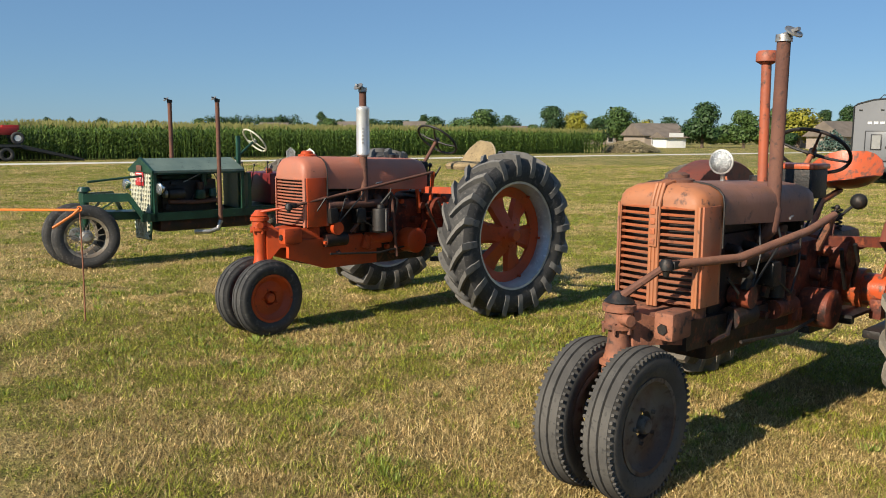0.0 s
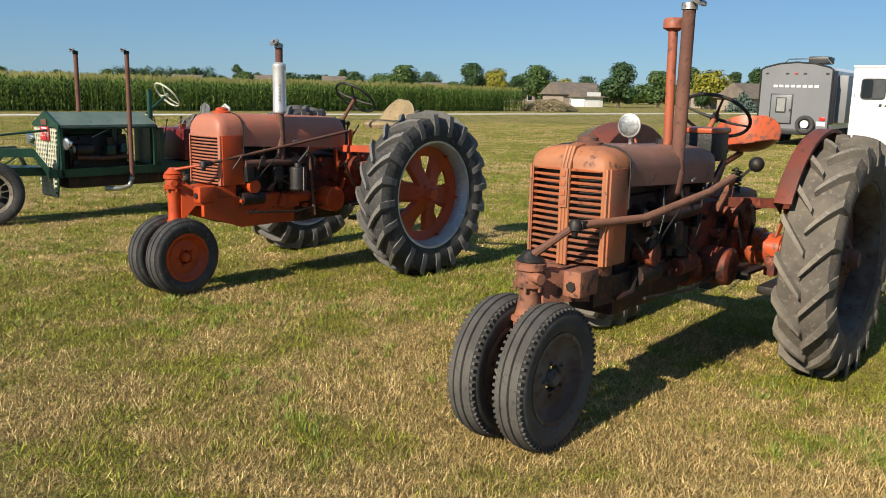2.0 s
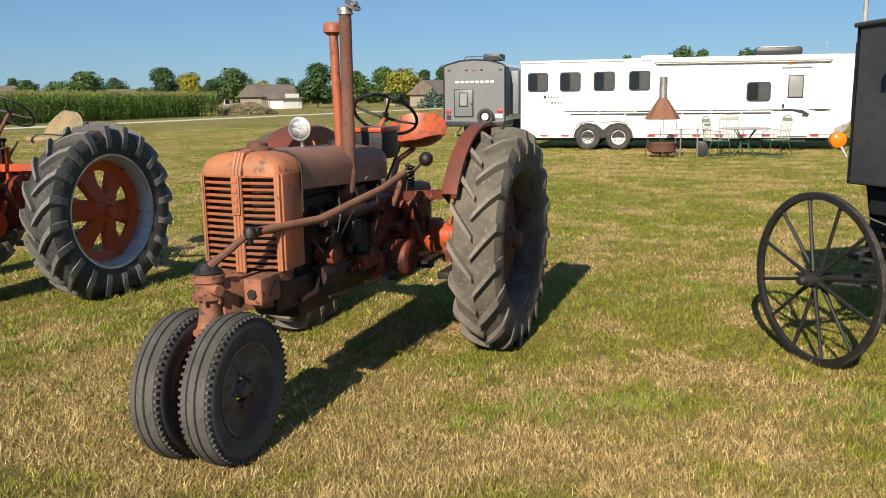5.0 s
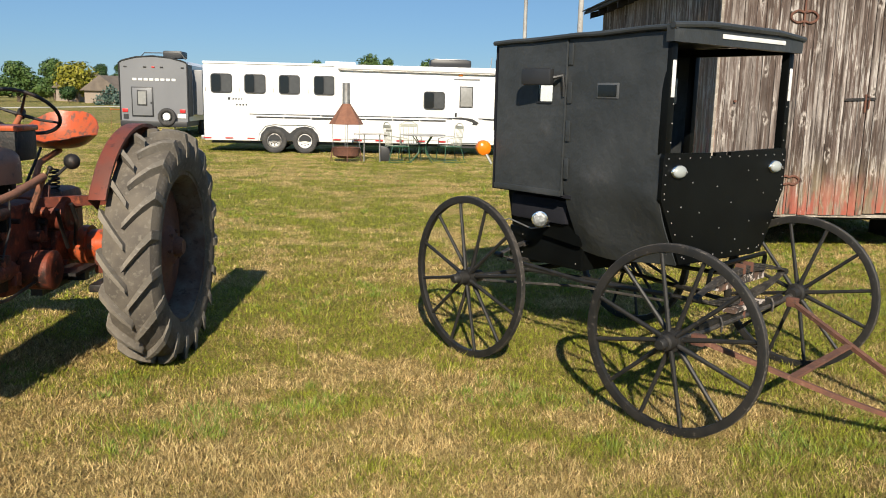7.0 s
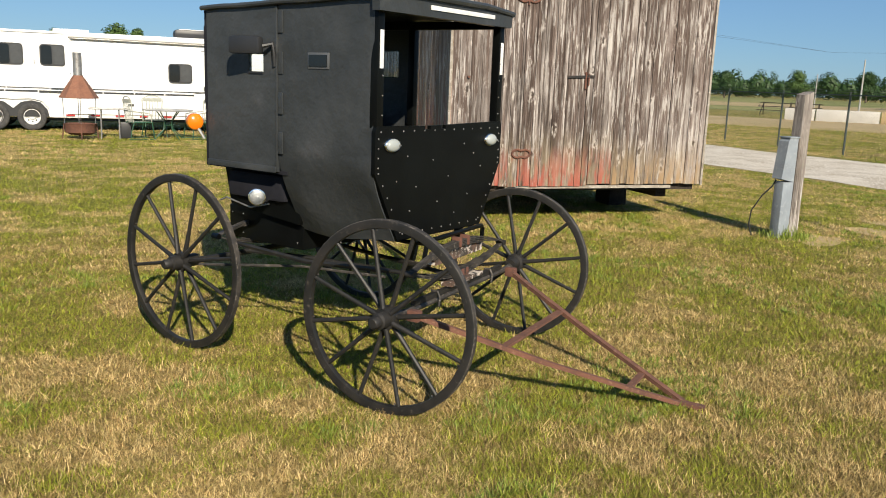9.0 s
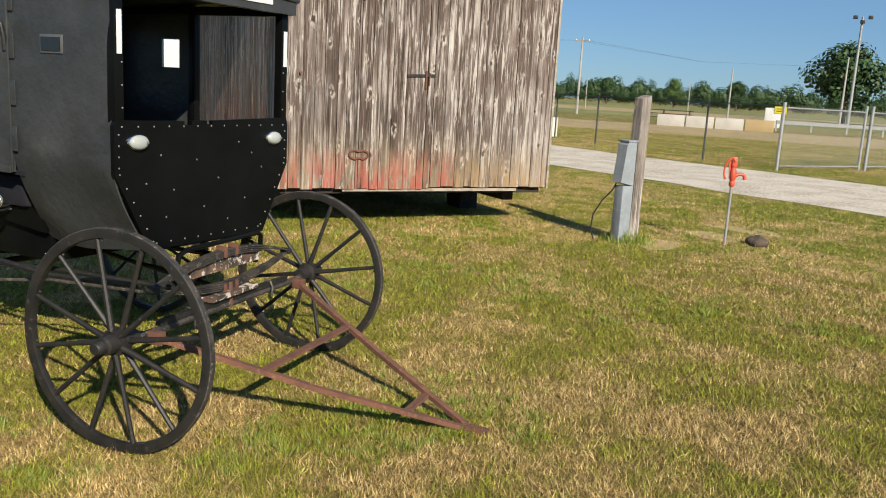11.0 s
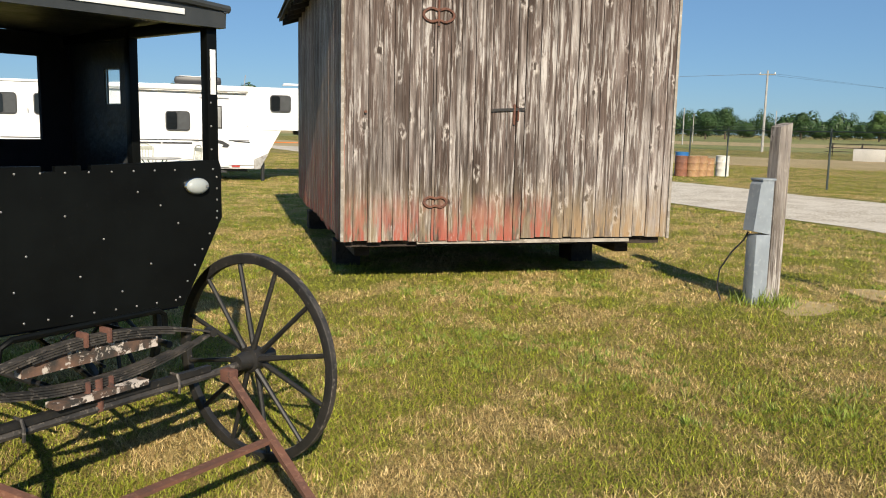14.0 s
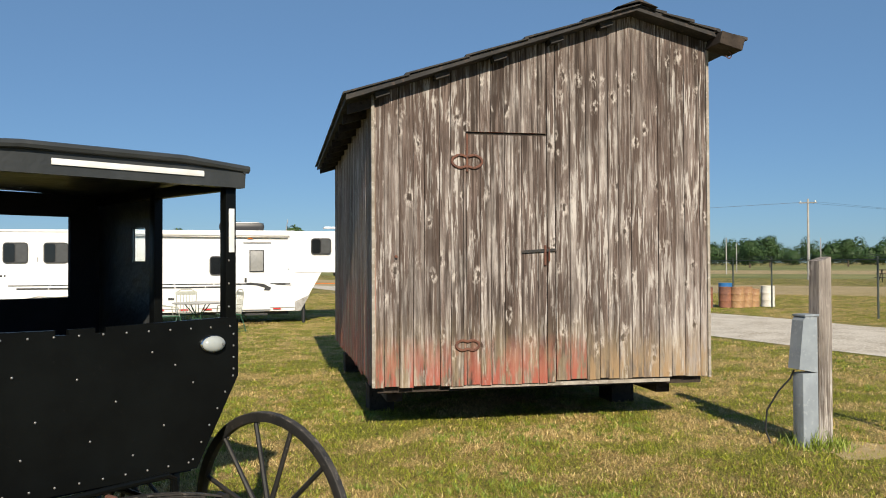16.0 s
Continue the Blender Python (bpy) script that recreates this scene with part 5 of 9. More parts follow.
tb = row_tractor("tractor", pose(-0.013, 8.092, 0, 0, 0, 223.6), dict(
    paint=ORANGE_B, hood=HOOD_B, iron=BLACK_IRON, trans=worn("oily_orange_casting", (0.13, 0.024, 0.010), (0.035, 0.013, 0.009), (0.26, 0.046, 0.016), rough=0.5, s1=5, s2=16), manifold=RUST, accent=ORANGE_B,
    shell_d=0.20, side_mat=ORANGE_B, R=0.731, half=0.881, wb=2.03, Rf=0.31, fhalf=0.127, steer=2.0, wheel="spoked", frim=ORANGE_B, ftyre=TYRE_B, slats=15, slat=HOOD_B,
    g0=0.862, g1=1.264, gx=1.70, top=1.438, top_rear=1.405, hood_rear=0.36, badge=False, cap=ORANGE_B, shell_label="chalky salmon radiator shell", hood_label="chalky salmon-orange hood",
    rail=[(0.95, 0.50), (1.5, 0.50), (1.86, 0.62), (1.86, 0.76), (0.95, 0.76)], rail_mat=ORANGE_B, ped=(0.52, 0.965), ped_mat=ORANGE_B, cap_mat=ORANGE_B,
    rod=[(0.37, 0.30, 1.285), (1.1, 0.27, 1.165), (1.86, 0.20, 1.04)], rod_r=0.013, rod_mat=RUST, arm_mat=ORANGE_B, bar_z=1.12), "restored orange row-crop tractor with silver exhaust on grass")

# what sets the faded tractor apart
part("exhaust_pipe", tube(B(), [(1.12, 0.10, 1.12), (1.15, 0.17, 1.11), (1.14, 0.205, 1.15), (1.11, 0.207, 1.25), (1.108, 0.206, 1.27), (1.085, 0.20, 2.10)], [0.04, 0.046, 0.046, 0.043, 0.036, 0.034], 14), RUST, tc, "tall rust-brown exhaust stack")
rain_cap(tc, (1.085, 0.20, 2.10), 0.034, (0.3, 1, 0), STEEL)
part("air_pipe", tube(B(), [(0.93, 0.06, 1.33), (0.94, 0.05, 2.0)], 0.026, 14), PIPE_RED, tc, "orange air intake pipe")
part("intake_cap", lathe(B(), [(0, 2.07), (0.045, 2.07), (0.056, 2.055), (0.056, 2.015), (0.03, 2.0), (0, 2.0)], (0.94, 0.05, 0), "z", 20, closed=False), PIPE_RED, tc, "orange pre-cleaner cap")
head_lamp(tc, (1.22, -0.03, 1.49), 0.062, (1, 0.12, 0), STEEL, (1.2, -0.03, 1.37))
bb = part("battery_box", box(B(), (0.46, 0.05, 1.36), (0.22, 0.26, 0.17), bevel=0.012), BLACK_IRON, tc)
part("lid", box(B(), (0.46, 0.05, 1.455), (0.24, 0.28, 0.03), bevel=0.01), SEAT_RED, bb, "bright orange lid")
steering_wheel(tc, (0.14, 0.0, 1.535), 0.215, -38, BLACK_IRON, (0.55, 0.0, 1.22), ORANGE_C)


def pan_seat(parent, c, w, d, lip, mat, label):
    """A pressed bowl seat with a raised back."""
    bm = B()
    n, rows = 20, []
    for j in range(7):
        f = j / 6
        row = []
        for i in range(n):
            a = 2 * math.pi * i / n
            x, y = math.cos(a) * d / 2 * f, math.sin(a) * w / 2 * f
            back = max(0.0, -math.cos(a))
            row.append(bm.verts.new((c[0] + x, c[1] + y, c[2] + f ** 3 * (lip * 0.25 + lip * back ** 1.2 + 0.25 * lip * abs(math.sin(a))))))
        rows.append(row)
    for a, b in zip(rows[1:], rows[2:]):
        for i in range(n):
            bm.faces.new((a[i], a[(i + 1) % n], b[(i + 1) % n], b[i]))
    bm.faces.new(rows[1])
    bmesh.ops.recalc_face_normals(bm, faces=bm.faces)
    bmesh.ops.solidify(bm, geom=bm.faces[:], thickness=0.008)
    return part("seat", bm, mat, parent, label)


pan_seat(tc, (-0.34, 0.0, 1.29), 0.50, 0.44, 0.19, SEAT_RED, "glossy orange pan seat")
part("seat_spring", tube(B(), [(0.12, 0, 1.0), (-0.05, 0, 1.22), (-0.34, 0, 1.28)], 0.02, 8), ORANGE_C, tc)
part("coil_spring", tube(B(), [Vector((0.12 + 0.03 * math.cos(a * 6.28), 0.16 + 0.03 * math.sin(a * 6.28), 1.06 + 0.012 * a * 2)) for a in [i / 8 for i in range(49)]], 0.006, 6), BLACK_IRON, tc)


FENDER = worn("faded_fender_paint", (0.20, 0.045, 0.024), (0.14, 0.05, 0.034), (0.07, 0.03, 0.022), rough=0.55, s1=4, s2=18, lo2=0.56, hi2=0.68)


def fender(parent, y0, y1, r, a0, a1, mat, cz, skirt):
    bm = B()
    rows = []
    for i in range(19):
        a = radians(a0 + (a1 - a0) * i / 18)
        x, z = math.cos(a), math.sin(a)
        rows.append([bm.verts.new(p) for p in ((x * (r - skirt), y0, cz + z * (r - skirt)), (x * (r - 0.01), y0, cz + z * (r - 0.01)), (x * r, y0 + 0.012 * (1 if y1 > y0 else -1), cz + z * r), (x * r, y1, cz + z * r), (x * (r - 0.02), y1, cz + z * (r - 0.02)))])
    for a, b in zip(rows, rows[1:]):
        for j in range(4):
            bm.faces.new((a[j], a[j + 1], b[j + 1], b[j]))
    bmesh.ops.recalc_face_normals(bm, faces=bm.faces)
    bmesh.ops.solidify(bm, geom=bm.faces[:], thickness=0.005)
    return part("fender", bm, mat, parent, "dented rusty orange fender")


fender(tc, 0.58, 0.68, 0.765, 29, 125, FENDER, 0.713, 0.16)
fender(tc, -0.60, -0.80, 0.75, 30, 125, FENDER, 0.713, 0.34)
for s in (1, -1):
    part("fender_stay", bar(B(), (0.05, s * 0.42, 0.8), (0.1, s * 0.57, 1.36), 0.03, 0.012), ORANGE_C, tc)

# what sets the restored tractor apart
part("bell_housing", box(B(), (0.66, 0, 0.60), (0.70, 0.32, 0.24), bevel=0.05), ENGINE, tb, "oily bell housing under the clutch")
part("exhaust_pipe", tube(B(), [(1.12, 0.235, 1.05), (1.12, 0.235, 1.16), (1.10, 0.21, 1.24), (1.10, 0.20, 1.45)], [0.034, 0.036, 0.036, 0.033], 14), RUST, tb)
part("silencer", lathe(B(), [(0.033, 1.43), (0.056, 1.445), (0.058, 1.46), (0.056, 1.47), (0.056, 1.82), (0.058, 1.83), (0.056, 1.845), (0.033, 1.86)], (1.10, 0.20, 0), "z", 22, closed=False), ALU, tb, "bright aluminised silencer")
for i in range(5):
    part("stamp", box(B(), (1.135, 0.244, 1.55 + i * 0.03), (0.01, 0.012, 0.016), Matrix.Rotation(radians(45), 3, "Z")), STEEL, tb)
part("tail_pipe", cyl(B(), (1.10, 0.20, 1.85), (1.10, 0.20, 1.985), 0.031), RUST, tb)
rain_cap(tb, (1.10, 0.20, 1.985), 0.03, (1, 0.1, 0), STEEL)
can = part("air_cleaner", lathe(B(), [(0, 1.02), (0.03, 1.02), (0.035, 0.99), (0.07, 0.985), (0.075, 0.97), (0.072, 0.82), (0.075, 0.80), (0.06, 0.78), (0, 0.78)], (1.0, 0.31, 0), "z", 20, closed=False), BLACK_IRON, tb, "black oil-bath air cleaner")
part("clip", tube(B(), [(1.0, 0.385, 0.79), (1.0, 0.385, 0.99)], 0.005, 6), STEEL, can)
part("hose", tube(B(), [(0.96, 0.27, 1.02), (0.88, 0.3, 1.12), (0.8, 0.3, 1.05), (0.82, 0.28, 0.9), (0.92, 0.25, 0.84)], 0.013, 8), BLACK_RUBBER, tb)
part("crank_lever", tube(B(), [(0.86, 0.29, 1.12), (0.80, 0.29, 0.55)], 0.014, 8), RUST, tb)
part("head_cover", box(B(), (0.85, 0.1, 1.28), (0.16, 0.2, 0.07), bevel=0.02), ORANGE_B, tb)
steering_wheel(tb, (0.04, 0.0, 1.575), 0.205, -40, BLACK_IRON, (0.30, 0.0, 1.24), RUST)
pan_seat(tb, (-0.5, 0.0, 1.27), 0.50, 0.46, 0.10, BLACK_IRON, "dark pan seat")
bm = B()
secs = []
for i in range(9):
    f = i / 8
    hw = 0.235 * math.sqrt(1 - (0.93 * f) ** 2)
    secs.append([Vector((-0.50 - 0.12 * f + dx, yy * hw, 1.31 + 0.235 * f + dz)) for yy, dx, dz in ((-1, 0, 0), (-0.6, 0.05, 0.012), (0, 0.065, 0.018), (0.6, 0.05, 0.012), (1, 0, 0), (0.6, -0.055, -0.012), (0, -0.07, -0.018), (-0.6, -0.055, -0.012))])
loft(bm, secs)
cush = part("seat_back", bm, CANVAS, tb, "tan canvas back cushion with piping")
part("piping", tube(B(), [s[0] for s in secs] + [s[2] for s in reversed(secs)][:1] + [s[4] for s in reversed(secs)], 0.008, 6), worn("cushion_piping", (0.32, 0.26, 0.17), (0.25, 0.2, 0.13), rough=0.9), cush)
part("seat_cushion", lathe(B(), [(0, 1.36), (0.16, 1.36), (0.225, 1.34), (0.24, 1.315), (0.225, 1.285), (0, 1.28)], (-0.40, 0, 0), "z", 22, closed=False), CANVAS, tb, "tan canvas seat cushion")

# hoses, rods, brackets and castings on the near sides of the two engines
for tr, seed, cast in ((tc, 31, STAINED), (tb, 32, ORANGE_B)):
    r = random.Random(seed)
    for i in range(9):
        x, z = r.uniform(0.75, 1.5), r.uniform(0.66, 1.08)
        part("bracket", box(B(), (x, 0.2 + r.uniform(-0.02, 0.05), z), (r.uniform(0.03, 0.12), r.uniform(0.02, 0.06), r.uniform(0.04, 0.14)), Matrix.Rotation(r.uniform(-0.4, 0.4), 3, "Y"), bevel=0.006), r.choice([cast, ENGINE, BLACK_IRON]), tr)
    for i in range(4):
        a = Vector((r.uniform(0.75, 1.5), 0.19 + r.uniform(0, 0.04), r.uniform(0.75, 1.1)))
        b = a + Vector((r.uniform(-0.25, 0.25), 0.01, r.uniform(-0.2, 0.12)))
        part("pipe", tube(B(), [a, a.lerp(b, 0.5) + Vector((0, 0.03, r.uniform(-0.06, 0.06))), b], r.choice([0.007, 0.009, 0.013]), 6), r.choice([BLACK_RUBBER, RUST, ENGINE, BLACK_IRON]), tr)
    for i in range(10):
        q = Vector((r.uniform(0.15, 1.55), 0.2, r.uniform(0.6, 1.12)))
        part("bolt", cyl(B(), q, q + Vector((0, r.uniform(0.03, 0.06), 0)), r.uniform(0.012, 0.022), n=6), r.choice([cast, ENGINE, RUST]), tr)
    for i in range(5):
        x, z = r.uniform(0.2, 0.6), r.uniform(0.72, 1.12)
        part("casting_rib", box(B(), (x, 0.215, z), (0.02, 0.04, r.uniform(0.1, 0.25)), Matrix.Rotation(r.uniform(-0.5, 0.5), 3, "Y"), bevel=0.006), cast, tr)
    part("clutch_rod", tube(B(), [(0.45, 0.30, 0.66), (1.0, 0.29, 0.60), (1.5, 0.26, 0.63)], 0.009, 6), BLACK_IRON, tr)
    part("brake_rod", tube(B(), [(0.3, 0.33, 0.98), (0.15, 0.42, 1.02), (0.02, 0.5, 0.95)], 0.010, 6), cast, tr)
    part("axle_bracket", box(B(), (0.06, 0.42, 0.62), (0.16, 0.07, 0.12), bevel=0.012), cast, tr)
    part("step_plate", box(B(), (0.10, 0.46, 0.50), (0.4, 0.10, 0.05), bevel=0.01), BLACK_IRON, tr)

# ---- buggy ----
def spoke_wheel(parent, c, R, rz, side):
    """A wooden carriage wheel: twelve spokes, felloe, iron tyre, long hub."""
    rim = lathe(B(), [(R, -0.017), (R, 0.017), (R - 0.008, 0.019), (R - 0.040, 0.016), (R - 0.044, 0.0), (R - 0.040, -0.016), (R - 0.008, -0.019)], n=60)
    wh = spin(part("wheel", rim, WHEEL_BLACK, parent, "black spoked carriage wheel rim"), c, rz)
    part("tyre", lathe(B(), [(R + 0.004, -0.014), (R + 0.004, 0.014), (R - 0.004, 0.018), (R - 0.004, -0.018)], n=60), SPRING, wh, "scuffed tyre band")
    d = side
    hub = lathe(B(), [(0.0, d * 0.125), (0.022, d * 0.125), (0.03, d * 0.115), (0.03, d * 0.075), (0.042, d * 0.07), (0.045, d * 0.02), (0.06, d * 0.018), (0.06, -d * 0.035), (0.045, -d * 0.04), (0.036, -d * 0.11), (0.0, -d * 0.11)], n=20, closed=False)
    part("hub", hub, WHEEL_BLACK, wh)
    for k in range(12):
        a = 2 * math.pi * (k + 0.37) / 12
        u, t = Vector((math.cos(a), 0, math.sin(a))), Vector((-math.sin(a), 0, math.cos(a)))
        y0 = d * (0.012 if k % 2 else -0.022)
        sec = []
        for rr, w1, w2 in ((0.05, 0.013, 0.016), (0.13, 0.012, 0.013), (0.24, 0.0105, 0.011), (R - 0.035, 0.0105, 0.010)):
            p = u * rr + Vector((0, y0 * (1 - rr / R), 0))
            y = Vector((0, w2, 0))
            sec.append([p - t * w1 - y * 0.4, p - t * w1 * 0.4 - y, p + t * w1 * 0.4 - y, p + t * w1 - y * 0.4, p + t * w1 + y * 0.4, p + t * w1 * 0.4 + y, p - t * w1 * 0.4 + y, p - t * w1 + y * 0.4])
        part("spoke", loft(B(), sec), WHEEL_BLACK, wh)
        q = u * (R - 0.046)
        part("bolt", cyl(B(), q - t * 0.022, q - t * 0.022 - u * 0.008, 0.005, n=6), SPRING, wh)
    return wh


K_M = pose(5.151, 3.223, 0, 0, 0, 261.8)
bug = base("buggy", K_M, "black closed horse buggy with open front window on grass", "buggy")
KW, KF, TURN_F = 0.82, 1.487, radians(8.2)
HB, YC = 0.585, 0.02


def fx(x, y, z):
    """A point of the front running gear, which is turned on its pivot."""
    c, s = math.cos(TURN_F), math.sin(TURN_F)
    return Vector((KF + (x - KF) * c - y * s, (x - KF) * s + y * c, z))


for s in (1, -1):
    spoke_wheel(bug, (0, s * KW, 0.530), 0.526, 0, s)
    spoke_wheel(bug, tuple(fx(KF, s * KW, 0.495)), 0.491, 8.2, s)
part("rear_axle", tube(B(), [(0, -0.8, 0.524), (0, -0.6, 0.52), (0, 0.6, 0.52), (0, 0.8, 0.524)], 0.02, 8), WHEEL_BLACK, bug)
part("front_axle", tube(B(), [fx(KF, -0.8, 0.489), fx(KF, -0.6, 0.48), fx(KF, 0.6, 0.48), fx(KF, 0.8, 0.489)], 0.018, 8), SPRING, bug)
part("axle_bed", bar(B(), fx(KF, -0.55, 0.512), fx(KF, 0.55, 0.512), 0.028, 0.026), WHEEL_BLACK, bug)
for s in (1, -1):
    part("reach", tube(B(), [(0.0, s * 0.32, 0.53), (0.5, s * 0.2, 0.535), (KF, s * 0.05, 0.53)], 0.014, 8), WHEEL_BLACK, bug)
    part("brace", tube(B(), [(0.0, s * 0.72, 0.5), (0.5, s * 0.3, 0.50), (1.1, s * 0.22, 0.52)], 0.009, 6), SPRING, bug)
    part("side_spring_bar", tube(B(), [(-0.05, s * 0.42, 0.60), (0.7, s * 0.46, 0.585), (1.3, s * 0.42, 0.62)], 0.016, 6), WHEEL_BLACK, bug)


def leaf_spring(f, label):
    sp = None
    for k in range(4):
        half = 0.56 - 0.10 * k
        for up in (1, -1):
            bm = B()
            pts = [f(y, 0.668 + up * (0.100 * (1 - (y / 0.575) ** 2) - 0.010 * k)) for y in [half * (i / 8 - 1) for i in range(17)]]
            for a, b in zip(pts, pts[1:]):
                bar(bm, a, b + (b - a) * 0.06, 0.040, 0.007)
            ob = part("spring_leaf", bm, SPRING, sp or bug, smooth=0)
            if sp is None:
                sp = ob
                sp["label"] = label
    for y in (0.57, -0.57):
        part("spring_eye", cyl(B(), f(y, 0.668) + Vector((-0.028, 0, 0)), f(y, 0.668) + Vector((0.028, 0, 0)), 0.018, n=10), WHEEL_BLACK, bug)
    for y in (-0.05, 0.05):
        for z in (0.572, 0.762):
            part("spring_clip", box(B(), f(y, z), (0.062, 0.018, 0.058), Matrix.Rotation(TURN_F, 3, "Z"), bevel=0.006), RUST, bug)


leaf_spring(lambda y, z: fx(KF - 0.01, y, z), "full elliptic leaf spring, scuffed black steel")
leaf_spring(lambda y, z: Vector((0.02, y, z - 0.01)), "rear elliptic leaf spring")
part("spring_saddle", bar(B(), fx(KF + 0.01, -0.20, 0.545), fx(KF + 0.01, 0.20, 0.545), 0.07, 0.022), PEELED, bug, "worn timber saddle under the spring")
part("king_bolt", cyl(B(), fx(KF, 0, 0.47), fx(KF, 0, 0.60), 0.02, n=10), RUST, bug)
for y in (-0.32, 0.36):
    part("axle_clip", tube(B(), [fx(KF + 0.03, y, 0.45), fx(KF + 0.035, y, 0.50), fx(KF + 0.02, y, 0.53), fx(KF - 0.02, y, 0.53)], 0.007, 6), SPRING, bug)
part("spring_block", bar(B(), fx(KF - 0.035, -0.29, 0.70), fx(KF - 0.035, 0.29, 0.70), 0.05, 0.07), PEELED, bug, "timber block with peeling white and red paint")
part("foot_rail", tube(B(), [fx(KF - 0.05, -0.36, 0.70), fx(KF - 0.04, -0.35, 0.785), fx(KF - 0.03, -0.31, 0.808), fx(KF - 0.03, 0.31, 0.808), fx(KF - 0.04, 0.35, 0.785), fx(KF - 0.05, 0.36, 0.70)], 0.013, 8), BLACK_PAINT, bug)

# shafts, lying on the grass
SHAFT_RUST = worn("dark_rusted_shaft_iron", (0.165, 0.072, 0.044), (0.11, 0.052, 0.036), (0.22, 0.11, 0.07), rough=0.85, s1=8, s2=40, bmp=0.3)
tip = Vector((2.74, 0.29, 0.025))
sh = []
for s in (1, -1):
    a = fx(KF + 0.05, s * 0.62, 0.47)
    m1 = a.lerp(tip, 0.5) + Vector((0, s * 0.02, -0.015))
    bm = B()
    bar(bm, a, m1, 0.034, 0.024)
    bar(bm, m1, tip + Vector((0.0, s * 0.02, 0)), 0.034, 0.022)
    sh.append(part("shaft", bm, SHAFT_RUST, bug, "rusty flat iron shaft sloping to the ground", smooth=0))
    part("shackle", box(B(), a, (0.07, 0.05, 0.06), Matrix.Rotation(TURN_F, 3, "Z"), bevel=0.01), RUST, bug)
for f, w in ((0.33, 0.042), (0.80, 0.036)):
    p, q = [fx(KF + 0.05, s * 0.62, 0.47).lerp(tip, f) + Vector((0, s * 0.01, -0.01)) for s in (1, -1)]
    part("shaft_brace", bar(B(), p, q, w, 0.014), SHAFT_RUST, bug, smooth=0)
part("shaft_tip", bar(B(), tip - Vector((0.02, 0, 0)), tip + Vector((0.12, 0.02, -0.008)), 0.05, 0.02), RUST, bug, smooth=0)


def sheet(name, rows, mat, label="", thick=0.01, smooth=60):
    """A cloth or panel from rows of points."""
    bm = B()
    vs = [[bm.verts.new(p) for p in r] for r in rows]
    for a, b in zip(vs, vs[1:]):
        for j in range(len(a) - 1):
            bm.faces.new((a[j], a[j + 1], b[j + 1], b[j]))
    bmesh.ops.recalc_face_normals(bm, faces=bm.faces)
    bmesh.ops.solidify(bm, geom=bm.faces[:], thickness=thick)
    return part(name, bm, mat, bug, label, smooth)


def framed(name, s, x0, x1, z0, z1, hole, mat, thick=0.025, label=""):
    """An upright side panel at y = s * HB with one window hole."""
    hx0, hx1, hz0, hz1 = hole
    bm = B()
    y = YC + s * HB
    for a, b, c, d in ((x0, hx0, z0, z1), (hx1, x1, z0, z1), (hx0, hx1, z0, hz0), (hx0, hx1, hz1, z1)):
        box(bm, ((a + b) / 2, y, (c + d) / 2), (b - a, thick, d - c))
    bmesh.ops.remove_doubles(bm, verts=bm.verts, dist=1e-4)
    ob = part(name, bm, mat, bug, label, smooth=0)
    bm = B()
    for a, b in (((hx0, hz0), (hx1, hz0)), ((hx1, hz0), (hx1, hz1)), ((hx1, hz1), (hx0, hz1)), ((hx0, hz1), (hx0, hz0))):
        bar(bm, (a[0], y + s * 0.014, a[1]), (b[0], y + s * 0.014, b[1]), 0.012, 0.012)
    part("window_frame", bm, DARK_TRIM, ob, smooth=0)
    pane = part("pane", box(B(), ((hx0 + hx1) / 2, y, (hz0 + hz1) / 2), (hx1 - hx0, 0.004, hz1 - hz0)), GLASS_SMOKE, ob, "small glass pane", smooth=0)
    pane.visible_shadow = False
    return ob


FRAME_GREY = plain("dull_grey_window_frame", (0.10, 0.105, 0.11), 0.4)
GLASS_SMOKE = glass("smoky_glass", (0.75, 0.8, 0.8))
running_gear = set(bug.children)
# rear side panels with a small window each
framed("rear_door", -1, 0.02, 0.61, 1.115, 2.032, (0.385, 0.508, 1.664, 1.77), BLACK_CLOTH, label="black oilcloth rear door panel")
framed("side_panel", 1, -0.02, 0.64, 1.10, 2.032, (0.371, 0.526, 1.665, 1.843), BLACK_CLOTH, label="black side panel with a small window")
part("door_hem", box(B(), (0.315, YC - HB - 0.016, 1.128), (0.59, 0.012, 0.035), bevel=0.004), BLACK_CLOTH, bug)
part("door_seam", box(B(), (0.612, YC - HB - 0.010, 1.57), (0.014, 0.012, 0.91), bevel=0.005), BLACK_CLOTH, bug)


def curtain(s, x0, x1, top, label):
    rows = []
    for i in range(25):
        f = i / 24
        x = x0 + (x1 - x0) * f
        prof = []
        for j in range(29):
            g = j / 28
            z = top - (top - (0.775 - 0.02 * math.sin(f * 5))) * g
            y = HB + 0.004
            if z < 1.2:
                y -= 0.155 * ((1.2 - z) / 0.42) ** 1.25
            fold = 0.016 * math.sin(f * 9 + g * 7) * max(0.0, g - 0.35) + 0.075 * max(0, g - 0.68) * math.sin(f * 6.2 - g * 9 + 1) + 0.004 * math.sin(f * 3.1 + 0.4) * math.sin(g * 5.0)
            prof.append(Vector((x + 0.06 * max(0.0, g - 0.45) * (0.9 - 0.3 * f), YC + s * (y + fold), z)))
        rows.append(prof)
    return sheet("side_curtain", rows, BLACK_CLOTH, label, 0.008)


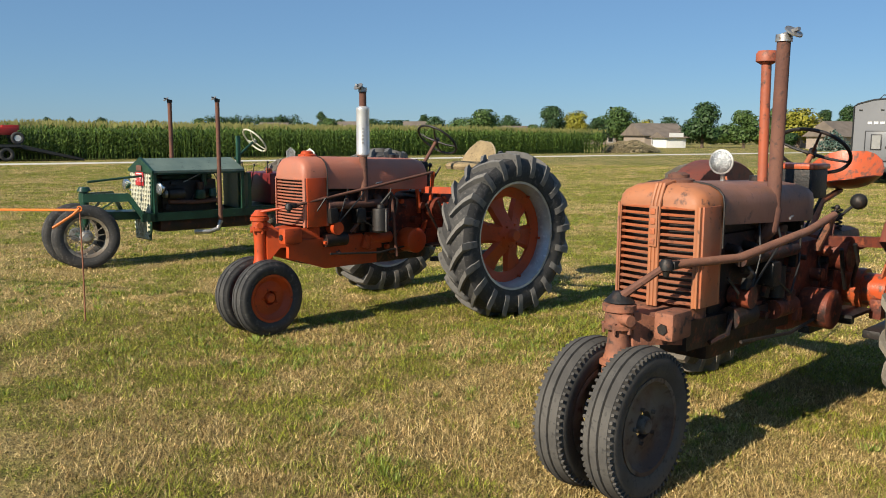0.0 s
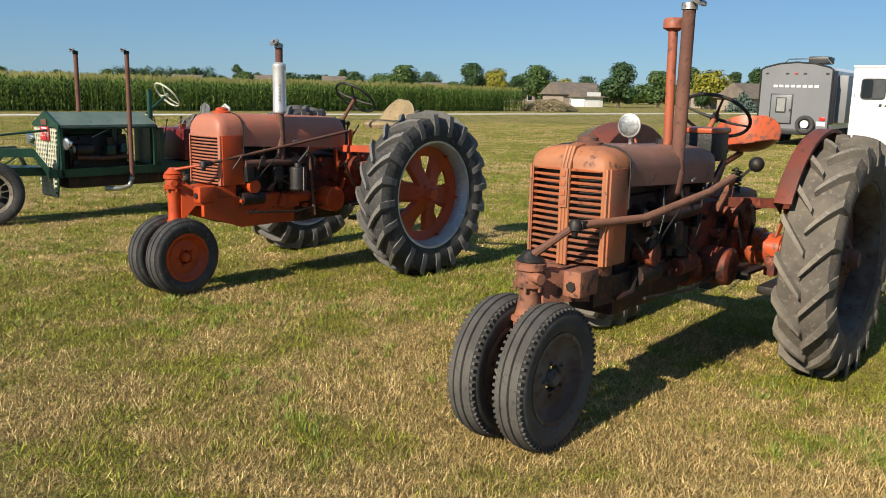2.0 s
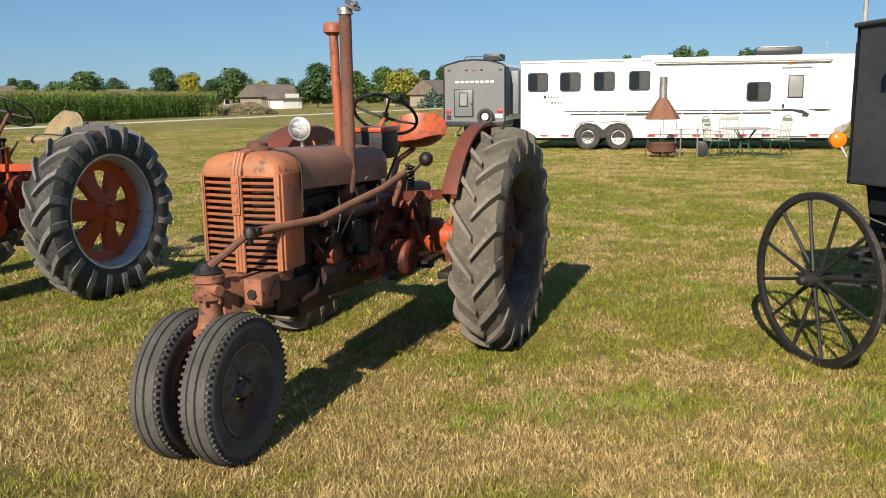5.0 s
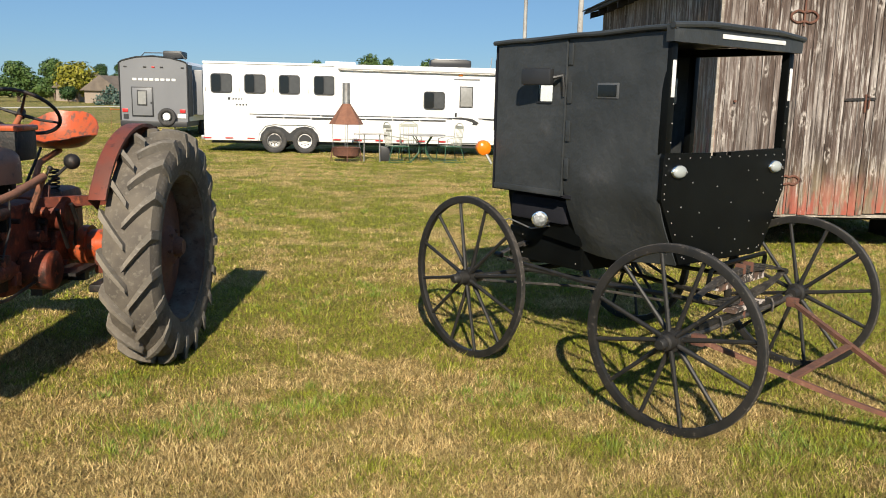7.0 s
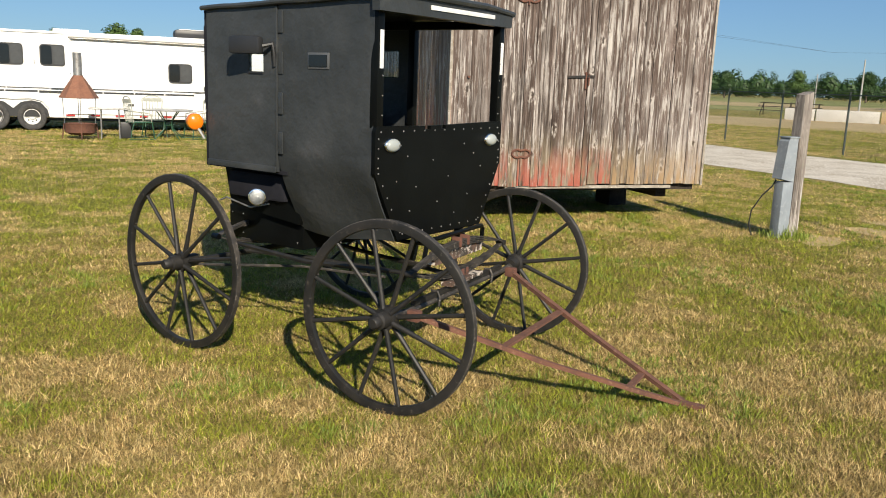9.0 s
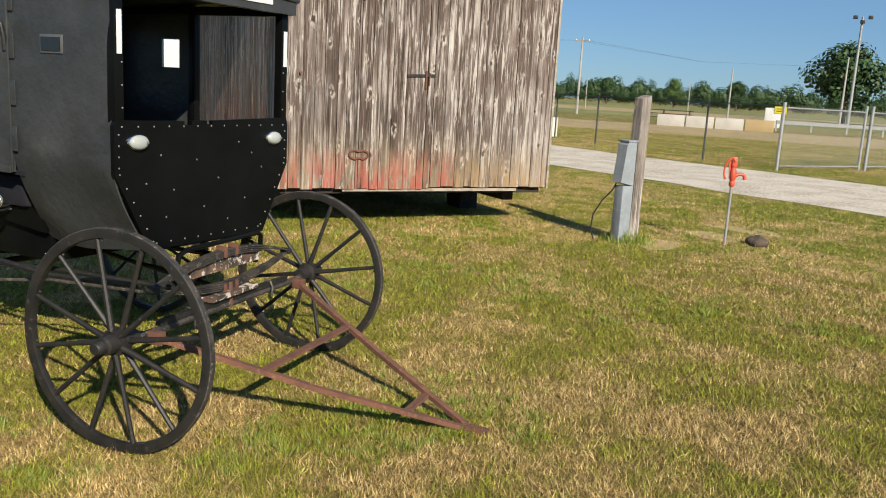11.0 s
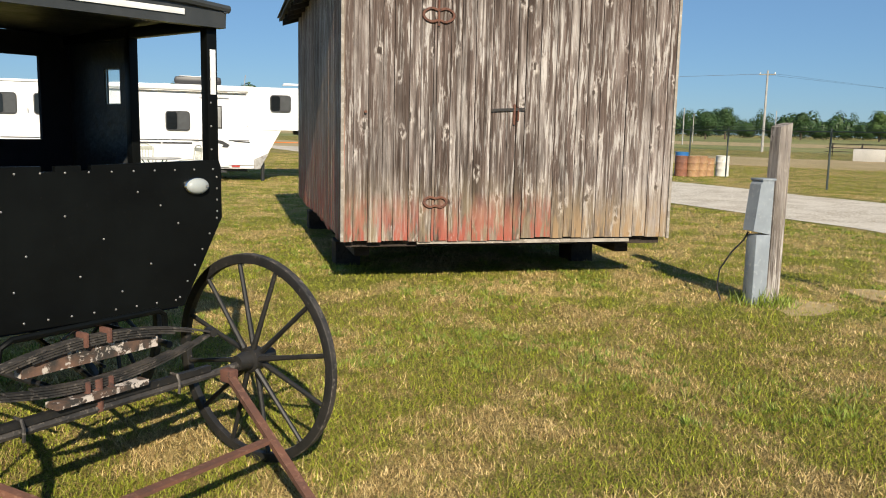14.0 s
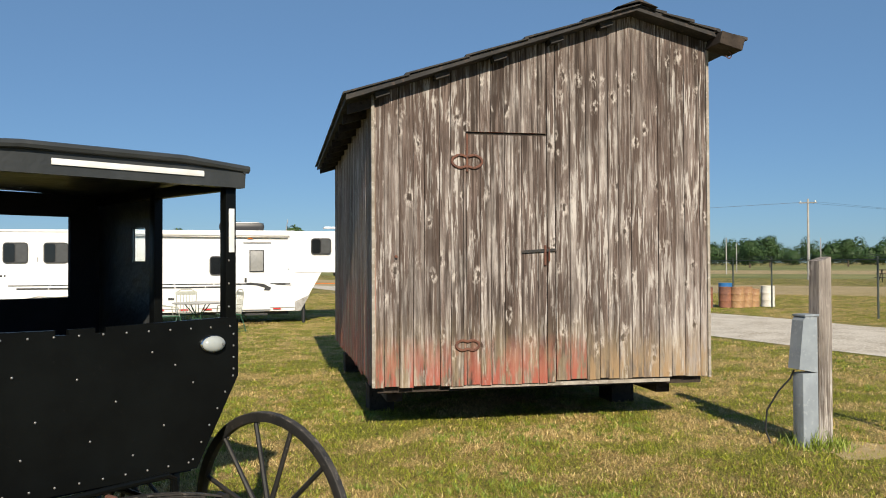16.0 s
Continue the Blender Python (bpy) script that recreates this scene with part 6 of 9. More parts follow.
curtain(-1, 0.60, 1.315, 2.04, "black oilcloth side curtain with folds")
for i in range(4):
    part("hem_tab", box(B(), (0.645, YC - HB - 0.012, 1.28 + i * 0.22), (0.035, 0.006, 0.12), bevel=0.003), BLACK_CLOTH, bug)
sw2 = part("side_window", box(B(), (0.933, YC - HB - 0.008, 1.735), (0.155, 0.012, 0.085), bevel=0.004), FRAME_GREY, bug, "small framed side window")
part("pane", box(B(), (0.933, YC - HB - 0.015, 1.735), (0.132, 0.006, 0.062)), WINDOW, sw2, smooth=0)
# low left side and sill boards
part("left_sill", prism(B(), [(0.66, 0.80), (1.30, 0.80), (1.30, 1.40), (0.66, 1.20)], "y", YC + HB - 0.18, YC + HB - 0.155), BLACK_PAINT, bug)
# roof: bowed oilcloth pulled tight over the sides, a rolled edge and a visor in front
rows = []
for i in range(9):
    f = i / 8
    x = -0.010 + 1.390 * f
    rows.append([Vector((x, YC + 0.612 * (j / 6 - 1), 2.035 + 0.022 * (1 - (j / 6 - 1) ** 2) + 0.040 * f)) for j in range(13)])
sheet("roof", rows, BLACK_CLOTH, "black oilcloth roof, slightly bowed", 0.022)
for s in (1, -1):
    part("roof_edge", tube(B(), [(-0.010 + 1.390 * i / 8, YC + s * 0.610, 2.022 + 0.040 * i / 8 + 0.003 * math.sin(i * 2.1)) for i in range(9)], 0.014, 8), BLACK_CLOTH, bug)
hd = part("header", prism(B(), [(-0.60, 1.985), (0.63, 1.985), (0.635, 2.068), (0.3, 2.088), (-0.27, 2.088), (-0.605, 2.068)], "x", 1.325, 1.375), BLACK_CLOTH, bug, "black front header")
part("reflector_strip", box(B(), (1.379, YC + 0.10, 2.033), (0.006, 0.62, 0.024), bevel=0.002), REFLECT, hd, "long white reflector strip")
part("roof_roll", tube(B(), [(1.37, -0.612, 2.066), (1.385, -0.3, 2.086), (1.385, 0.34, 2.086), (1.37, 0.65, 2.066)], 0.017, 8), BLACK_CLOTH, bug, "rolled storm curtain")
for s in (1, -1):
    post = part("front_post", box(B(), (1.315, YC + s * (HB - 0.022), 1.70), (0.05, 0.05, 0.60), bevel=0.004), BLACK_PAINT, bug)
    part("post_reflector", box(B(), (1.344, YC + s * (HB - 0.022), 1.80), (0.006, 0.026, 0.19), bevel=0.002), REFLECT, post, "white reflector strip")
part("mid_post", box(B(), (0.655, YC + HB - 0.02, 1.58), (0.05, 0.045, 0.86), bevel=0.004), BLACK_PAINT, bug)
part("roof_rail", box(B(), (0.66, YC + HB - 0.02, 2.0), (1.36, 0.04, 0.05), bevel=0.004), BLACK_PAINT, bug)
# front panel: full width at the sill, cut in towards the foot
outline = [(YC - HB, 1.415), (YC - 0.18, 1.41), (YC - 0.18, 1.39), (YC - 0.13, 1.39), (YC - 0.13, 1.41), (YC - 0.03, 1.412), (YC - 0.03, 1.392), (YC + 0.01, 1.392), (YC + 0.01, 1.412), (YC + HB, 1.425), (YC + HB + 0.012, 1.39), (YC + HB + 0.012, 1.17), (YC + 0.40, 0.80), (YC - 0.40, 0.80), (YC - HB - 0.012, 1.17), (YC - HB - 0.012, 1.39)]
fp = part("front_panel", prism(B(), outline, "x", 1.318, 1.342), BLACK_PAINT, bug, "glossy black front panel dotted with rivets", smooth=0)
riv = ball(B(), (0, 0, 0), 0.0047, (0.7, 1, 1), 8)
rr = random.Random(4)
first = part("rivet", riv, STEEL, fp, "small bright rivet")
spots = []
for i in range(13):
    spots.append((YC - HB + 0.03 + i * (2 * HB - 0.06) / 12, 1.385))
for i in range(9):
    spots.append((YC - 0.36 + i * 0.09, 0.83))
for s in (1, -1):
    for i in range(6):
        f = i / 5
        spots.append((YC + s * (HB - 0.015 - 0.19 * f), 1.17 - 0.33 * f))
    for i in range(4):
        spots.append((YC + s * (HB - 0.012), 1.2 + i * 0.05))
for y, z in ((-0.33, 1.25), (-0.1, 1.22), (0.2, 1.3), (0.38, 1.16), (-0.25, 1.08), (0.05, 1.12), (0.25, 1.0), (-0.05, 0.98), (-0.3, 0.95), (0.12, 0.9), (0.3, 1.24), (-0.42, 1.12)):
    spots.append((YC + y, z))
for s in (1, -1):
    for i in range(5):
        spots.append((YC + s * (HB - 0.035), 1.47 + 0.1 * i))
for i, (y, z) in enumerate(spots):
    ob = first if i == 0 else new("rivet", first.data)
    ob.parent = fp
    ob.matrix_basis = pose(1.3435, y, z)
for y in (-0.47, 0.47):
    lamp = part("marker_lamp", ball(B(), (1.345, YC + y, 1.315), 0.060, (0.42, 1.0, 0.66), 20), CHROME, bug, "clear rounded marker lamp")
    part("lens", ball(B(), (1.356, YC + y, 1.315), 0.054, (0.46, 1.0, 0.64), 20), CLEAR_LENS, lamp, "clear fluted lens")
    part("screw", cyl(B(), (1.378, YC + y + 0.03, 1.315), (1.383, YC + y + 0.03, 1.315), 0.006, n=6), STEEL, lamp)
# inside, floor, back and lower box
part("floor", box(B(), (0.66, YC, 0.80), (1.30, 0.78, 0.03)), INSIDE, bug, smooth=0)
part("back_wall", box(B(), (-0.02, YC, 1.29), (0.03, 2 * HB - 0.03, 0.38)), INSIDE, bug, "dark lined back wall", smooth=0)
part("back_header", box(B(), (-0.02, YC, 1.97), (0.03, 2 * HB - 0.03, 0.12)), INSIDE, bug, smooth=0)
for s in (1, -1):
    part("back_post", box(B(), (-0.02, YC + s * (HB - 0.09), 1.7), (0.03, 0.16, 0.45)), INSIDE, bug, smooth=0)
    part("lower_side", prism(B(), [(0.0, 0.86), (0.66, 0.80), (0.66, 1.12), (-0.02, 1.12)] if s > 0 else [(0.06, 0.86), (0.66, 0.80), (0.66, 1.12), (0.0, 1.12)], "y", YC + s * 0.45 - 0.012, YC + s * 0.45 + 0.012), BLACK_PAINT, bug, smooth=0)
part("seat", box(B(), (0.32, YC, 1.0), (0.5, 1.0, 0.16), bevel=0.03), INSIDE, bug, "dark upholstered bench")
part("floor_pan", box(B(), (0.32, YC, 1.11), (0.70, 2 * HB - 0.03, 0.02)), INSIDE, bug, smooth=0)
lb = part("under_box", box(B(), (0.32, YC, 0.745), (0.66, 0.84, 0.21), bevel=0.01), BLACK_PAINT, bug, "black under-body box")
for x in (0.02, 0.12, 0.6):
    for z in (0.68, 0.8):
        ob = new("rivet", first.data)
        ob.parent = lb
        ob.matrix_basis = pose(x, YC - 0.421, z, 0, 0, -90)
head_lamp(bug, (0.45, YC - 0.60, 0.955), 0.048, (0.75, -0.66, 0), CHROME, (0.42, YC - 0.46, 0.92), "small round chrome side lamp")
am = part("amber_lamp", lathe(B(), [(0.0, 0.03), (0.03, 0.028), (0.047, 0.016), (0.05, 0.0), (0.05, -0.02), (0.03, -0.035), (0.0, -0.035)], (0, 0, 0), "x", 20, closed=False), AMBER, bug, "round amber lamp")
am.matrix_basis = pose(-0.07, YC - HB - 0.04, 1.36, 0, 0, -25)
part("amber_bracket", tube(B(), [(-0.05, YC - HB - 0.03, 1.32), (-0.02, YC - HB - 0.01, 1.26)], 0.009, 6), STEEL, bug)
part("mirror", box(B(), (0.475, YC - HB - 0.11, 1.81), (0.21, 0.05, 0.098), Matrix.Rotation(radians(12), 3, "Z"), bevel=0.02), DARK_TRIM, bug, "black rectangular side mirror")
part("mirror_arm", tube(B(), [(0.55, YC - HB - 0.09, 1.80), (0.60, YC - HB - 0.03, 1.82), (0.605, YC - HB - 0.02, 1.76), (0.60, YC - HB - 0.012, 1.70)], 0.014, 8), DARK_TRIM, bug)
part("dash_line", tube(B(), [(0.0, YC - 0.5, 0.88), (0.1, YC - 0.53, 0.91), (0.3, YC - 0.52, 0.87), (0.42, YC - 0.48, 0.90)], 0.005, 6), STEEL, bug)
# the body sits a little back and to one side on its springs
for ob in bug.children:
    if ob not in running_gear:
        ob.matrix_basis = Matrix.Translation((-0.141, 0.093, -0.058)) @ Matrix.Scale(1.035, 4) @ ob.matrix_basis

# ---- shed ----
SHED_M = pose(9.23, 4.11, 0, 0, 0, -43.0)
SW_, SD_, Z0 = 3.48, 5.4, 0.47
LEFT_Z, RIDGE_X, RIDGE_Z, RIGHT_Z = 3.27, 2.62, 4.17, 3.945
shed = base("shed", SHED_M, "weathered board shed raised on timber skids, red paint at its foot", "shed")


def roof_z(x):
    return LEFT_Z + (RIDGE_Z - LEFT_Z) * x / RIDGE_X if x < RIDGE_X else RIDGE_Z + (RIGHT_Z - RIDGE_Z) * (x - RIDGE_X) / (SW_ - RIDGE_X)


r = random.Random(21)
wall_f = part("wall_front", prism(B(), [(0.03, Z0 + 0.05), (SW_ - 0.03, Z0 + 0.05), (SW_ - 0.03, RIGHT_Z - 0.03), (RIDGE_X, RIDGE_Z - 0.03), (0.03, LEFT_Z - 0.03)], "y", 0.03, 0.06), DARK_WOOD, shed, "front wall of upright weathered boards", smooth=0)
door = part("door", box(B(), (1.325, 0.028, 1.70), (0.82, 0.012, 2.36)), DARK_WOOD, shed, "closed board door in the front wall", smooth=0)


def board(parent, x0, x1, zb, zt0, zt1, y, thick, mat, rot=0.0):
    """One upright board with its own foot as origin; its edges are slightly uneven."""
    w = x1 - x0
    bm = B()
    sec = []
    hh = (zt0 + zt1) / 2 - zb
    for i in range(5):
        f = i / 4
        a = x0 - (x0 + x1) / 2 + r.uniform(-0.002, 0.002)
        b = w / 2 + r.uniform(-0.002, 0.002)
        za = (zt0 - zb) * f
        zc = (zt1 - zb) * f
        yy = r.uniform(-0.002, 0.002)
        sec.append([Vector((a, yy, za)), Vector((a + 0.0015, yy - thick, za)), Vector((b - 0.0015, yy - thick, zc)), Vector((b, yy, zc))])
    loft(bm, sec)
    ob = part("board", bm, mat, parent, smooth=30)
    return ob


x = 0.0
door_l, door_r, door_top = 0.915, 1.735, 2.915
while x < SW_ - 0.03:
    w = r.choice([0.095, 0.11, 0.125, 0.14, 0.15, 0.17])
    x1 = min(SW_, x + w)
    for lim in (door_l, door_r):
        if x < lim - 0.01 < x1 - 0.02:
            x1 = lim
    if SW_ - x1 < 0.08:
        x1 = SW_
    zb = Z0 + r.uniform(-0.012, 0.006) + (0.02 if x > door_r else 0.0)
    g = 0.0035
    inside = door_l - 0.005 <= x and x1 <= door_r + 0.005
    if inside:
        ob = board(door, x + g / 2, x1 - g / 2, zb, door_top, door_top, 0, 0.024, BARN)
        ob.matrix_basis = pose((x + x1) / 2, 0.022, zb)
        ob = board(wall_f, x + g / 2, x1 - g / 2, door_top + 0.03, roof_z(x), roof_z(x1), 0, 0.024, BARN_TOP)
        ob.matrix_basis = pose((x + x1) / 2, 0.028, door_top + 0.03)
    else:
        seam = 0.010 if abs(x - door_r) < 0.002 else 0.0
        ob = board(wall_f, x + g / 2 + seam, x1 - g / 2, zb, roof_z(x), roof_z(x1), 0, 0.026, BARN if x < 2.0 else BARN_TAN)
        ob.matrix_basis = pose((x + x1) / 2, 0.028 + r.uniform(-0.004, 0.004), zb)
    x = x1
wall_l = part("wall_left", box(B(), (0.05, SD_ / 2, (Z0 + LEFT_Z) / 2), (0.03, SD_ - 0.1, LEFT_Z - Z0 - 0.06)), DARK_WOOD, shed, "side wall of reddish weathered boards", smooth=0)
y = 0.0
while y < SD_ - 0.03:
    w = r.choice([0.13, 0.15, 0.17, 0.2])
    y1 = min(SD_, y + w)
    zb = Z0 + r.uniform(-0.03, 0.03)
    ob = board(wall_l, 0, y1 - y - 0.005, zb, LEFT_Z, LEFT_Z, 0, 0.026, BARN_SIDE)
    ob.matrix_basis = pose(0.028, (y + y1) / 2, zb, 0, 0, -90)
    y = y1
part("wall_right", box(B(), (SW_ - 0.03, SD_ / 2, (Z0 + RIGHT_Z) / 2), (0.03, SD_ - 0.1, RIGHT_Z - Z0)), OLD_WOOD, shed, smooth=0)
part("wall_back", prism(B(), [(0, Z0), (SW_, Z0), (SW_, RIGHT_Z), (RIDGE_X, RIDGE_Z), (0, LEFT_Z)], "y", SD_ - 0.05, SD_), OLD_WOOD, shed, smooth=0)
for sx, zt in ((0.0, LEFT_Z), (SW_, RIGHT_Z)):
    part("corner_board", box(B(), (sx, -0.004, (Z0 + zt) / 2), (0.03, 0.03, zt - Z0), bevel=0.003), OLD_WOOD, shed, smooth=0)
# roof: boards, rafters and a ragged edge
OV, OL, OR = 0.20, 0.27, 0.30
sl, sr = (RIDGE_Z - LEFT_Z) / RIDGE_X, (RIGHT_Z - RIDGE_Z) / (SW_ - RIDGE_X)
zl, zr = LEFT_Z - sl * OL, RIGHT_Z + sr * OR
T = 0.05
rl = part("roof", prism(B(), [(-OL, zl), (RIDGE_X, RIDGE_Z), (SW_ + OR, zr), (SW_ + OR, zr + T), (RIDGE_X, RIDGE_Z + T), (-OL, zl + T)], "y", -OV, SD_ + 0.3), ROOF, shed, "dark sagging board roof", smooth=0)
for i in range(5):
    f0, f1 = i / 5, (i + 1) / 5
    xa, xb = -OL - 0.03 + (RIDGE_X + OL + 0.03) * f0, -OL - 0.03 + (RIDGE_X + OL + 0.03) * f1 + 0.04
    za, zb2 = zl + T + (RIDGE_Z - zl) * f0, zl + T + (RIDGE_Z - zl) * f1
    part("roof_sheet", prism(B(), [(xa, za), (xb, zb2), (xb, zb2 + 0.012), (xa, za + 0.018)], "y", -OV - 0.03 + r.uniform(-0.01, 0.01), SD_ + 0.32), ROOF, rl, smooth=0)
for i in range(4):
    f0, f1 = i / 4, (i + 1) / 4
    xa, xb = SW_ + OR + 0.03 - (SW_ + OR - RIDGE_X) * f0, SW_ + OR + 0.03 - (SW_ + OR - RIDGE_X) * f1 - 0.05
    za, zb2 = zr + T + (RIDGE_Z - zr) * f0, zr + T + (RIDGE_Z - zr) * f1
    part("roof_sheet", prism(B(), [(xb, zb2), (xa, za), (xa, za + 0.03), (xb, zb2 + 0.012)], "y", -OV - 0.03 + r.uniform(-0.02, 0.02), SD_ + 0.32), ROOF, rl, smooth=0)
part("ridge_cap", prism(B(), [(RIDGE_X - 0.24, RIDGE_Z + T - 0.05), (RIDGE_X, RIDGE_Z + T + 0.045), (RIDGE_X + 0.2, RIDGE_Z + T - 0.03), (RIDGE_X, RIDGE_Z + T + 0.02)], "y", -OV - 0.07, SD_ + 0.3), ROOF, shed, "bent dark ridge sheet", smooth=0)
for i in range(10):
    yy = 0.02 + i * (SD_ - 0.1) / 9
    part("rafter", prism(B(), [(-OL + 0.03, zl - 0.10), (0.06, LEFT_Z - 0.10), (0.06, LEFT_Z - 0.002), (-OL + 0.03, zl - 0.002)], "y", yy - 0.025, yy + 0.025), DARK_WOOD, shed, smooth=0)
for f in (0.12, 0.32, 0.52, 0.72, 0.9):
    xx = -OL + (RIDGE_X + OL) * f
    zz = zl + (RIDGE_Z - zl) * f
    part("lookout", box(B(), (xx, -OV / 2 + 0.04, zz - 0.03), (0.14, OV - 0.08, 0.05), Matrix.Rotation(-math.atan(sl), 3, "Y")), ROOF, shed, smooth=0)
part("eave_block", box(B(), (SW_ + 0.12, -0.16, zr + 0.02), (0.26, 0.3, 0.13), Matrix.Rotation(-math.atan(sr), 3, "Y"), bevel=0.006), DARK_WOOD, shed, smooth=0)
part("hook", tube(B(), [Vector((SW_ + 0.14, -0.2, zr - 0.07)) + Vector((0.03 * math.cos(a), 0, 0.035 * math.sin(a) - 0.03)) for a in [1.5 - i * 0.55 for i in range(9)]], 0.006, 6), RUST, shed)
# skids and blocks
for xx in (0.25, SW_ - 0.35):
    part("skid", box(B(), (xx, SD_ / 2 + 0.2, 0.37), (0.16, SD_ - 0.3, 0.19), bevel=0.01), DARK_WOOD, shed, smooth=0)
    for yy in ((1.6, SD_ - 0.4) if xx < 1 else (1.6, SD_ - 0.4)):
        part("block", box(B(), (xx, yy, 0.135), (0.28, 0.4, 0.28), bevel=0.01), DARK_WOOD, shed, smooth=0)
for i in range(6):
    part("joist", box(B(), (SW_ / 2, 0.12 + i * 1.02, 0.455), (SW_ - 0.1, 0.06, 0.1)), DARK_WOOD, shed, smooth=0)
part("sill_strip", box(B(), (1.9, 0.035, Z0 - 0.018), (2.3, 0.03, 0.035)), OLD_WOOD, shed, smooth=0)
part("floor", box(B(), (SW_ / 2, SD_ / 2, Z0 + 0.045), (SW_ - 0.1, SD_ - 0.1, 0.03)), DARK_WOOD, shed, smooth=0)


def strap(cx, cz, sc):
    """An hourglass-shaped iron strap loop."""
    pts = []
    for i in range(40):
        a = 2 * math.pi * i / 40
        w = 0.15 * sc * math.cos(a)
        h = (0.075 - 0.028 * math.exp(-(w / (0.05 * sc)) ** 2)) * sc * math.sin(a)
        pts.append((cx + w, -0.012, cz + h))
    return part("iron_strap", tube(B(), pts, 0.014, 6, closed=True), RUST, shed, "rusty hourglass iron strap")


strap(0.922, 2.647, 1.0)
strap(0.920, 0.855, 0.76)
part("strap_pin", cyl(B(), (0.922, -0.014, 2.55), (0.922, -0.014, 2.92), 0.012, n=8), RUST, shed)
part("hasp_bar", bar(B(), (1.47, -0.012, 1.765), (1.825, -0.012, 1.785), 0.02, 0.028), BLACK_IRON, shed, "rusty hasp bar across the door edge")
part("hasp_pin", cyl(B(), (1.713, -0.014, 1.63), (1.713, -0.014, 1.83), 0.013, n=8), RUST, shed)
part("hasp_pin", cyl(B(), (1.755, -0.014, 1.67), (1.755, -0.014, 1.81), 0.010, n=8), RUST, shed)
part("knob", cyl(B(), (0.22, 0.0, 1.72), (0.22, -0.03, 1.72), 0.015, n=8), RUST, shed)

# ---- home-built green tractor ----
ta = base("tractor", pose(-2.711, 11.519, 0, 0, 0, 222), "home-built dark green tractor with twin exhaust stacks on grass", "tractor", "vintage tractors in a row")


WIRE_STEEL = worn("tarnished_wire_wheel", (0.34, 0.31, 0.25), (0.20, 0.16, 0.12), (0.10, 0.07, 0.05), rough=0.5, metal=0.4, s1=9, s2=30)


def wire_wheel(parent, c, R, rz, side):
    wh = spin(part("wheel", lathe(B(), tyre_profile(R, 0.15, R * 0.64, 0.02, 4, 0.008), n=44), TYRE_B, parent, "black tyre on a wire-spoke wheel"), c, rz)
    rim = R * 0.64
    part("rim", lathe(B(), [(rim + 0.004, 0.055), (rim + 0.004, 0.066), (rim - 0.022, 0.055), (rim - 0.03, 0.0), (rim - 0.022, -0.055), (rim + 0.004, -0.066)], n=40), WIRE_STEEL, wh, "dull steel rim")
    d = side
    part("hub", lathe(B(), [(0.0, d * 0.085), (0.045, d * 0.08), (0.06, d * 0.06), (0.065, d * 0.03), (0.08, d * 0.02), (0.08, -d * 0.05), (0, -d * 0.06)], n=20, closed=False), STEEL, wh)
    for k in range(30):
        a = 2 * math.pi * k / 30
        b = a + (0.35 if k % 2 else -0.35)
        part("wire_spoke", tube(B(), [(0.075 * math.cos(a), d * (0.03 if k % 3 else -0.03), 0.075 * math.sin(a)), ((rim - 0.025) * math.cos(b), d * 0.015, (rim - 0.025) * math.sin(b))], 0.0038, 5), WIRE_STEEL, wh)
    return wh


for s in (1, -1):
    wire_wheel(ta, (2.24, s * 0.18, 0.385), 0.385, -14, s)
    rear_wheel(ta, (-1.2, s * 0.78, 0.62), "old", 0.62, 0.26, rz=0 if s > 0 else 180)
part("front_axle", cyl(B(), (2.24, -0.15, 0.385), (2.24, 0.15, 0.385), 0.028), GREEN, ta)
ped = part("front_pedestal", cyl(B(), (2.18, 0, 0.40), (2.18, 0, 0.92), 0.05, 0.055), GREEN, ta, "dark green steering post")
part("cap", cyl(B(), (2.18, 0, 0.92), (2.18, 0, 0.97), 0.085, 0.06), GREEN, ped)
for s in (1, -1):
    part("front_beam", loft(B(), [[Vector((x, s * y + dy, z + dz)) for dy, dz in ((-0.02, -0.05), (0.02, -0.05), (0.02, 0.05), (-0.02, 0.05))] for x, y, z in ((2.22, 0.06, 0.84), (1.74, 0.26, 0.84), (1.60, 0.33, 0.60), (1.52, 0.34, 0.58))]), GREEN, ta, "bent dark green front frame beam", smooth=0)
    part("frame_rail", bar(B(), (1.62, s * 0.33, 0.585), (-0.8, s * 0.33, 0.585), 0.05, 0.10), GREEN, ta, smooth=0)
    part("brace", bar(B(), (2.12, s * 0.05, 0.62), (1.9, s * 0.2, 0.8), 0.02, 0.02), GREEN, ta, smooth=0)
part("lower_frame", bar(B(), (2.0, 0, 0.62), (1.5, 0, 0.60), 0.34, 0.10), GREEN, ta, smooth=0)
part("under_pan", box(B(), (0.7, 0, 0.46), (1.3, 0.5, 0.16), bevel=0.05), ENGINE, ta)
part("engine", box(B(), (0.9, 0, 0.82), (0.75, 0.32, 0.42), bevel=0.03), BLACK_IRON, ta, "dark exposed engine")
gen = part("generator", lathe(B(), [(0, 0.13), (0.03, 0.13), (0.035, 0.12), (0.062, 0.11), (0.066, 0.10), (0.066, -0.09), (0.058, -0.10), (0.02, -0.12), (0, -0.12)], (1.12, 0.24, 0.86), "x", 18, closed=False), BLACK_IRON, ta, "black generator")
part("pulley", lathe(B(), [(0, 0.02), (0.03, 0.02), (0.055, 0.018), (0.045, 0.0), (0.055, -0.018), (0, -0.018)], (1.27, 0.24, 0.86), "x", 18, closed=False), STEEL, gen)
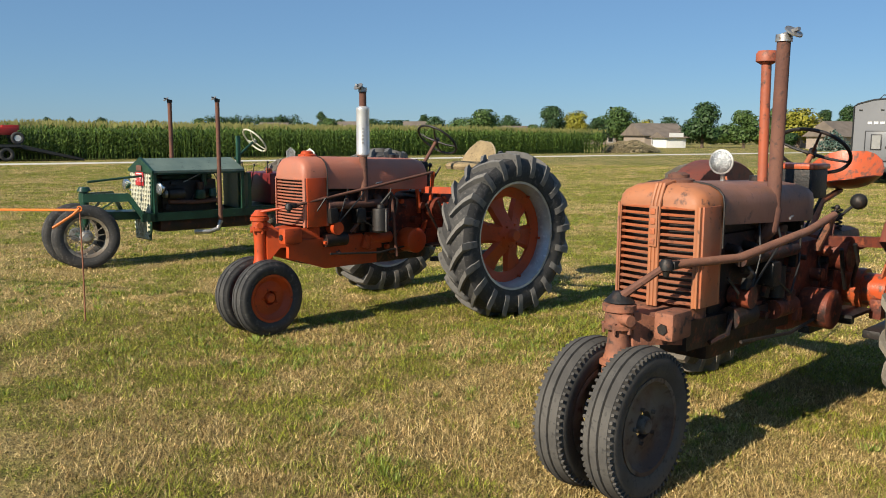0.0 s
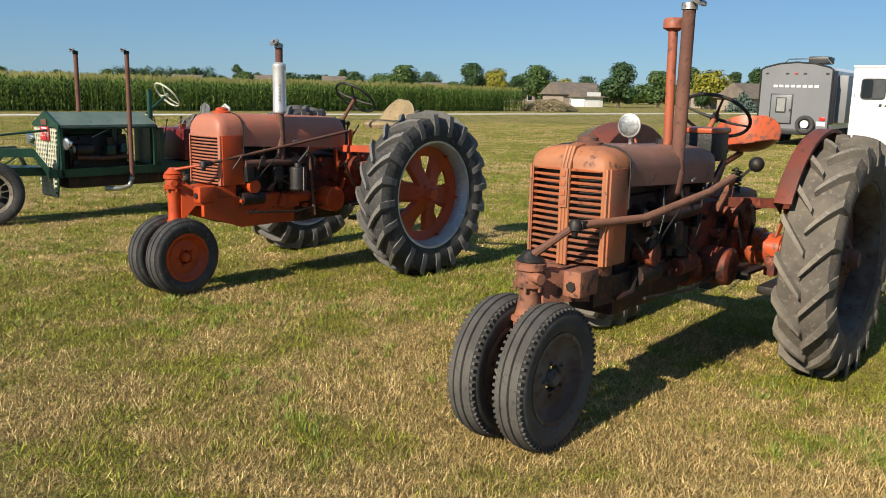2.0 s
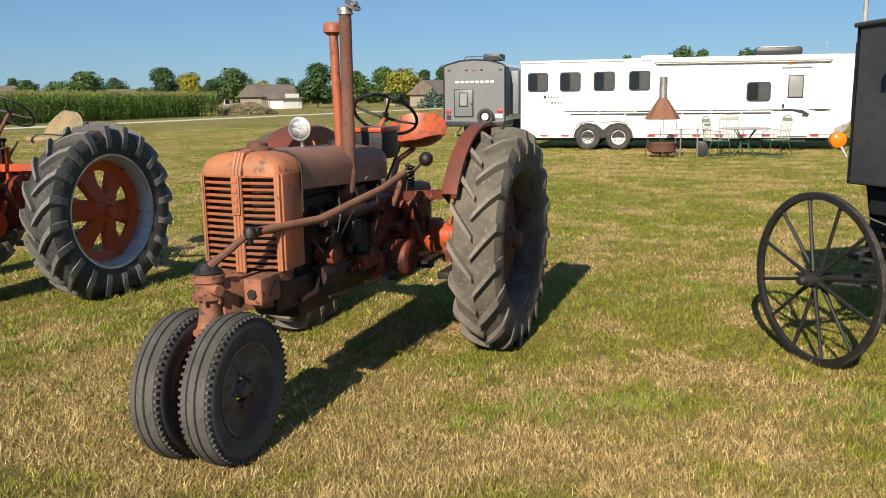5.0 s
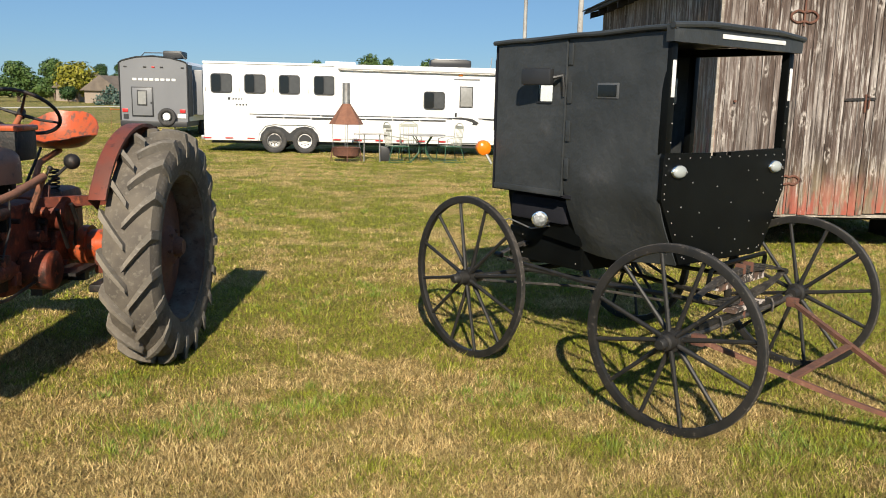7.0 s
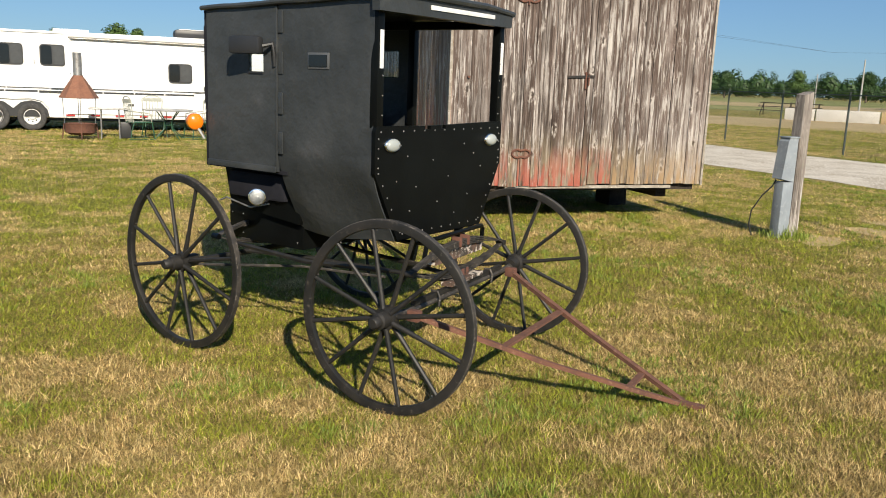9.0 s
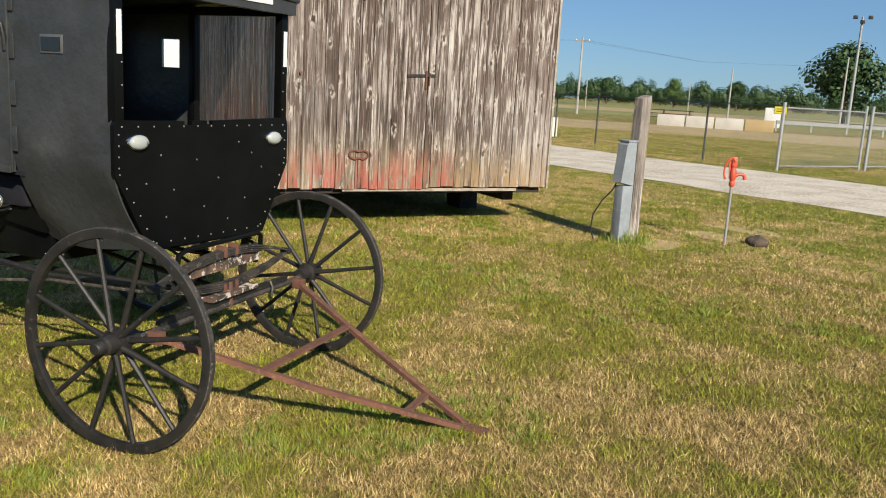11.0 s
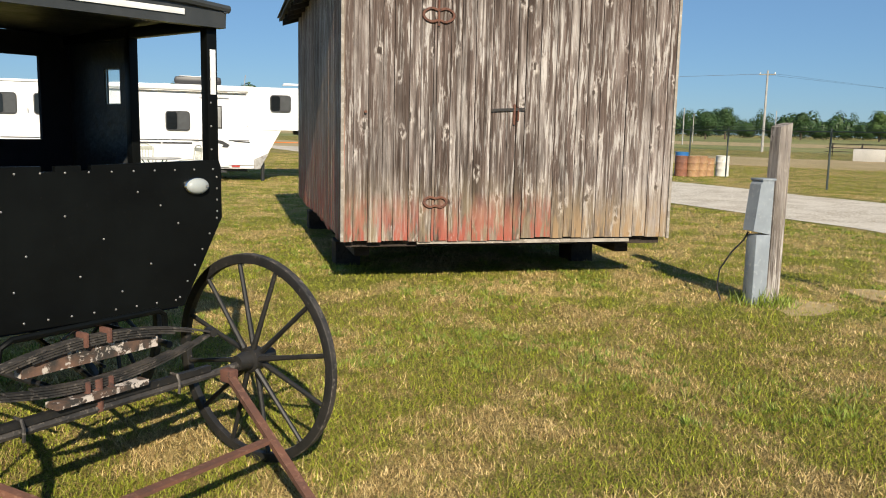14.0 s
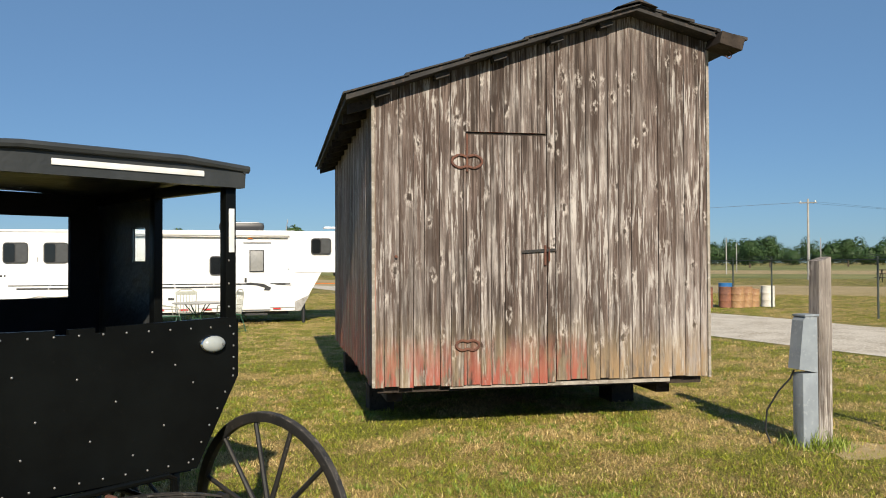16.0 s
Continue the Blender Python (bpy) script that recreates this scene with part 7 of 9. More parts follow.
part("fan_belt", tube(B(), [(1.27, 0.19, 0.86), (1.27, 0.0, 0.68), (1.27, -0.03, 0.72), (1.27, 0.0, 1.0), (1.27, 0.24, 0.92)], 0.008, 6, closed=True), BLACK_RUBBER, ta)
part("carburettor", box(B(), (0.80, 0.24, 0.84), (0.12, 0.10, 0.12), bevel=0.02), GREEN, ta)
part("air_horn", cyl(B(), (0.80, 0.25, 0.9), (0.80, 0.25, 1.0), 0.04, 0.05), ENGINE, ta)
part("manifold", tube(B(), [(1.2, 0.19, 0.76), (0.9, 0.22, 0.74), (0.55, 0.2, 0.75), (0.5, 0.28, 0.62)], 0.03, 10), RUST, ta)
part("fuel_pump", lathe(B(), [(0, 0.07), (0.04, 0.07), (0.05, 0.05), (0.045, 0.02), (0.055, 0.0), (0.05, -0.03), (0, -0.03)], (0.62, 0.24, 0.84), "z", 14, closed=False), GREEN, ta)
part("rocker_cover", box(B(), (0.9, 0.0, 1.06), (0.7, 0.2, 0.08), bevel=0.03), GREEN, ta)
part("radiator_hose", tube(B(), [(1.2, 0.05, 1.05), (1.32, 0.1, 1.08), (1.42, 0.1, 1.05)], 0.03, 10), BLACK_RUBBER, ta)
ar = random.Random(9)
for i in range(9):
    q = Vector((ar.uniform(0.5, 1.3), 0.17, ar.uniform(0.66, 1.02)))
    part("bracket", box(B(), q, (ar.uniform(0.02, 0.08), 0.06, ar.uniform(0.02, 0.09)), Matrix.Rotation(ar.uniform(-0.5, 0.5), 3, "Y"), bevel=0.005), ar.choice([ENGINE, GREEN, STEEL, BLACK_IRON]), ta)
part("distributor", cyl(B(), (0.72, 0.2, 0.95), (0.72, 0.2, 1.12), 0.035), GREEN, ta)
part("lead", tube(B(), [(0.72, 0.2, 1.12), (0.6, 0.25, 1.1), (0.5, 0.22, 0.95)], 0.008, 6), BLACK_RUBBER, ta)
part("lead", tube(B(), [(0.72, 0.2, 1.12), (0.85, 0.25, 1.08), (1.0, 0.2, 1.0)], 0.008, 6), STEEL, ta)
# gabled hood
part("hood", prism(B(), [(-0.36, 1.13), (-0.36, 1.16), (0.0, 1.305), (0.36, 1.16), (0.36, 1.13), (0.0, 1.275)], "x", 0.22, 1.46), GREEN_TOP, ta, "dull green gabled sheet hood", smooth=0)
for s in (1, -1):
    part("hood_edge", box(B(), (0.84, s * 0.345, 1.135), (1.24, 0.02, 0.05)), GREEN, ta, smooth=0)
    part("front_pillar", box(B(), (1.44, s * 0.335, 0.83), (0.04, 0.04, 0.6)), GREEN, ta, smooth=0)
    part("rear_pillar", box(B(), (0.24, s * 0.335, 0.86), (0.04, 0.04, 0.56)), GREEN, ta, smooth=0)
gp = part("grille_panel", prism(B(), [(-0.35, 1.14), (0.35, 1.14), (0.30, 0.62), (0.22, 0.28), (-0.22, 0.28), (-0.30, 0.62)], "x", 1.455, 1.47), GREEN, ta, smooth=0)
for i in range(15):
    z = 0.31 + i * 0.056
    w = 0.21 + (0.12 * (z - 0.28) / 0.86)
    part("lattice_strip", box(B(), (1.478, 0, z), (0.012, 2 * w, 0.026)), LATTICE, gp, smooth=0)
for i in range(12):
    y = -0.275 + i * 0.05
    z0 = 0.30 if abs(y) < 0.22 else 0.66
    part("lattice_strip", box(B(), (1.484, y, (z0 + 1.12) / 2), (0.010, 0.022, 1.12 - z0)), LATTICE, gp, smooth=0)
part("gable", prism(B(), [(-0.38, 1.13), (0.38, 1.13), (0.38, 1.16), (0.0, 1.32), (-0.38, 1.16)], "x", 1.46, 1.485), GREEN, ta, smooth=0)
pl = part("number_plate", box(B(), (1.50, 0.02, 1.05), (0.008, 0.25, 0.17), bevel=0.006), PLATE_RED, ta, "red number plate with white characters")
fc = bpy.data.curves.new("characters", "FONT")
fc.body, fc.size, fc.align_x, fc.align_y, fc.extrude = "TC 751", 0.085, "CENTER", "CENTER", 0.001
fo = new("characters", fc)
bpy.context.view_layer.update()
fme = bpy.data.meshes.new_from_object(fo.evaluated_get(bpy.context.evaluated_depsgraph_get()))
bpy.data.objects.remove(fo)
fme.materials.clear()
fme.materials.append(WHITE)
tx = new("characters", fme)
tx.parent = pl
tx.matrix_basis = pose(1.506, 0.02, 1.04, 90, 0, 90)
part("plate_bar", box(B(), (1.505, 0.02, 1.115), (0.003, 0.16, 0.016)), WHITE, pl, smooth=0)
part("emblem", box(B(), (1.495, 0.0, 1.185), (0.008, 0.16, 0.07), bevel=0.004), RUST, ta)
head_lamp(ta, (1.40, 0.40, 0.94), 0.075, (1, 0.15, 0), CHROME, (1.42, 0.34, 0.88))
head_lamp(ta, (1.52, -0.40, 0.96), 0.075, (1, -0.1, 0), CHROME, (1.44, -0.34, 0.88))
for x, s in ((0.60, 1), (0.88, -1)):
    part("exhaust_pipe", tube(B(), [(x, s * 0.40, 0.50), (x, s * 0.40, 2.03)], 0.028, 12), RUST, ta, "tall rust-brown exhaust stack")
    part("elbow", tube(B(), [(x + 0.3, s * 0.26, 0.36), (x + 0.15, s * 0.36, 0.36), (x + 0.04, s * 0.395, 0.39), (x, s * 0.40, 0.50)], 0.03, 10), STEEL, ta, "pale exhaust elbow")
    rain_cap(ta, (x, s * 0.40, 2.03), 0.028, (1, 0.0, 0), BLACK_IRON)
part("steering_rod", tube(B(), [(2.14, 0.02, 1.03), (1.7, 0.08, 1.07), (0.8, 0.22, 1.16)], 0.014, 8), GREEN, ta)
steering_wheel(ta, (-0.15, 0.0, 1.53), 0.20, -48, LATTICE, (0.16, 0.0, 1.28), GREEN, 0.012, 3)
part("column_post", box(B(), (0.17, 0.12, 1.1), (0.05, 0.05, 0.98), bevel=0.008), GREEN, ta)
part("cowl", box(B(), (0.14, 0, 0.86), (0.05, 0.7, 0.5)), GREEN, ta, smooth=0)
lever(ta, (0.0, 0.1, 0.8), (-0.05, 0.15, 1.2), 0.008, 0.016)
lever(ta, (-0.2, 0.2, 0.8), (-0.2, 0.25, 1.24), 0.008, 0.018)
lever(ta, (0.1, 0.25, 0.9), (0.22, 0.3, 1.24), 0.008, 0.016)
RED_ENAMEL = worn("dark_red_enamel", (0.17, 0.014, 0.014), (0.12, 0.012, 0.012), rough=0.4, s1=4, s2=20)
part("seat_box", box(B(), (-0.36, 0, 0.88), (0.36, 0.7, 0.42), bevel=0.03), RED_ENAMEL, ta, "dark red seat box")
part("filler_cap", cyl(B(), (-0.25, 0.2, 1.09), (-0.25, 0.2, 1.15), 0.045), SEAT_RED, ta)
part("rear_platform", box(B(), (-0.6, 0, 0.64), (1.5, 0.66, 0.03)), GREEN, ta, smooth=0)
part("rear_axle", cyl(B(), (-1.2, -0.7, 0.62), (-1.2, 0.7, 0.62), 0.06), GREEN, ta)


def fan_seat(x, y, z, mat):
    st = part("seat_back", tube(B(), [(x, y - 0.10, z - 0.12), (x, y - 0.11, z), (x, y, z + 0.05), (x, y + 0.11, z), (x, y + 0.10, z - 0.12)], 0.012, 6), mat, ta, "slatted seat back")
    for i in range(5):
        part("slat", box(B(), (x, y - 0.07 + 0.035 * i, z - 0.05), (0.012, 0.02, 0.16)), mat, st, smooth=0)
    part("seat_post", tube(B(), [(x, y, z - 0.1), (x + 0.05, y, 0.65)], 0.02, 6), mat, ta)


fan_seat(-0.80, -0.12, 1.37, STEEL)
fan_seat(-0.95, 0.15, 1.36, WHITE)

# ---- rope line ----
def rope_stake(x, y, h, label="thin rusty iron rope stake pushed into the grass"):
    e = base("rope_stake", pose(x, y, 0), label, "stake", "rope line")
    part("rod", tube(B(), [(0, 0, -0.02), (0.005, 0, h * 0.5), (0, 0.005, h)], 0.007, 6), STAKE, e)
    part("loop", tube(B(), [(0.02 * math.cos(a), 0, h + 0.02 * math.sin(a)) for a in [i * 0.6 for i in range(11)]], 0.006, 6), ORANGE_ROPE, e, "orange rope loop")
    return e


def rope(name, pts, r, label):
    p = []
    for a, b in zip(pts, pts[1:]):
        a, b = Vector(a), Vector(b)
        n = 10
        for i in range(n):
            f = i / n
            q = a.lerp(b, f)
            q.z -= 0.35 * (b - a).length * 0.03 * math.sin(math.pi * f)
            p.append(q)
    p.append(Vector(pts[-1]))
    return tagged(part(name, tube(B(), p, r, 6), ORANGE_ROPE), label, "rope")


rope_stake(-3.07, 7.04, 0.98)
rope("rope", [(-3.07, 7.04, 0.97), (-7.5, 8.4, 0.98)], 0.011, "orange rope strung from a thin stake")
rope_stake(-7.5, 8.4, 1.0)
tail = tagged(part("rope_tail", tube(B(), [(-3.07, 7.04, 0.98), (-3.12, 7.02, 0.93), (-3.28, 6.98, 0.82)], 0.012, 6), ORANGE_ROPE), "loose end of orange rope on a stake", "rope")
for x, y in ((14.8, 31.2), (18.6, 32.6), (23.5, 24.0)):
    rope_stake(x, y, 1.0)
rope("rope", [(14.8, 31.2, 1.0), (18.6, 32.6, 1.0)], 0.016, "thin orange rope strung in front of the grey trailer")
rope("rope", [(23.5, 24.0, 1.0), (36.0, 18.0, 1.0)], 0.016, "thin orange rope strung between stakes")
rope_stake(36.0, 18.0, 1.0)

# ---- flatbed trailer with a small red tractor, by the corn ----
fl = base("flatbed_trailer", pose(-25.0, 47.3, 0, 0, 0, 38), "dark flatbed trailer with lowered ramps beside the corn", "trailer")
part("deck", box(B(), (-1.8, 0, 0.87), (5.4, 2.1, 0.14)), DARK_TRIM, fl, smooth=0)
part("ramp", prism(B(), [(0.9, 0.94), (4.2, 0.12), (4.2, 0.0), (0.9, 0.72)], "y", -1.0, 1.0), DARK_TRIM, fl, smooth=0)
for x in (0.1, -0.85):
    for s in (1, -1):
        part("wheel", lathe(B(), tyre_profile(0.4, 0.2, 0.2, 0.02), (x, s * 0.94, 0.4), n=24), TYRE_B, fl)
part("drawbar", bar(B(), (-4.4, 0, 0.85), (-6.2, 0, 0.6), 0.12, 0.12), DARK_TRIM, fl, smooth=0)
RED_PAINT = worn("bright_red_paint", (0.42, 0.02, 0.015), (0.32, 0.02, 0.018), rough=0.4, s1=4, s2=20)
st = base("small_tractor", pose(-25.2, 47.2, 0.94, 0, 0, 38), "small red tractor loaded on a dark flatbed trailer", "tractor")
part("body", box(B(), (0.2, 0, 0.75), (1.8, 0.5, 0.45), bevel=0.08), RED_PAINT, st)
for x, R in ((-0.5, 0.55), (1.0, 0.36)):
    for s in (1, -1):
        w = part("wheel", lathe(B(), tyre_profile(R, 0.25, R * 0.55, 0.03), (x, s * 0.6, R), n=24), TYRE_B, st)
        part("rim", cyl(B(), (x, s * 0.55, R), (x, s * 0.71, R), R * 0.5), WHITE, w, "white wheel disc")
part("hood", box(B(), (0.75, 0, 0.95), (0.9, 0.42, 0.3), bevel=0.06), RED_PAINT, st)
part("seat", box(B(), (-0.5, 0, 1.05), (0.4, 0.4, 0.3), bevel=0.05), DARK_TRIM, st)

# ---- hay pile ----
hv, r = [], random.Random(8)
for i in range(5200):
    u, v = r.uniform(-1, 1), r.uniform(-1, 1)
    d2 = u * u + v * v
    if d2 > 1:
        continue
    x, y = u * 3.4, v * 1.6
    z = 1.25 * (1 - d2) ** 0.6 * (0.85 if u < 0.2 else 0.85 - 0.55 * (u - 0.2)) + 0.15 * noise.noise((x, y, 0))
    p = Vector((x, y, max(0.02, z)))
    d = Vector((r.uniform(-1, 1), r.uniform(-1, 1), r.uniform(-0.5, 0.6))).normalized()
    e = d.orthogonal().normalized() * 0.05
    hv += [p - d * 0.22 - e, p + d * 0.22 - e, p + d * 0.22 + e, p - d * 0.22 + e]
hay = new("hay_pile", quads_mesh("hay_pile", [tuple(q) for q in hv], 4, HAY))
hay.matrix_world = pose(18.6, 83.0, 0, 0, 0, 30)
tagged(hay, "low heap of dry tan hay at the corn's end", "hay", kind="stuff")

# ---- white horse trailer ----
W_M = pose(14.98, 20.0, 0, 0, 0, -41)
wt = base("horse_trailer", W_M, "long white horse trailer with living quarters and an awning", "trailer")
part("body", box(B(), (1.88, 1.15, 1.46), (8.66, 2.3, 2.24), bevel=0.05), CAMPER_WHITE, wt, "white trailer body")
part("slide_skin", box(B(), (3.75, -0.012, 1.52), (4.9, 0.05, 2.14), bevel=0.012), CAMPER_WHITE, wt, "white living-quarters side wall")
part("nose", prism(B(), [(6.2, 1.42), (8.95, 1.42), (9.15, 1.7), (9.0, 2.5), (8.8, 2.58), (6.2, 2.58)], "y", 0.02, 2.28), CAMPER_WHITE, wt, "raised gooseneck nose", smooth=0)
part("front_corner", prism(B(), [(6.2, 0.36), (6.35, 0.36), (6.95, 1.42), (6.2, 1.42)], "y", 0.04, 2.26), CAMPER_WHITE, wt, smooth=0)
part("corner_skirt", prism(B(), [(6.2, 0.34), (6.36, 0.34), (6.62, 0.8), (6.2, 0.6)], "y", 0.02, 2.28), STEEL, wt, "bare metal corner guard", smooth=0)
part("gooseneck", prism(B(), [(7.4, 1.42), (8.6, 1.42), (8.5, 1.2), (8.3, 0.9), (8.2, 0.9), (8.2, 1.25), (7.4, 1.3)], "y", 1.0, 1.3), DARK_TRIM, wt, smooth=0)
part("roof_rail", box(B(), (1.88, -0.01, 2.56), (8.66, 0.05, 0.06), bevel=0.01), CAMPER_WHITE, wt)
part("under_frame", box(B(), (1.88, 1.15, 0.32), (8.3, 1.9, 0.12)), DARK_TRIM, wt, smooth=0)
aw = part("awning", cyl(B(), (1.4, -0.10, 2.50), (6.05, -0.10, 2.47), 0.055, n=14), CAMPER_WHITE, wt, "rolled white awning")
part("awning_shade", cyl(B(), (1.45, -0.11, 2.43), (6.0, -0.11, 2.40), 0.018, n=8), STEEL, aw)
for x in (1.42, 6.03):
    part("awning_arm", box(B(), (x, -0.07, 2.0), (0.03, 0.04, 0.95)), CAMPER_WHITE, wt, smooth=0)


def rounded(x0, x1, z0, z1, rad):
    """A rectangle with round corners."""
    pts = []
    for cx, cz, a0 in ((x1 - rad, z1 - rad, 0), (x0 + rad, z1 - rad, 90), (x0 + rad, z0 + rad, 180), (x1 - rad, z0 + rad, 270)):
        pts += [(cx + rad * math.cos(radians(a0 + 22.5 * i)), cz + rad * math.sin(radians(a0 + 22.5 * i))) for i in range(5)]
    return pts


def rv_window(parent, x0, x1, z0, z1, y=-0.02, split=True, pane_mat=None):
    w = part("window", prism(B(), rounded(x0, x1, z0, z1, 0.09), "y", y - 0.025, y + 0.025), DARK_TRIM, parent, "dark sliding window", smooth=0)
    n = 2 if split else 1
    for i in range(n):
        a = x0 + 0.03 + i * (x1 - x0 - 0.03) / n
        b = a + (x1 - x0 - 0.03) / n - 0.03
        part("pane", prism(B(), rounded(a, b, z0 + 0.03, z1 - 0.03, 0.06), "y", y - 0.031, y - 0.023), pane_mat or (SCREEN if i else WINDOW), w, smooth=0)
    return w


for x0 in (-2.23, -1.28, -0.30, 0.70):
    rv_window(wt, x0, x0 + 0.61, 1.70, 2.25, 0.0)
    for dx in (-0.14,):
        part("hinge", box(B(), (x0 + dx, -0.02, 1.8), (0.02, 0.02, 0.12)), STEEL, wt, smooth=0)
rv_window(wt, 3.90, 4.53, 1.36, 1.88, -0.05)
dr = part("door", box(B(), (5.14, -0.05, 1.30), (0.78, 0.03, 1.80), bevel=0.01), CAMPER_WHITE, wt, "white entrance door")
part("door_window", box(B(), (5.16, -0.07, 1.74), (0.40, 0.02, 0.62), bevel=0.01), DARK_TRIM, dr)
part("pane", box(B(), (5.16, -0.082, 1.74), (0.34, 0.006, 0.55), bevel=0.002), BLIND, dr)
part("handle", box(B(), (4.86, -0.08, 1.22), (0.06, 0.03, 0.12), bevel=0.006), DARK_TRIM, dr)
part("door_rail", bar(B(), (4.78, -0.08, 2.26), (5.55, -0.08, 2.26), 0.02, 0.02), STEEL, wt, smooth=0)
part("porch_lamp", box(B(), (4.98, -0.07, 2.40), (0.13, 0.05, 0.09), bevel=0.01), AMBER, wt, "small amber porch lamp")
part("vent", cyl(B(), (2.55, -0.04, 2.3), (2.55, -0.05, 2.3), 0.08, n=16), CAMPER_WHITE, wt)
rv_window(wt, 6.65, 7.22, 1.92, 2.38, 0.0)
for z, x0, x1 in ((1.115, -1.15, 6.1), (1.03, -0.95, 4.6)):
    for i in range(7):
        a = x0 + (x1 - x0) * i / 7
        b = x0 + (x1 - x0) * (i + 1) / 7 - 0.03
        y = -0.004 if b < 1.3 else -0.041
        part("stripe", box(B(), ((a + b) / 2, y, z), (b - a, 0.008, 0.026 if z > 1.1 else 0.045)), DARK_TRIM, wt, "dark side stripe", smooth=0)
sw_pts = [(4.55, 1.10), (5.0, 1.15), (5.35, 1.11), (5.55, 1.0), (5.5, 0.92), (5.35, 0.93), (5.38, 1.0), (5.15, 1.07), (4.8, 1.09)]
part("swoosh", prism(B(), sw_pts, "y", -0.072, -0.062), DARK_TRIM, wt, "dark curved graphic", smooth=0)
part("swoosh", prism(B(), [(5.6, 1.12), (6.1, 1.08), (6.1, 1.06), (5.7, 1.08)], "y", -0.046, -0.037), DARK_TRIM, wt, smooth=0)
for i, (x, z, w) in enumerate(((-1.72, 1.545, 0.09), (-1.6, 1.535, 0.05), (-1.52, 1.54, 0.06), (-1.44, 1.535, 0.05), (-1.36, 1.54, 0.04), (-1.5, 1.375, 0.06), (-1.41, 1.375, 0.06), (-1.32, 1.375, 0.06), (-1.23, 1.375, 0.05))):
    part("lettering_mark", box(B(), (x, -0.003, z), (w * 0.75, 0.006, 0.085 if i == 0 else 0.05), Matrix.Rotation(radians(14), 3, "Y")), DARK_TRIM, wt, smooth=0)
r = random.Random(3)
for i in range(14):
    x = -2.35 + i * 0.62
    if -1.05 < x < 1.0:
        continue
    part("marker_tape", box(B(), (x, -0.03 if x < 1.3 else -0.042, 0.42), (0.22, 0.01, 0.03)), RED_TAPE, wt, "red marker tape", smooth=0)
part("wheel_arch", prism(B(), [(-0.86, 0.36), (-0.82, 0.55), (-0.66, 0.74), (-0.44, 0.79), (-0.2, 0.74), (0.0, 0.58), (0.2, 0.74), (0.44, 0.79), (0.66, 0.74), (0.82, 0.55), (0.86, 0.36)], "y", -0.012, 0.02), DARK_TRIM, wt, smooth=0)
part("arch_lip", tube(B(), [(-0.92, -0.03, 0.36), (-0.88, -0.03, 0.58), (-0.70, -0.03, 0.79), (-0.44, -0.03, 0.85), (0.0, -0.03, 0.83), (0.44, -0.03, 0.85), (0.70, -0.03, 0.79), (0.88, -0.03, 0.58), (0.92, -0.03, 0.36)], 0.022, 8), CAMPER_WHITE, wt)
for x, mat in ((-0.44, STEEL), (0.44, WHITE)):
    w = part("wheel", lathe(B(), tyre_profile(0.36, 0.21, 0.21, 0.015), (x, 0.06, 0.36), n=32), TYRE_B, wt, "trailer tyre")
    part("rim", lathe(B(), [(0.21, -0.07), (0.19, -0.075), (0.17, -0.03), (0.09, -0.02), (0.07, -0.06), (0.0, -0.065), (0.0, 0.0), (0.21, 0.0)], (x, 0.06, 0.36), n=28, closed=False), mat, w, "steel wheel" if mat is STEEL else "white painted wheel")
    for k in range(8):
        a = 2 * math.pi * k / 8
        part("slot", cyl(B(), (x + 0.13 * math.cos(a), 0.02, 0.36 + 0.13 * math.sin(a)), (x + 0.13 * math.cos(a), 0.034, 0.36 + 0.13 * math.sin(a)), 0.022, n=8), DARK_TRIM, w)
    part("wheel_far", lathe(B(), tyre_profile(0.36, 0.21, 0.21, 0.015), (x, 2.2, 0.36), n=24), TYRE_B, wt)
ac = part("roof_unit", box(B(), (4.75, 1.0, 2.72), (1.25, 0.8, 0.24), bevel=0.09), DARK_TRIM, wt, "dark rounded air-conditioner")
part("unit_top", box(B(), (4.75, 1.0, 2.83), (1.0, 0.6, 0.05), bevel=0.02), STEEL, ac)
part("roof_vent", box(B(), (1.45, 0.9, 2.63), (0.9, 0.6, 0.12), bevel=0.03), CAMPER_WHITE, wt)
part("antenna", tube(B(), [(6.0, 1.0, 2.58), (6.05, 1.0, 2.95)], 0.012, 6), STEEL, wt)
part("dish", box(B(), (7.4, 1.1, 2.72), (0.6, 0.5, 0.05), bevel=0.02), CAMPER_WHITE, wt)
part("jack", cyl(B(), (6.45, 0.2, 0.0), (6.45, 0.2, 0.9), 0.05), DARK_TRIM, wt)
part("step", box(B(), (5.15, -0.2, 0.28), (0.6, 0.3, 0.04)), DARK_TRIM, wt, smooth=0)
part("rear_bumper", box(B(), (-2.5, 1.15, 0.42), (0.1, 2.2, 0.12), bevel=0.02), STEEL, wt)
part("number_mark", box(B(), (2.9, -0.045, 0.72), (0.16, 0.008, 0.06)), DARK_TRIM, wt, smooth=0)

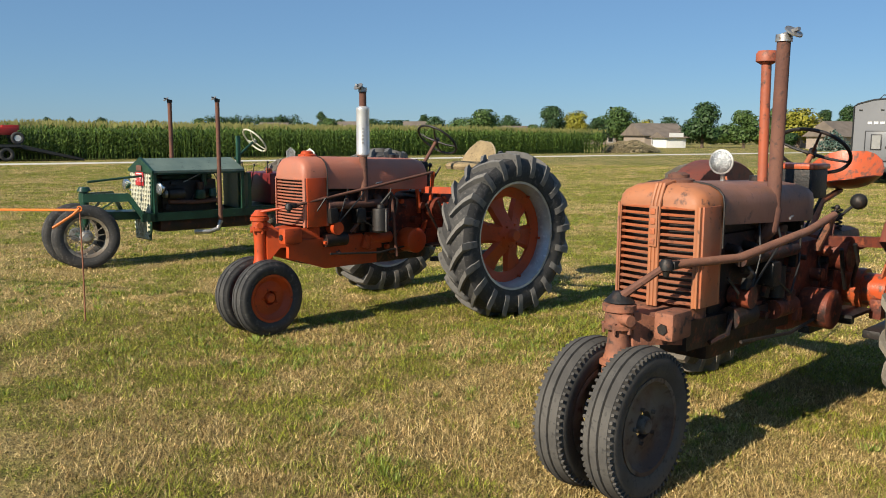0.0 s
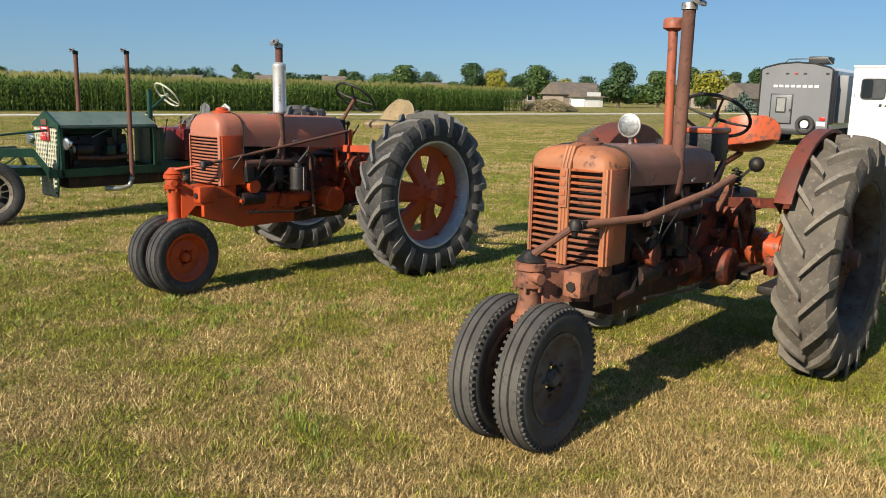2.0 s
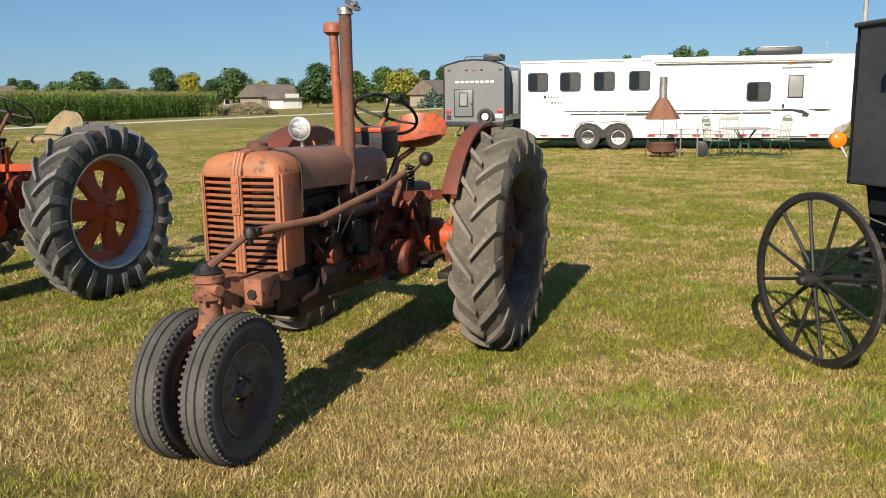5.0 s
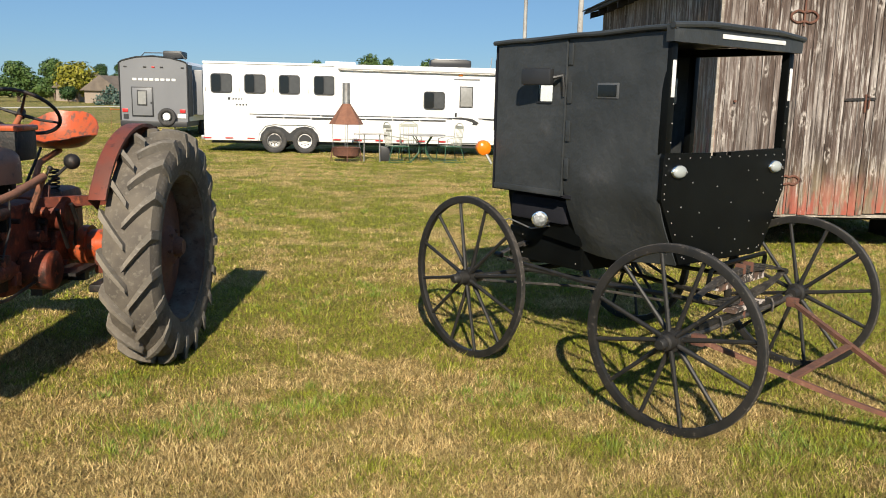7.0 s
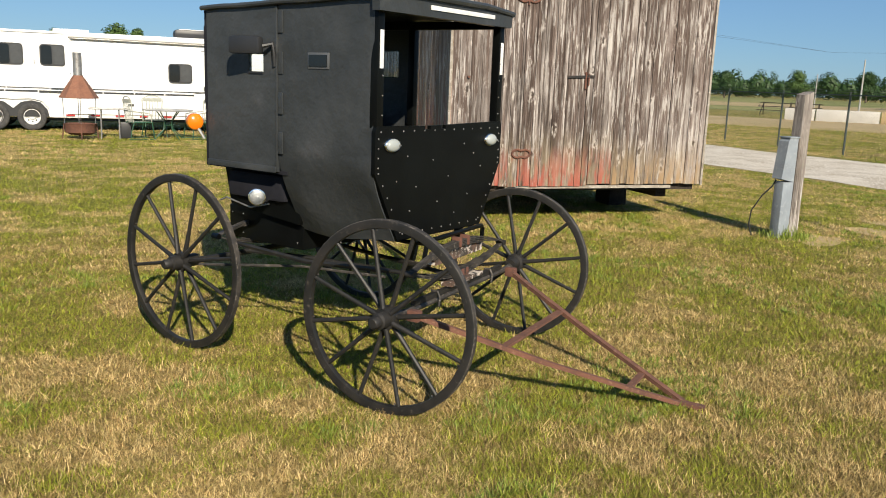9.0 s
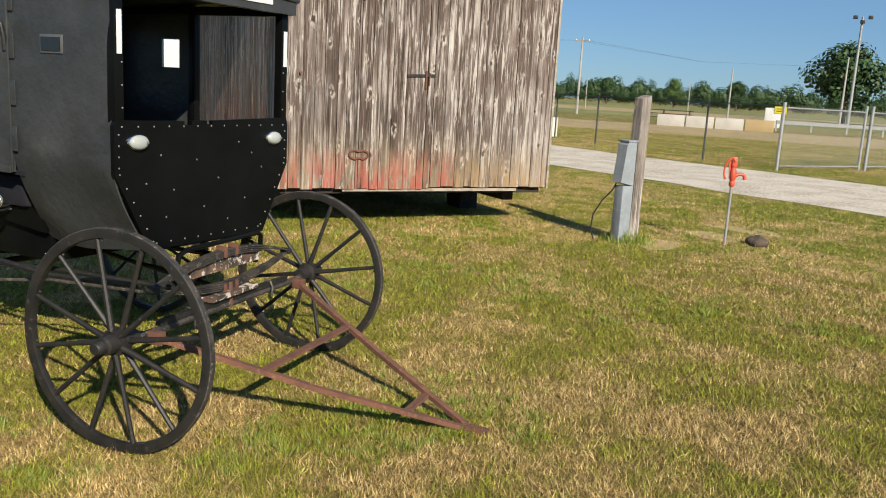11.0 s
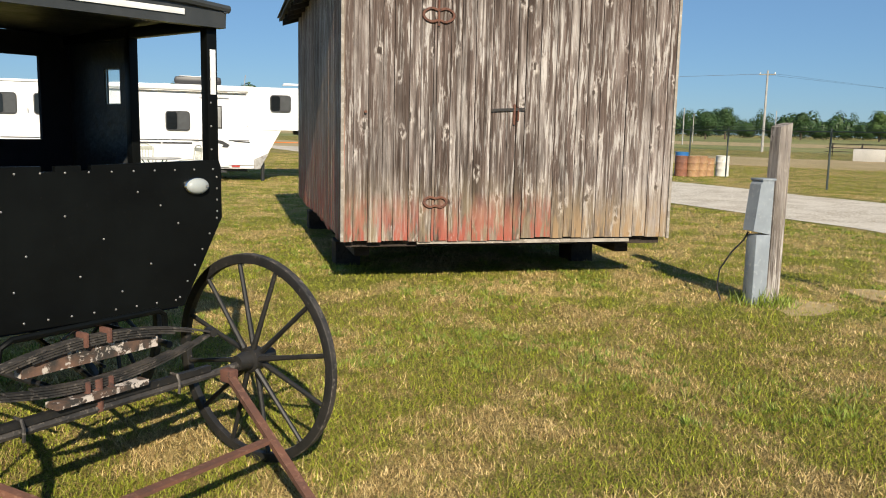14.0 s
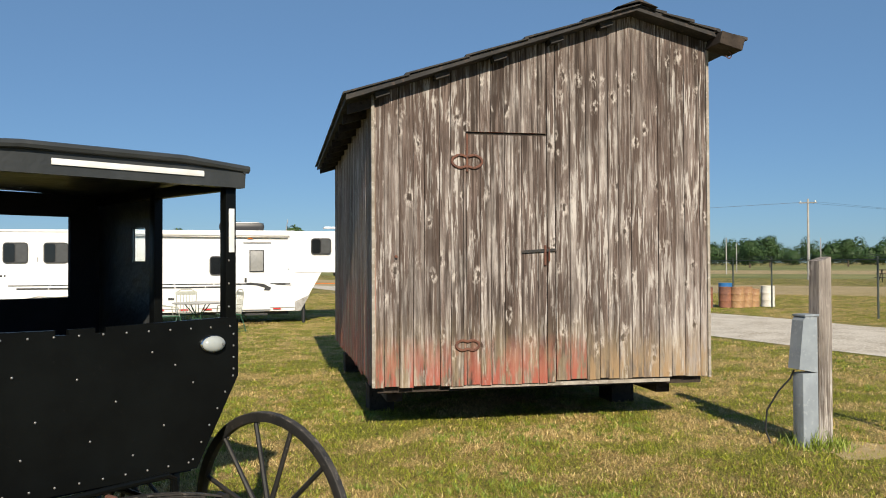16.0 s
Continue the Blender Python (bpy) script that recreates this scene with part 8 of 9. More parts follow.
# ---- grey travel trailer ----
pt = base("travel_trailer", pose(15.5, 29.1, 0, 0, 0, -41), "grey travel trailer with a spare wheel on its rear", "trailer")
top = [(-1.22, 2.72), (-1.1, 2.80), (-0.6, 2.93), (0, 2.98), (0.6, 2.93), (1.1, 2.80), (1.22, 2.72)]
part("rear_wall", prism(B(), [(1.22, 0.62), (-1.22, 0.62)] + top, "y", 0.0, 0.06), CAMPER_GREY, pt, "grey rear wall", smooth=0)
part("body", prism(B(), [(1.19, 0.62), (-1.19, 0.62)] + [(x * 0.975, z - 0.02) for x, z in top], "y", 0.06, 7.6), CAMPER_WHITE, pt, "white side and roof", smooth=0)
part("edge_trim", tube(B(), [(-1.22, -0.01, 0.62)] + [(x, -0.01, z) for x, z in top] + [(1.22, -0.01, 0.62)], 0.028, 8), DARK_TRIM, pt, "dark edge trim")
part("bumper", box(B(), (0, -0.08, 0.52), (2.4, 0.2, 0.2), bevel=0.02), DARK_TRIM, pt)
part("slide_out", box(B(), (1.35, 2.4, 1.7), (0.4, 2.6, 1.7), bevel=0.03), CAMPER_GREY, pt)
part("dark_panel", box(B(), (1.2, 0.5, 1.75), (0.05, 0.7, 1.9)), DARK_TRIM, pt, smooth=0)
hd2 = part("hatch", box(B(), (-0.42, -0.02, 1.32), (0.78, 0.04, 1.08), bevel=0.02), DARK_TRIM, pt, "grey rear door with a small window")
part("hatch_skin", box(B(), (-0.42, -0.042, 1.32), (0.70, 0.02, 1.0), bevel=0.01), CAMPER_GREY, hd2)
part("hatch_window", box(B(), (-0.42, -0.06, 1.46), (0.36, 0.02, 0.56), bevel=0.01), DARK_TRIM, hd2)
part("pane", box(B(), (-0.42, -0.072, 1.46), (0.28, 0.008, 0.47)), BLIND, hd2, smooth=0)
part("latch", box(B(), (-0.10, -0.06, 1.28), (0.05, 0.03, 0.08)), DARK_TRIM, hd2, smooth=0)
for i in range(8):
    part("lettering_mark", box(B(), (-0.68 + 0.2 * i, -0.006, 2.13), (0.14, 0.014, 0.085), bevel=0.003), WHITE, pt, smooth=0)
for x, mat in ((-0.3, DARK_TRIM), (0.0, RED_TAPE), (0.3, DARK_TRIM), (-1.0, DARK_TRIM), (1.05, DARK_TRIM)):
    part("marker_lamp", box(B(), (x, -0.015, 2.58), (0.11, 0.03, 0.05), bevel=0.008), mat, pt)
for x in (-1.05, 1.02):
    part("tail_lamp", box(B(), (x, -0.02, 1.0), (0.20, 0.04, 0.13), bevel=0.012), RED_TAPE, pt, "red tail lamp")
part("plate", box(B(), (0.98, -0.02, 0.82), (0.3, 0.02, 0.16)), WHITE, pt, smooth=0)
part("vent", box(B(), (-1.03, -0.02, 0.78), (0.17, 0.03, 0.17)), DARK_TRIM, pt, smooth=0)
sp = part("spare_wheel", lathe(B(), tyre_profile(0.33, 0.2, 0.2, 0.02), (0.48, -0.17, 0.78), n=28), TYRE_B, pt, "spare wheel with a white hub")
part("hub", cyl(B(), (0.48, -0.26, 0.80), (0.48, -0.1, 0.80), 0.14), WHITE, sp)
part("roof_unit", box(B(), (0.55, 1.2, 3.08), (0.7, 1.0, 0.26), bevel=0.06), DARK_TRIM, pt)
part("roof_rack", tube(B(), [(-0.5, 0.4, 2.98), (-0.4, 0.4, 3.10), (0.9, 0.4, 3.12), (1.1, 0.4, 2.9)], 0.02, 6), DARK_TRIM, pt)
for s in (1, -1):
    for y in (3.2, 4.1):
        part("wheel", lathe(B(), tyre_profile(0.34, 0.2, 0.2, 0.02), (s * 1.08, 0, 0.34), n=24), TYRE_B, pt).matrix_basis = pose(0, y, 0, 0, 0, 0) @ Matrix.Translation((s * 1.08, 0, 0.34)) @ pose(0, 0, 0, 0, 0, 90) @ Matrix.Translation((-s * 1.08, 0, -0.34))
    part("stabiliser", bar(B(), (s * 0.9, 0.4, 0.02), (s * 0.5, 0.4, 0.55), 0.05, 0.05), STEEL, pt, smooth=0)
part("under_frame", box(B(), (0, 3.8, 0.5), (2.1, 7.2, 0.2)), DARK_TRIM, pt, smooth=0)

# ---- fire pit and patio set ----
fp_ = base("fire_pit", pose(14.42, 16.75, 0, 0, 0, 10), "rusty fire bowl with a conical hood and steel flue", "fire pit")
part("bowl", lathe(B(), [(0.22, 0.10), (0.34, 0.16), (0.36, 0.34), (0.38, 0.37), (0.35, 0.37), (0.33, 0.18), (0.0, 0.13), (0.0, 0.10)], n=26, axis="z", closed=False), RUST, fp_, "rusty bowl")
part("hood", lathe(B(), [(0.44, 0.97), (0.44, 0.985), (0.10, 1.50), (0.095, 1.5), (0.43, 0.965)], axis="z", n=8), RUST_RED, fp_, "rusty pyramid hood", smooth=20)
part("flue", cyl(B(), (0, 0, 1.49), (0, 0, 2.02), 0.10, n=18), STEEL, fp_, "bright steel flue")
for k in range(4):
    a = math.pi / 4 + k * math.pi / 2
    part("post", tube(B(), [(0.34 * math.cos(a), 0.34 * math.sin(a), 0.36), (0.36 * math.cos(a), 0.36 * math.sin(a), 0.98)], 0.008, 6), STEEL, fp_)
    part("leg", tube(B(), [(0.36 * math.cos(a), 0.36 * math.sin(a), 0.34), (0.4 * math.cos(a), 0.4 * math.sin(a), 0.0)], 0.014, 6), RUST, fp_)


def side_table(x, y, rz):
    e = base("side_table", pose(x, y, 0, 0, 0, rz), "narrow grey metal side table by the fire pit", "table")
    part("tabletop", box(B(), (0, 0, 0.72), (0.95, 0.4, 0.03), bevel=0.005), STEEL, e)
    for sx in (-0.2, 0.2):
        for sy in (-0.14, 0.14):
            part("leg", tube(B(), [(sx, sy, 0.71), (sx * 1.05, sy * 1.1, 0)], 0.018, 6), STEEL, e)
    part("shelf", box(B(), (0.35, 0.1, 0.2), (0.25, 0.2, 0.38), bevel=0.02), DARK_TRIM, e, "dark bin under the table")


side_table(15.05, 16.45, -41)


def patio_chair(m, first=None):
    e = base("patio_chair", m, "wrought-iron garden chair, cream back over green frame", "chair", "chairs round the garden table")
    part("seat", box(B(), (0, 0, 0.42), (0.5, 0.48, 0.025), bevel=0.008), PATIO_GREEN, e)
    part("backrest", tube(B(), [(-0.22, 0.24, 0.42), (-0.25, 0.30, 0.95), (-0.1, 0.31, 1.03), (0.1, 0.31, 1.03), (0.25, 0.30, 0.95), (0.22, 0.24, 0.42)], 0.013, 6), PATIO_WHITE, e, "cream backrest hoop")
    for i in range(5):
        x = -0.14 + 0.07 * i
        part("back_slat", tube(B(), [(x, 0.245, 0.43), (x, 0.305, 0.9)], 0.008, 5), PATIO_WHITE, e)
    part("back_rail", box(B(), (0, 0.305, 0.93), (0.46, 0.015, 0.09), bevel=0.006), PATIO_WHITE, e, "leafy cream top rail")
    for s in (1, -1):
        part("arm", tube(B(), [(s * 0.25, 0.28, 0.68), (s * 0.28, 0.0, 0.66), (s * 0.28, -0.18, 0.62), (s * 0.26, -0.2, 0.42)], 0.012, 6), PATIO_WHITE, e)
        part("leg", tube(B(), [(s * 0.24, -0.22, 0.42), (s * 0.27, -0.26, 0.0)], 0.012, 6), PATIO_GREEN, e)
        part("leg", tube(B(), [(s * 0.23, 0.22, 0.42), (s * 0.25, 0.3, 0.2), (s * 0.27, 0.34, 0.0)], 0.012, 6), PATIO_GREEN, e)
        part("runner", tube(B(), [(s * 0.27, -0.3, 0.012), (s * 0.27, 0.38, 0.012)], 0.011, 6), PATIO_GREEN, e)
    return e


ch = patio_chair(pose(15.50, 15.95, 0, 0, 0, 70))
copy_thing(ch, pose(16.75, 15.25, 0, 0, 0, -110))
copy_thing(ch, pose(16.35, 16.35, 0, 0, 0, -35))
tb_ = base("patio_table", pose(16.12, 15.62, 0, 0, 0, -41), "round glass-topped green iron garden table", "table")
part("tabletop", lathe(B(), [(0, 0.73), (0.60, 0.73), (0.61, 0.72), (0.60, 0.705), (0, 0.705)], axis="z", n=30, closed=False), BLIND, tb_, "glassy grey table top")
for k in range(4):
    a = k * math.pi / 2 + 0.6
    c, s = math.cos(a), math.sin(a)
    part("leg", tube(B(), [(0.35 * c, 0.35 * s, 0.70), (0.12 * c, 0.12 * s, 0.45), (0.14 * c, 0.14 * s, 0.25), (0.42 * c, 0.42 * s, 0.0)], 0.014, 6), PATIO_GREEN, tb_)
part("stretcher", tube(B(), [(0.13 * math.cos(a), 0.13 * math.sin(a), 0.35) for a in [i * 0.524 for i in range(12)]], 0.010, 5, closed=True), PATIO_GREEN, tb_)

# ---- power post, hydrant ----
pp = base("power_post", pose(11.30, 0.58, 0, 0, 0, -35), "weathered timber post with a grey electrical box", "post")
secs = []
for i in range(9):
    f = i / 8
    h = -0.02 + 1.70 * f
    w = 0.075 * (1.08 - 0.12 * f)
    tw = 0.06 * math.sin(f * 3)
    secs.append([Vector((w * cx * math.cos(tw) - w * cy * math.sin(tw) + 0.02 * f, w * cx * math.sin(tw) + w * cy * math.cos(tw), h + (0.02 * cx if i == 8 else 0))) for cx, cy in ((-1, -0.8), (-0.8, -1), (0.8, -1), (1, -0.8), (1, 0.8), (0.8, 1), (-0.8, 1), (-1, 0.8))])
part("timber", loft(B(), secs), POST_WOOD, pp, "grey weathered square timber")
part("conduit", box(B(), (-0.16, 0.0, 0.33), (0.17, 0.13, 0.66), bevel=0.008), BOX_GREY, pp, "grey conduit housing")
cab = part("cabinet", prism(B(), [(-0.29, 0.70), (-0.085, 0.66), (-0.085, 1.16), (-0.21, 1.17), (-0.24, 1.13)], "y", -0.07, 0.07), BOX_GREY, pp, "sloped grey electrical cabinet", smooth=0)
part("lid", box(B(), (-0.15, 0.0, 1.175), (0.16, 0.16, 0.02), bevel=0.004), BOX_GREY, cab)
part("cable", tube(B(), [(-0.25, 0.04, 0.68), (-0.27, 0.07, 0.60), (-0.33, 0.15, 0.48), (-0.40, 0.22, 0.30), (-0.41, 0.23, 0.12), (-0.38, 0.2, 0.0)], 0.009, 6), BLACK_RUBBER, pp, "black cable drooping to the ground")
wv, r = [], random.Random(12)
for i in range(420):
    a, d = r.uniform(0, 6.28), r.uniform(0.05, 0.34) ** 1.0
    p = Vector((11.22 + d * math.cos(a), 0.6 + d * math.sin(a), 0))
    h = r.uniform(0.06, 0.24) * (1.15 - d * 2)
    e = Vector((r.uniform(-1, 1), r.uniform(-1, 1), 0)).normalized() * 0.006
    t = p + Vector((r.uniform(-0.08, 0.08), r.uniform(-0.08, 0.08), max(0.04, h)))
    wv += [p - e, p + e, t]
tagged(new("weeds", quads_mesh("weeds", [tuple(q) for q in wv], 3, WEED)), "tuft of taller weeds round a post", "weeds", kind="stuff")

hy = base("yard_hydrant", pose(11.78, -0.49, 0, 0, 0, -70), "red yard hydrant head on a bare steel standpipe", "hydrant")
part("pipe", cyl(B(), (0, 0, -0.02), (0, 0, 0.76), 0.017, n=10), GALV_POST, hy, "bare steel standpipe")
hh = part("head", lathe(B(), [(0, 0.70), (0.024, 0.70), (0.034, 0.715), (0.034, 0.75), (0.026, 0.765), (0.038, 0.80), (0.040, 0.88), (0.030, 0.905), (0.030, 0.93), (0.040, 0.94), (0.040, 0.965), (0.018, 0.98), (0, 0.98)], axis="z", n=16, closed=False), HYDRANT_RED, hy, "red cast head")
part("spout", tube(B(), [(0.02, 0, 0.83), (0.07, 0, 0.85), (0.115, 0, 0.85), (0.14, 0, 0.83), (0.145, 0, 0.79)], [0.026, 0.021, 0.02, 0.021, 0.025], 10), HYDRANT_RED, hh)
part("yoke", box(B(), (0.0, 0, 1.0), (0.05, 0.055, 0.09), bevel=0.012), HYDRANT_RED, hh)
part("handle", tube(B(), [(0.035, 0, 1.035), (-0.02, 0, 1.04), (-0.075, 0, 1.0), (-0.105, 0, 0.92), (-0.105, 0, 0.84), (-0.085, 0, 0.785)], [0.014, 0.016, 0.013, 0.011, 0.011, 0.014], 8), HYDRANT_RED, hh, "curved red lever handle")
part("link", bar(B(), (-0.05, 0, 0.995), (-0.035, 0, 0.80), 0.012, 0.018), HYDRANT_RED, hh, smooth=0)
part("pivot", cyl(B(), (0, -0.045, 1.01), (0, 0.045, 1.01), 0.012, n=8), HYDRANT_RED, hh)
rock = base("clod", pose(12.05, -0.86, 0), "dark clod of earth beside the hydrant", "rock")
bm = B()
bmesh.ops.create_icosphere(bm, subdivisions=3, radius=0.16, matrix=Matrix.Translation((0, 0, 0.03)) @ Matrix.Diagonal((1.2, 0.8, 0.55, 1)))
for v in bm.verts:
    v.co += Vector(v.co).normalized() * 0.05 * noise.noise(v.co * 9)
part("earth", bm, worn("dark_earth", (0.10, 0.075, 0.055), (0.05, 0.04, 0.03), (0.22, 0.19, 0.15), rough=0.95, s1=6, s2=20), rock)
for i, (x, y, s) in enumerate(((11.3, 0.25, 0.45), (12.4, -0.3, 0.4), (13.2, -0.7, 0.5))):
    bm = B()
    n = 26
    c = bm.verts.new((0, 0, 0.008))
    ringv = [bm.verts.new((s * (1 + 0.5 * noise.noise((math.cos(a) * 1.5, math.sin(a) * 1.5, i))) * math.cos(a), 0.6 * s * (1 + 0.5 * noise.noise((math.cos(a) * 1.5, math.sin(a) * 1.5, i + 5))) * math.sin(a), 0.004)) for a in [2 * math.pi * k / n for k in range(n)]]
    for k in range(n):
        bm.faces.new((c, ringv[k], ringv[(k + 1) % n]))
    ob = tagged(part("bare_patch", bm, BARE, smooth=0), "bare dry patch of earth in the grass", "earth", kind="structure")
    ob.matrix_world = pose(x, y, 0, 0, 0, 30 * i)

# ---- chain-link fence and gate ----
FD = Vector((*FENCE_D, 0))
FP = Vector((*FENCE_P, 0))
fe = base("chain_link_fence", Matrix.Translation(FP), "chain-link fence on dark steel posts along the drive", "fence")


def mesh_panel(a, b, z0, z1, pitch, wire, parent, mat, name="chain_link"):
    """Crossing diagonal wires between two posts."""
    a, b = Vector(a), Vector(b)
    L = (b - a).length
    d = (b - a).normalized()
    nrm = Vector((-d.y, d.x, 0))
    H = z1 - z0
    v = []
    for sgn in (1, -1):
        k = -H
        while k < L:
            s0, s1 = max(0, k), min(L, k + H)
            if s1 > s0:
                h0, h1 = s0 - k, s1 - k
                if sgn < 0:
                    h0, h1 = H - h0, H - h1
                p, q = a + d * s0 + Vector((0, 0, z0 + h0)), a + d * s1 + Vector((0, 0, z0 + h1))
                e = (q - p).normalized().cross(nrm) * wire
                v += [p - e, p + e, q + e, q - e]
            k += pitch
    ob = new(name, quads_mesh(name, [tuple(q) for q in v], 4, mat))
    ob.parent = parent
    ob["kind"] = "stuff"
    return ob


N_POST = 20
for i in range(N_POST):
    p = FD * (3.05 * i)
    part("post", cyl(B(), p + Vector((0, 0, -0.05)), p + Vector((0, 0, 1.82)), 0.03 if i else 0.045, n=8), FENCE_DARK if i else GALV_POST, fe)
part("top_rail", cyl(B(), (0, 0, 1.72), FD * (3.05 * (N_POST - 1)) + Vector((0, 0, 1.72)), 0.018, n=8), FENCE_DARK, fe)
mesh_panel((0, 0, 0), tuple(FD * (3.05 * (N_POST - 1))), 0.05, 1.70, 0.10, 0.0016, fe, FENCE_DARK)
for z in (1.80, 1.86):
    tubeb = tube(B(), [FD * (3.05 * i) + Vector((0, 0, z)) for i in range(N_POST)], 0.006, 4)
    part("barbed_wire", tubeb, FENCE_DARK, fe)
GD = Vector((0.77, -0.638, 0))
ga = base("chain_link_gate", Matrix.Translation(FP), "galvanised chain-link gate between steel posts", "gate")
gp2 = [GD * s for s in (0.12, 3.55, 3.85, 7.2)]
for p, r_ in ((gp2[1], 0.04), (gp2[2], 0.05), (gp2[3], 0.04)):
    part("gate_post", cyl(B(), p + Vector((0, 0, -0.05)), p + Vector((0, 0, 1.86)), r_, n=10), GALV_POST, ga)
for a, b in ((gp2[0], gp2[1]), (gp2[2], gp2[3])):
    for z in (0.12, 1.68):
        part("gate_rail", cyl(B(), a + Vector((0, 0, z)), b + Vector((0, 0, z)), 0.02, n=8), GALV_POST, ga)
    mesh_panel(tuple(a), tuple(b), 0.12, 1.68, 0.075, 0.0025, ga, GALV_POST)
    n = 26
    bm = B()
    for i in range(n):
        q = a.lerp(b, (i + 0.5) / n) + Vector((0, 0, 1.68))
        tube(bm, [q, q + Vector((0, 0, 0.07))], 0.006, 4)
    part("top_barbs", bm, GALV_POST, ga)["kind"] = "stuff"
fe2 = base("chain_link_fence", Matrix.Translation(FP + GD * 7.2), "chain-link fence on steel posts beyond the gate", "fence")
for i in range(1, 7):
    part("post", cyl(B(), GD * (3.05 * i) + Vector((0, 0, -0.05)), GD * (3.05 * i) + Vector((0, 0, 1.8)), 0.03, n=8), GALV_POST, fe2)
part("top_rail", cyl(B(), (0, 0, 1.68), GD * 18.3 + Vector((0, 0, 1.68)), 0.018, n=8), GALV_POST, fe2)
mesh_panel((0, 0, 0), tuple(GD * 18.3), 0.05, 1.68, 0.08, 0.0022, fe2, GALV_POST)

# ---- barrels ----
def barrel(x, y, r_, h, mat, label, tilt=0.0):
    e = base("barrel", pose(x, y, 0, tilt, 0, 0), label, "barrel", "barrels by the fence")
    part("drum", lathe(B(), [(0, 0), (r_ * 0.97, 0), (r_, 0.015), (r_, 0.03), (r_ * 0.97, 0.05), (r_ * 0.97, h * 0.32), (r_, h * 0.34), (r_ * 0.97, h * 0.36), (r_ * 0.97, h * 0.66), (r_, h * 0.68), (r_ * 0.97, h * 0.70), (r_ * 0.97, h - 0.04), (r_, h - 0.015), (r_, h), (r_ * 0.93, h - 0.02), (0, h - 0.02)], axis="z", n=22, closed=False), mat, e)
    return e


for x, y, r_, h, mat, lb_ in ((33.4, 8.9, 0.30, 0.88, BARREL_RUST, "rusty red-brown steel barrel"), (33.9, 8.35, 0.30, 0.90, BARREL_RUST, "rusty red-brown steel barrel"), (34.0, 7.95, 0.30, 0.90, BARREL_TAN, "tan and rust barrel"), (34.5, 7.8, 0.30, 0.9, BARREL_TAN, "tan barrel with rust stains"), (34.9, 7.65, 0.29, 0.8, BARREL_TAN, "tan and rust barrel"), (35.4, 7.25, 0.31, 0.92, BARREL_WHITE, "off-white barrel standing apart"), (34.7, 8.6, 0.31, 1.05, BARREL_BLUE, "blue plastic barrel standing behind"), (34.2, 9.4, 0.31, 1.0, BARREL_WHITE, "off-white barrel among rusty ones"), (33.6, 9.8, 0.34, 1.25, TEAL, "tall teal drum by barrels")):
    barrel(x, y, r_ * 0.82, h * 0.84, mat, lb_)

# ---- arena: concrete blocks, guard rail, bleachers, poles ----
for i in range(4):
    y = 5.2 - 2.0 * i
    e = base("concrete_block", pose(64.0 + 0.05 * i, y, 0, 0, 0, 88), "pale concrete barrier block in the arena", "barrier", "arena barrier")
    part("block", box(B(), (0, 0, 0.40), (1.9, 0.7, 0.8), bevel=0.05), CONCRETE if i < 3 else BARE, e)
gr = base("guard_rail", pose(70.0, -2.0, 0, 0, 0, -82), "long steel guard rail on posts in the arena", "guard rail")
part("rail", bar(B(), (0, 0, 0.66), (30, 0, 0.66), 0.06, 0.26), GALV_POST, gr, smooth=0)
for i in range(13):
    part("post", box(B(), (i * 2.5, 0.08, 0.4), (0.12, 0.12, 0.84)), GALV_POST, gr, smooth=0)
bl = base("bleacher", pose(76.0, 7.2, 0, 0, 0, 85), "low weathered bench bleacher across the arena", "bleacher")
for i in range(3):
    part("bench", box(B(), (0, -0.5 * i, 0.4 + 0.3 * i), (5.0, 0.28, 0.06)), DARK_WOOD, bl, smooth=0)
for x in (-2.2, 0, 2.2):
    part("frame", bar(B(), (x, 0.2, 0.0), (x, -1.1, 1.05), 0.06, 0.06), DARK_WOOD, bl, smooth=0)
    part("leg", bar(B(), (x, -1.1, 0.0), (x, -1.1, 1.05), 0.06, 0.06, (1, 0, 0)), DARK_WOOD, bl, smooth=0)
sb = base("sign_box", pose(80.5, -1.8, 0, 0, 0, 88), "white box with a yellow sign panel", "sign")
part("cabinet", box(B(), (0, 0, 0.85), (1.3, 0.6, 1.7), bevel=0.03), WHITE, sb)
part("panel", box(B(), (-0.6, 0.32, 1.55), (1.0, 0.06, 0.6)), YELLOW, sb, "yellow sign panel", smooth=0)
for i in range(2):
    part("sign_mark", box(B(), (-0.6, 0.36, 1.45 + 0.2 * i), (0.7, 0.02, 0.06)), DARK_TRIM, sb, smooth=0)


GREY_POLE = worn("silvered_pole_timber", (0.40, 0.39, 0.37), (0.30, 0.29, 0.275), (0.48, 0.47, 0.45), rough=0.9, s1=2, s2=14, spec=0.2)


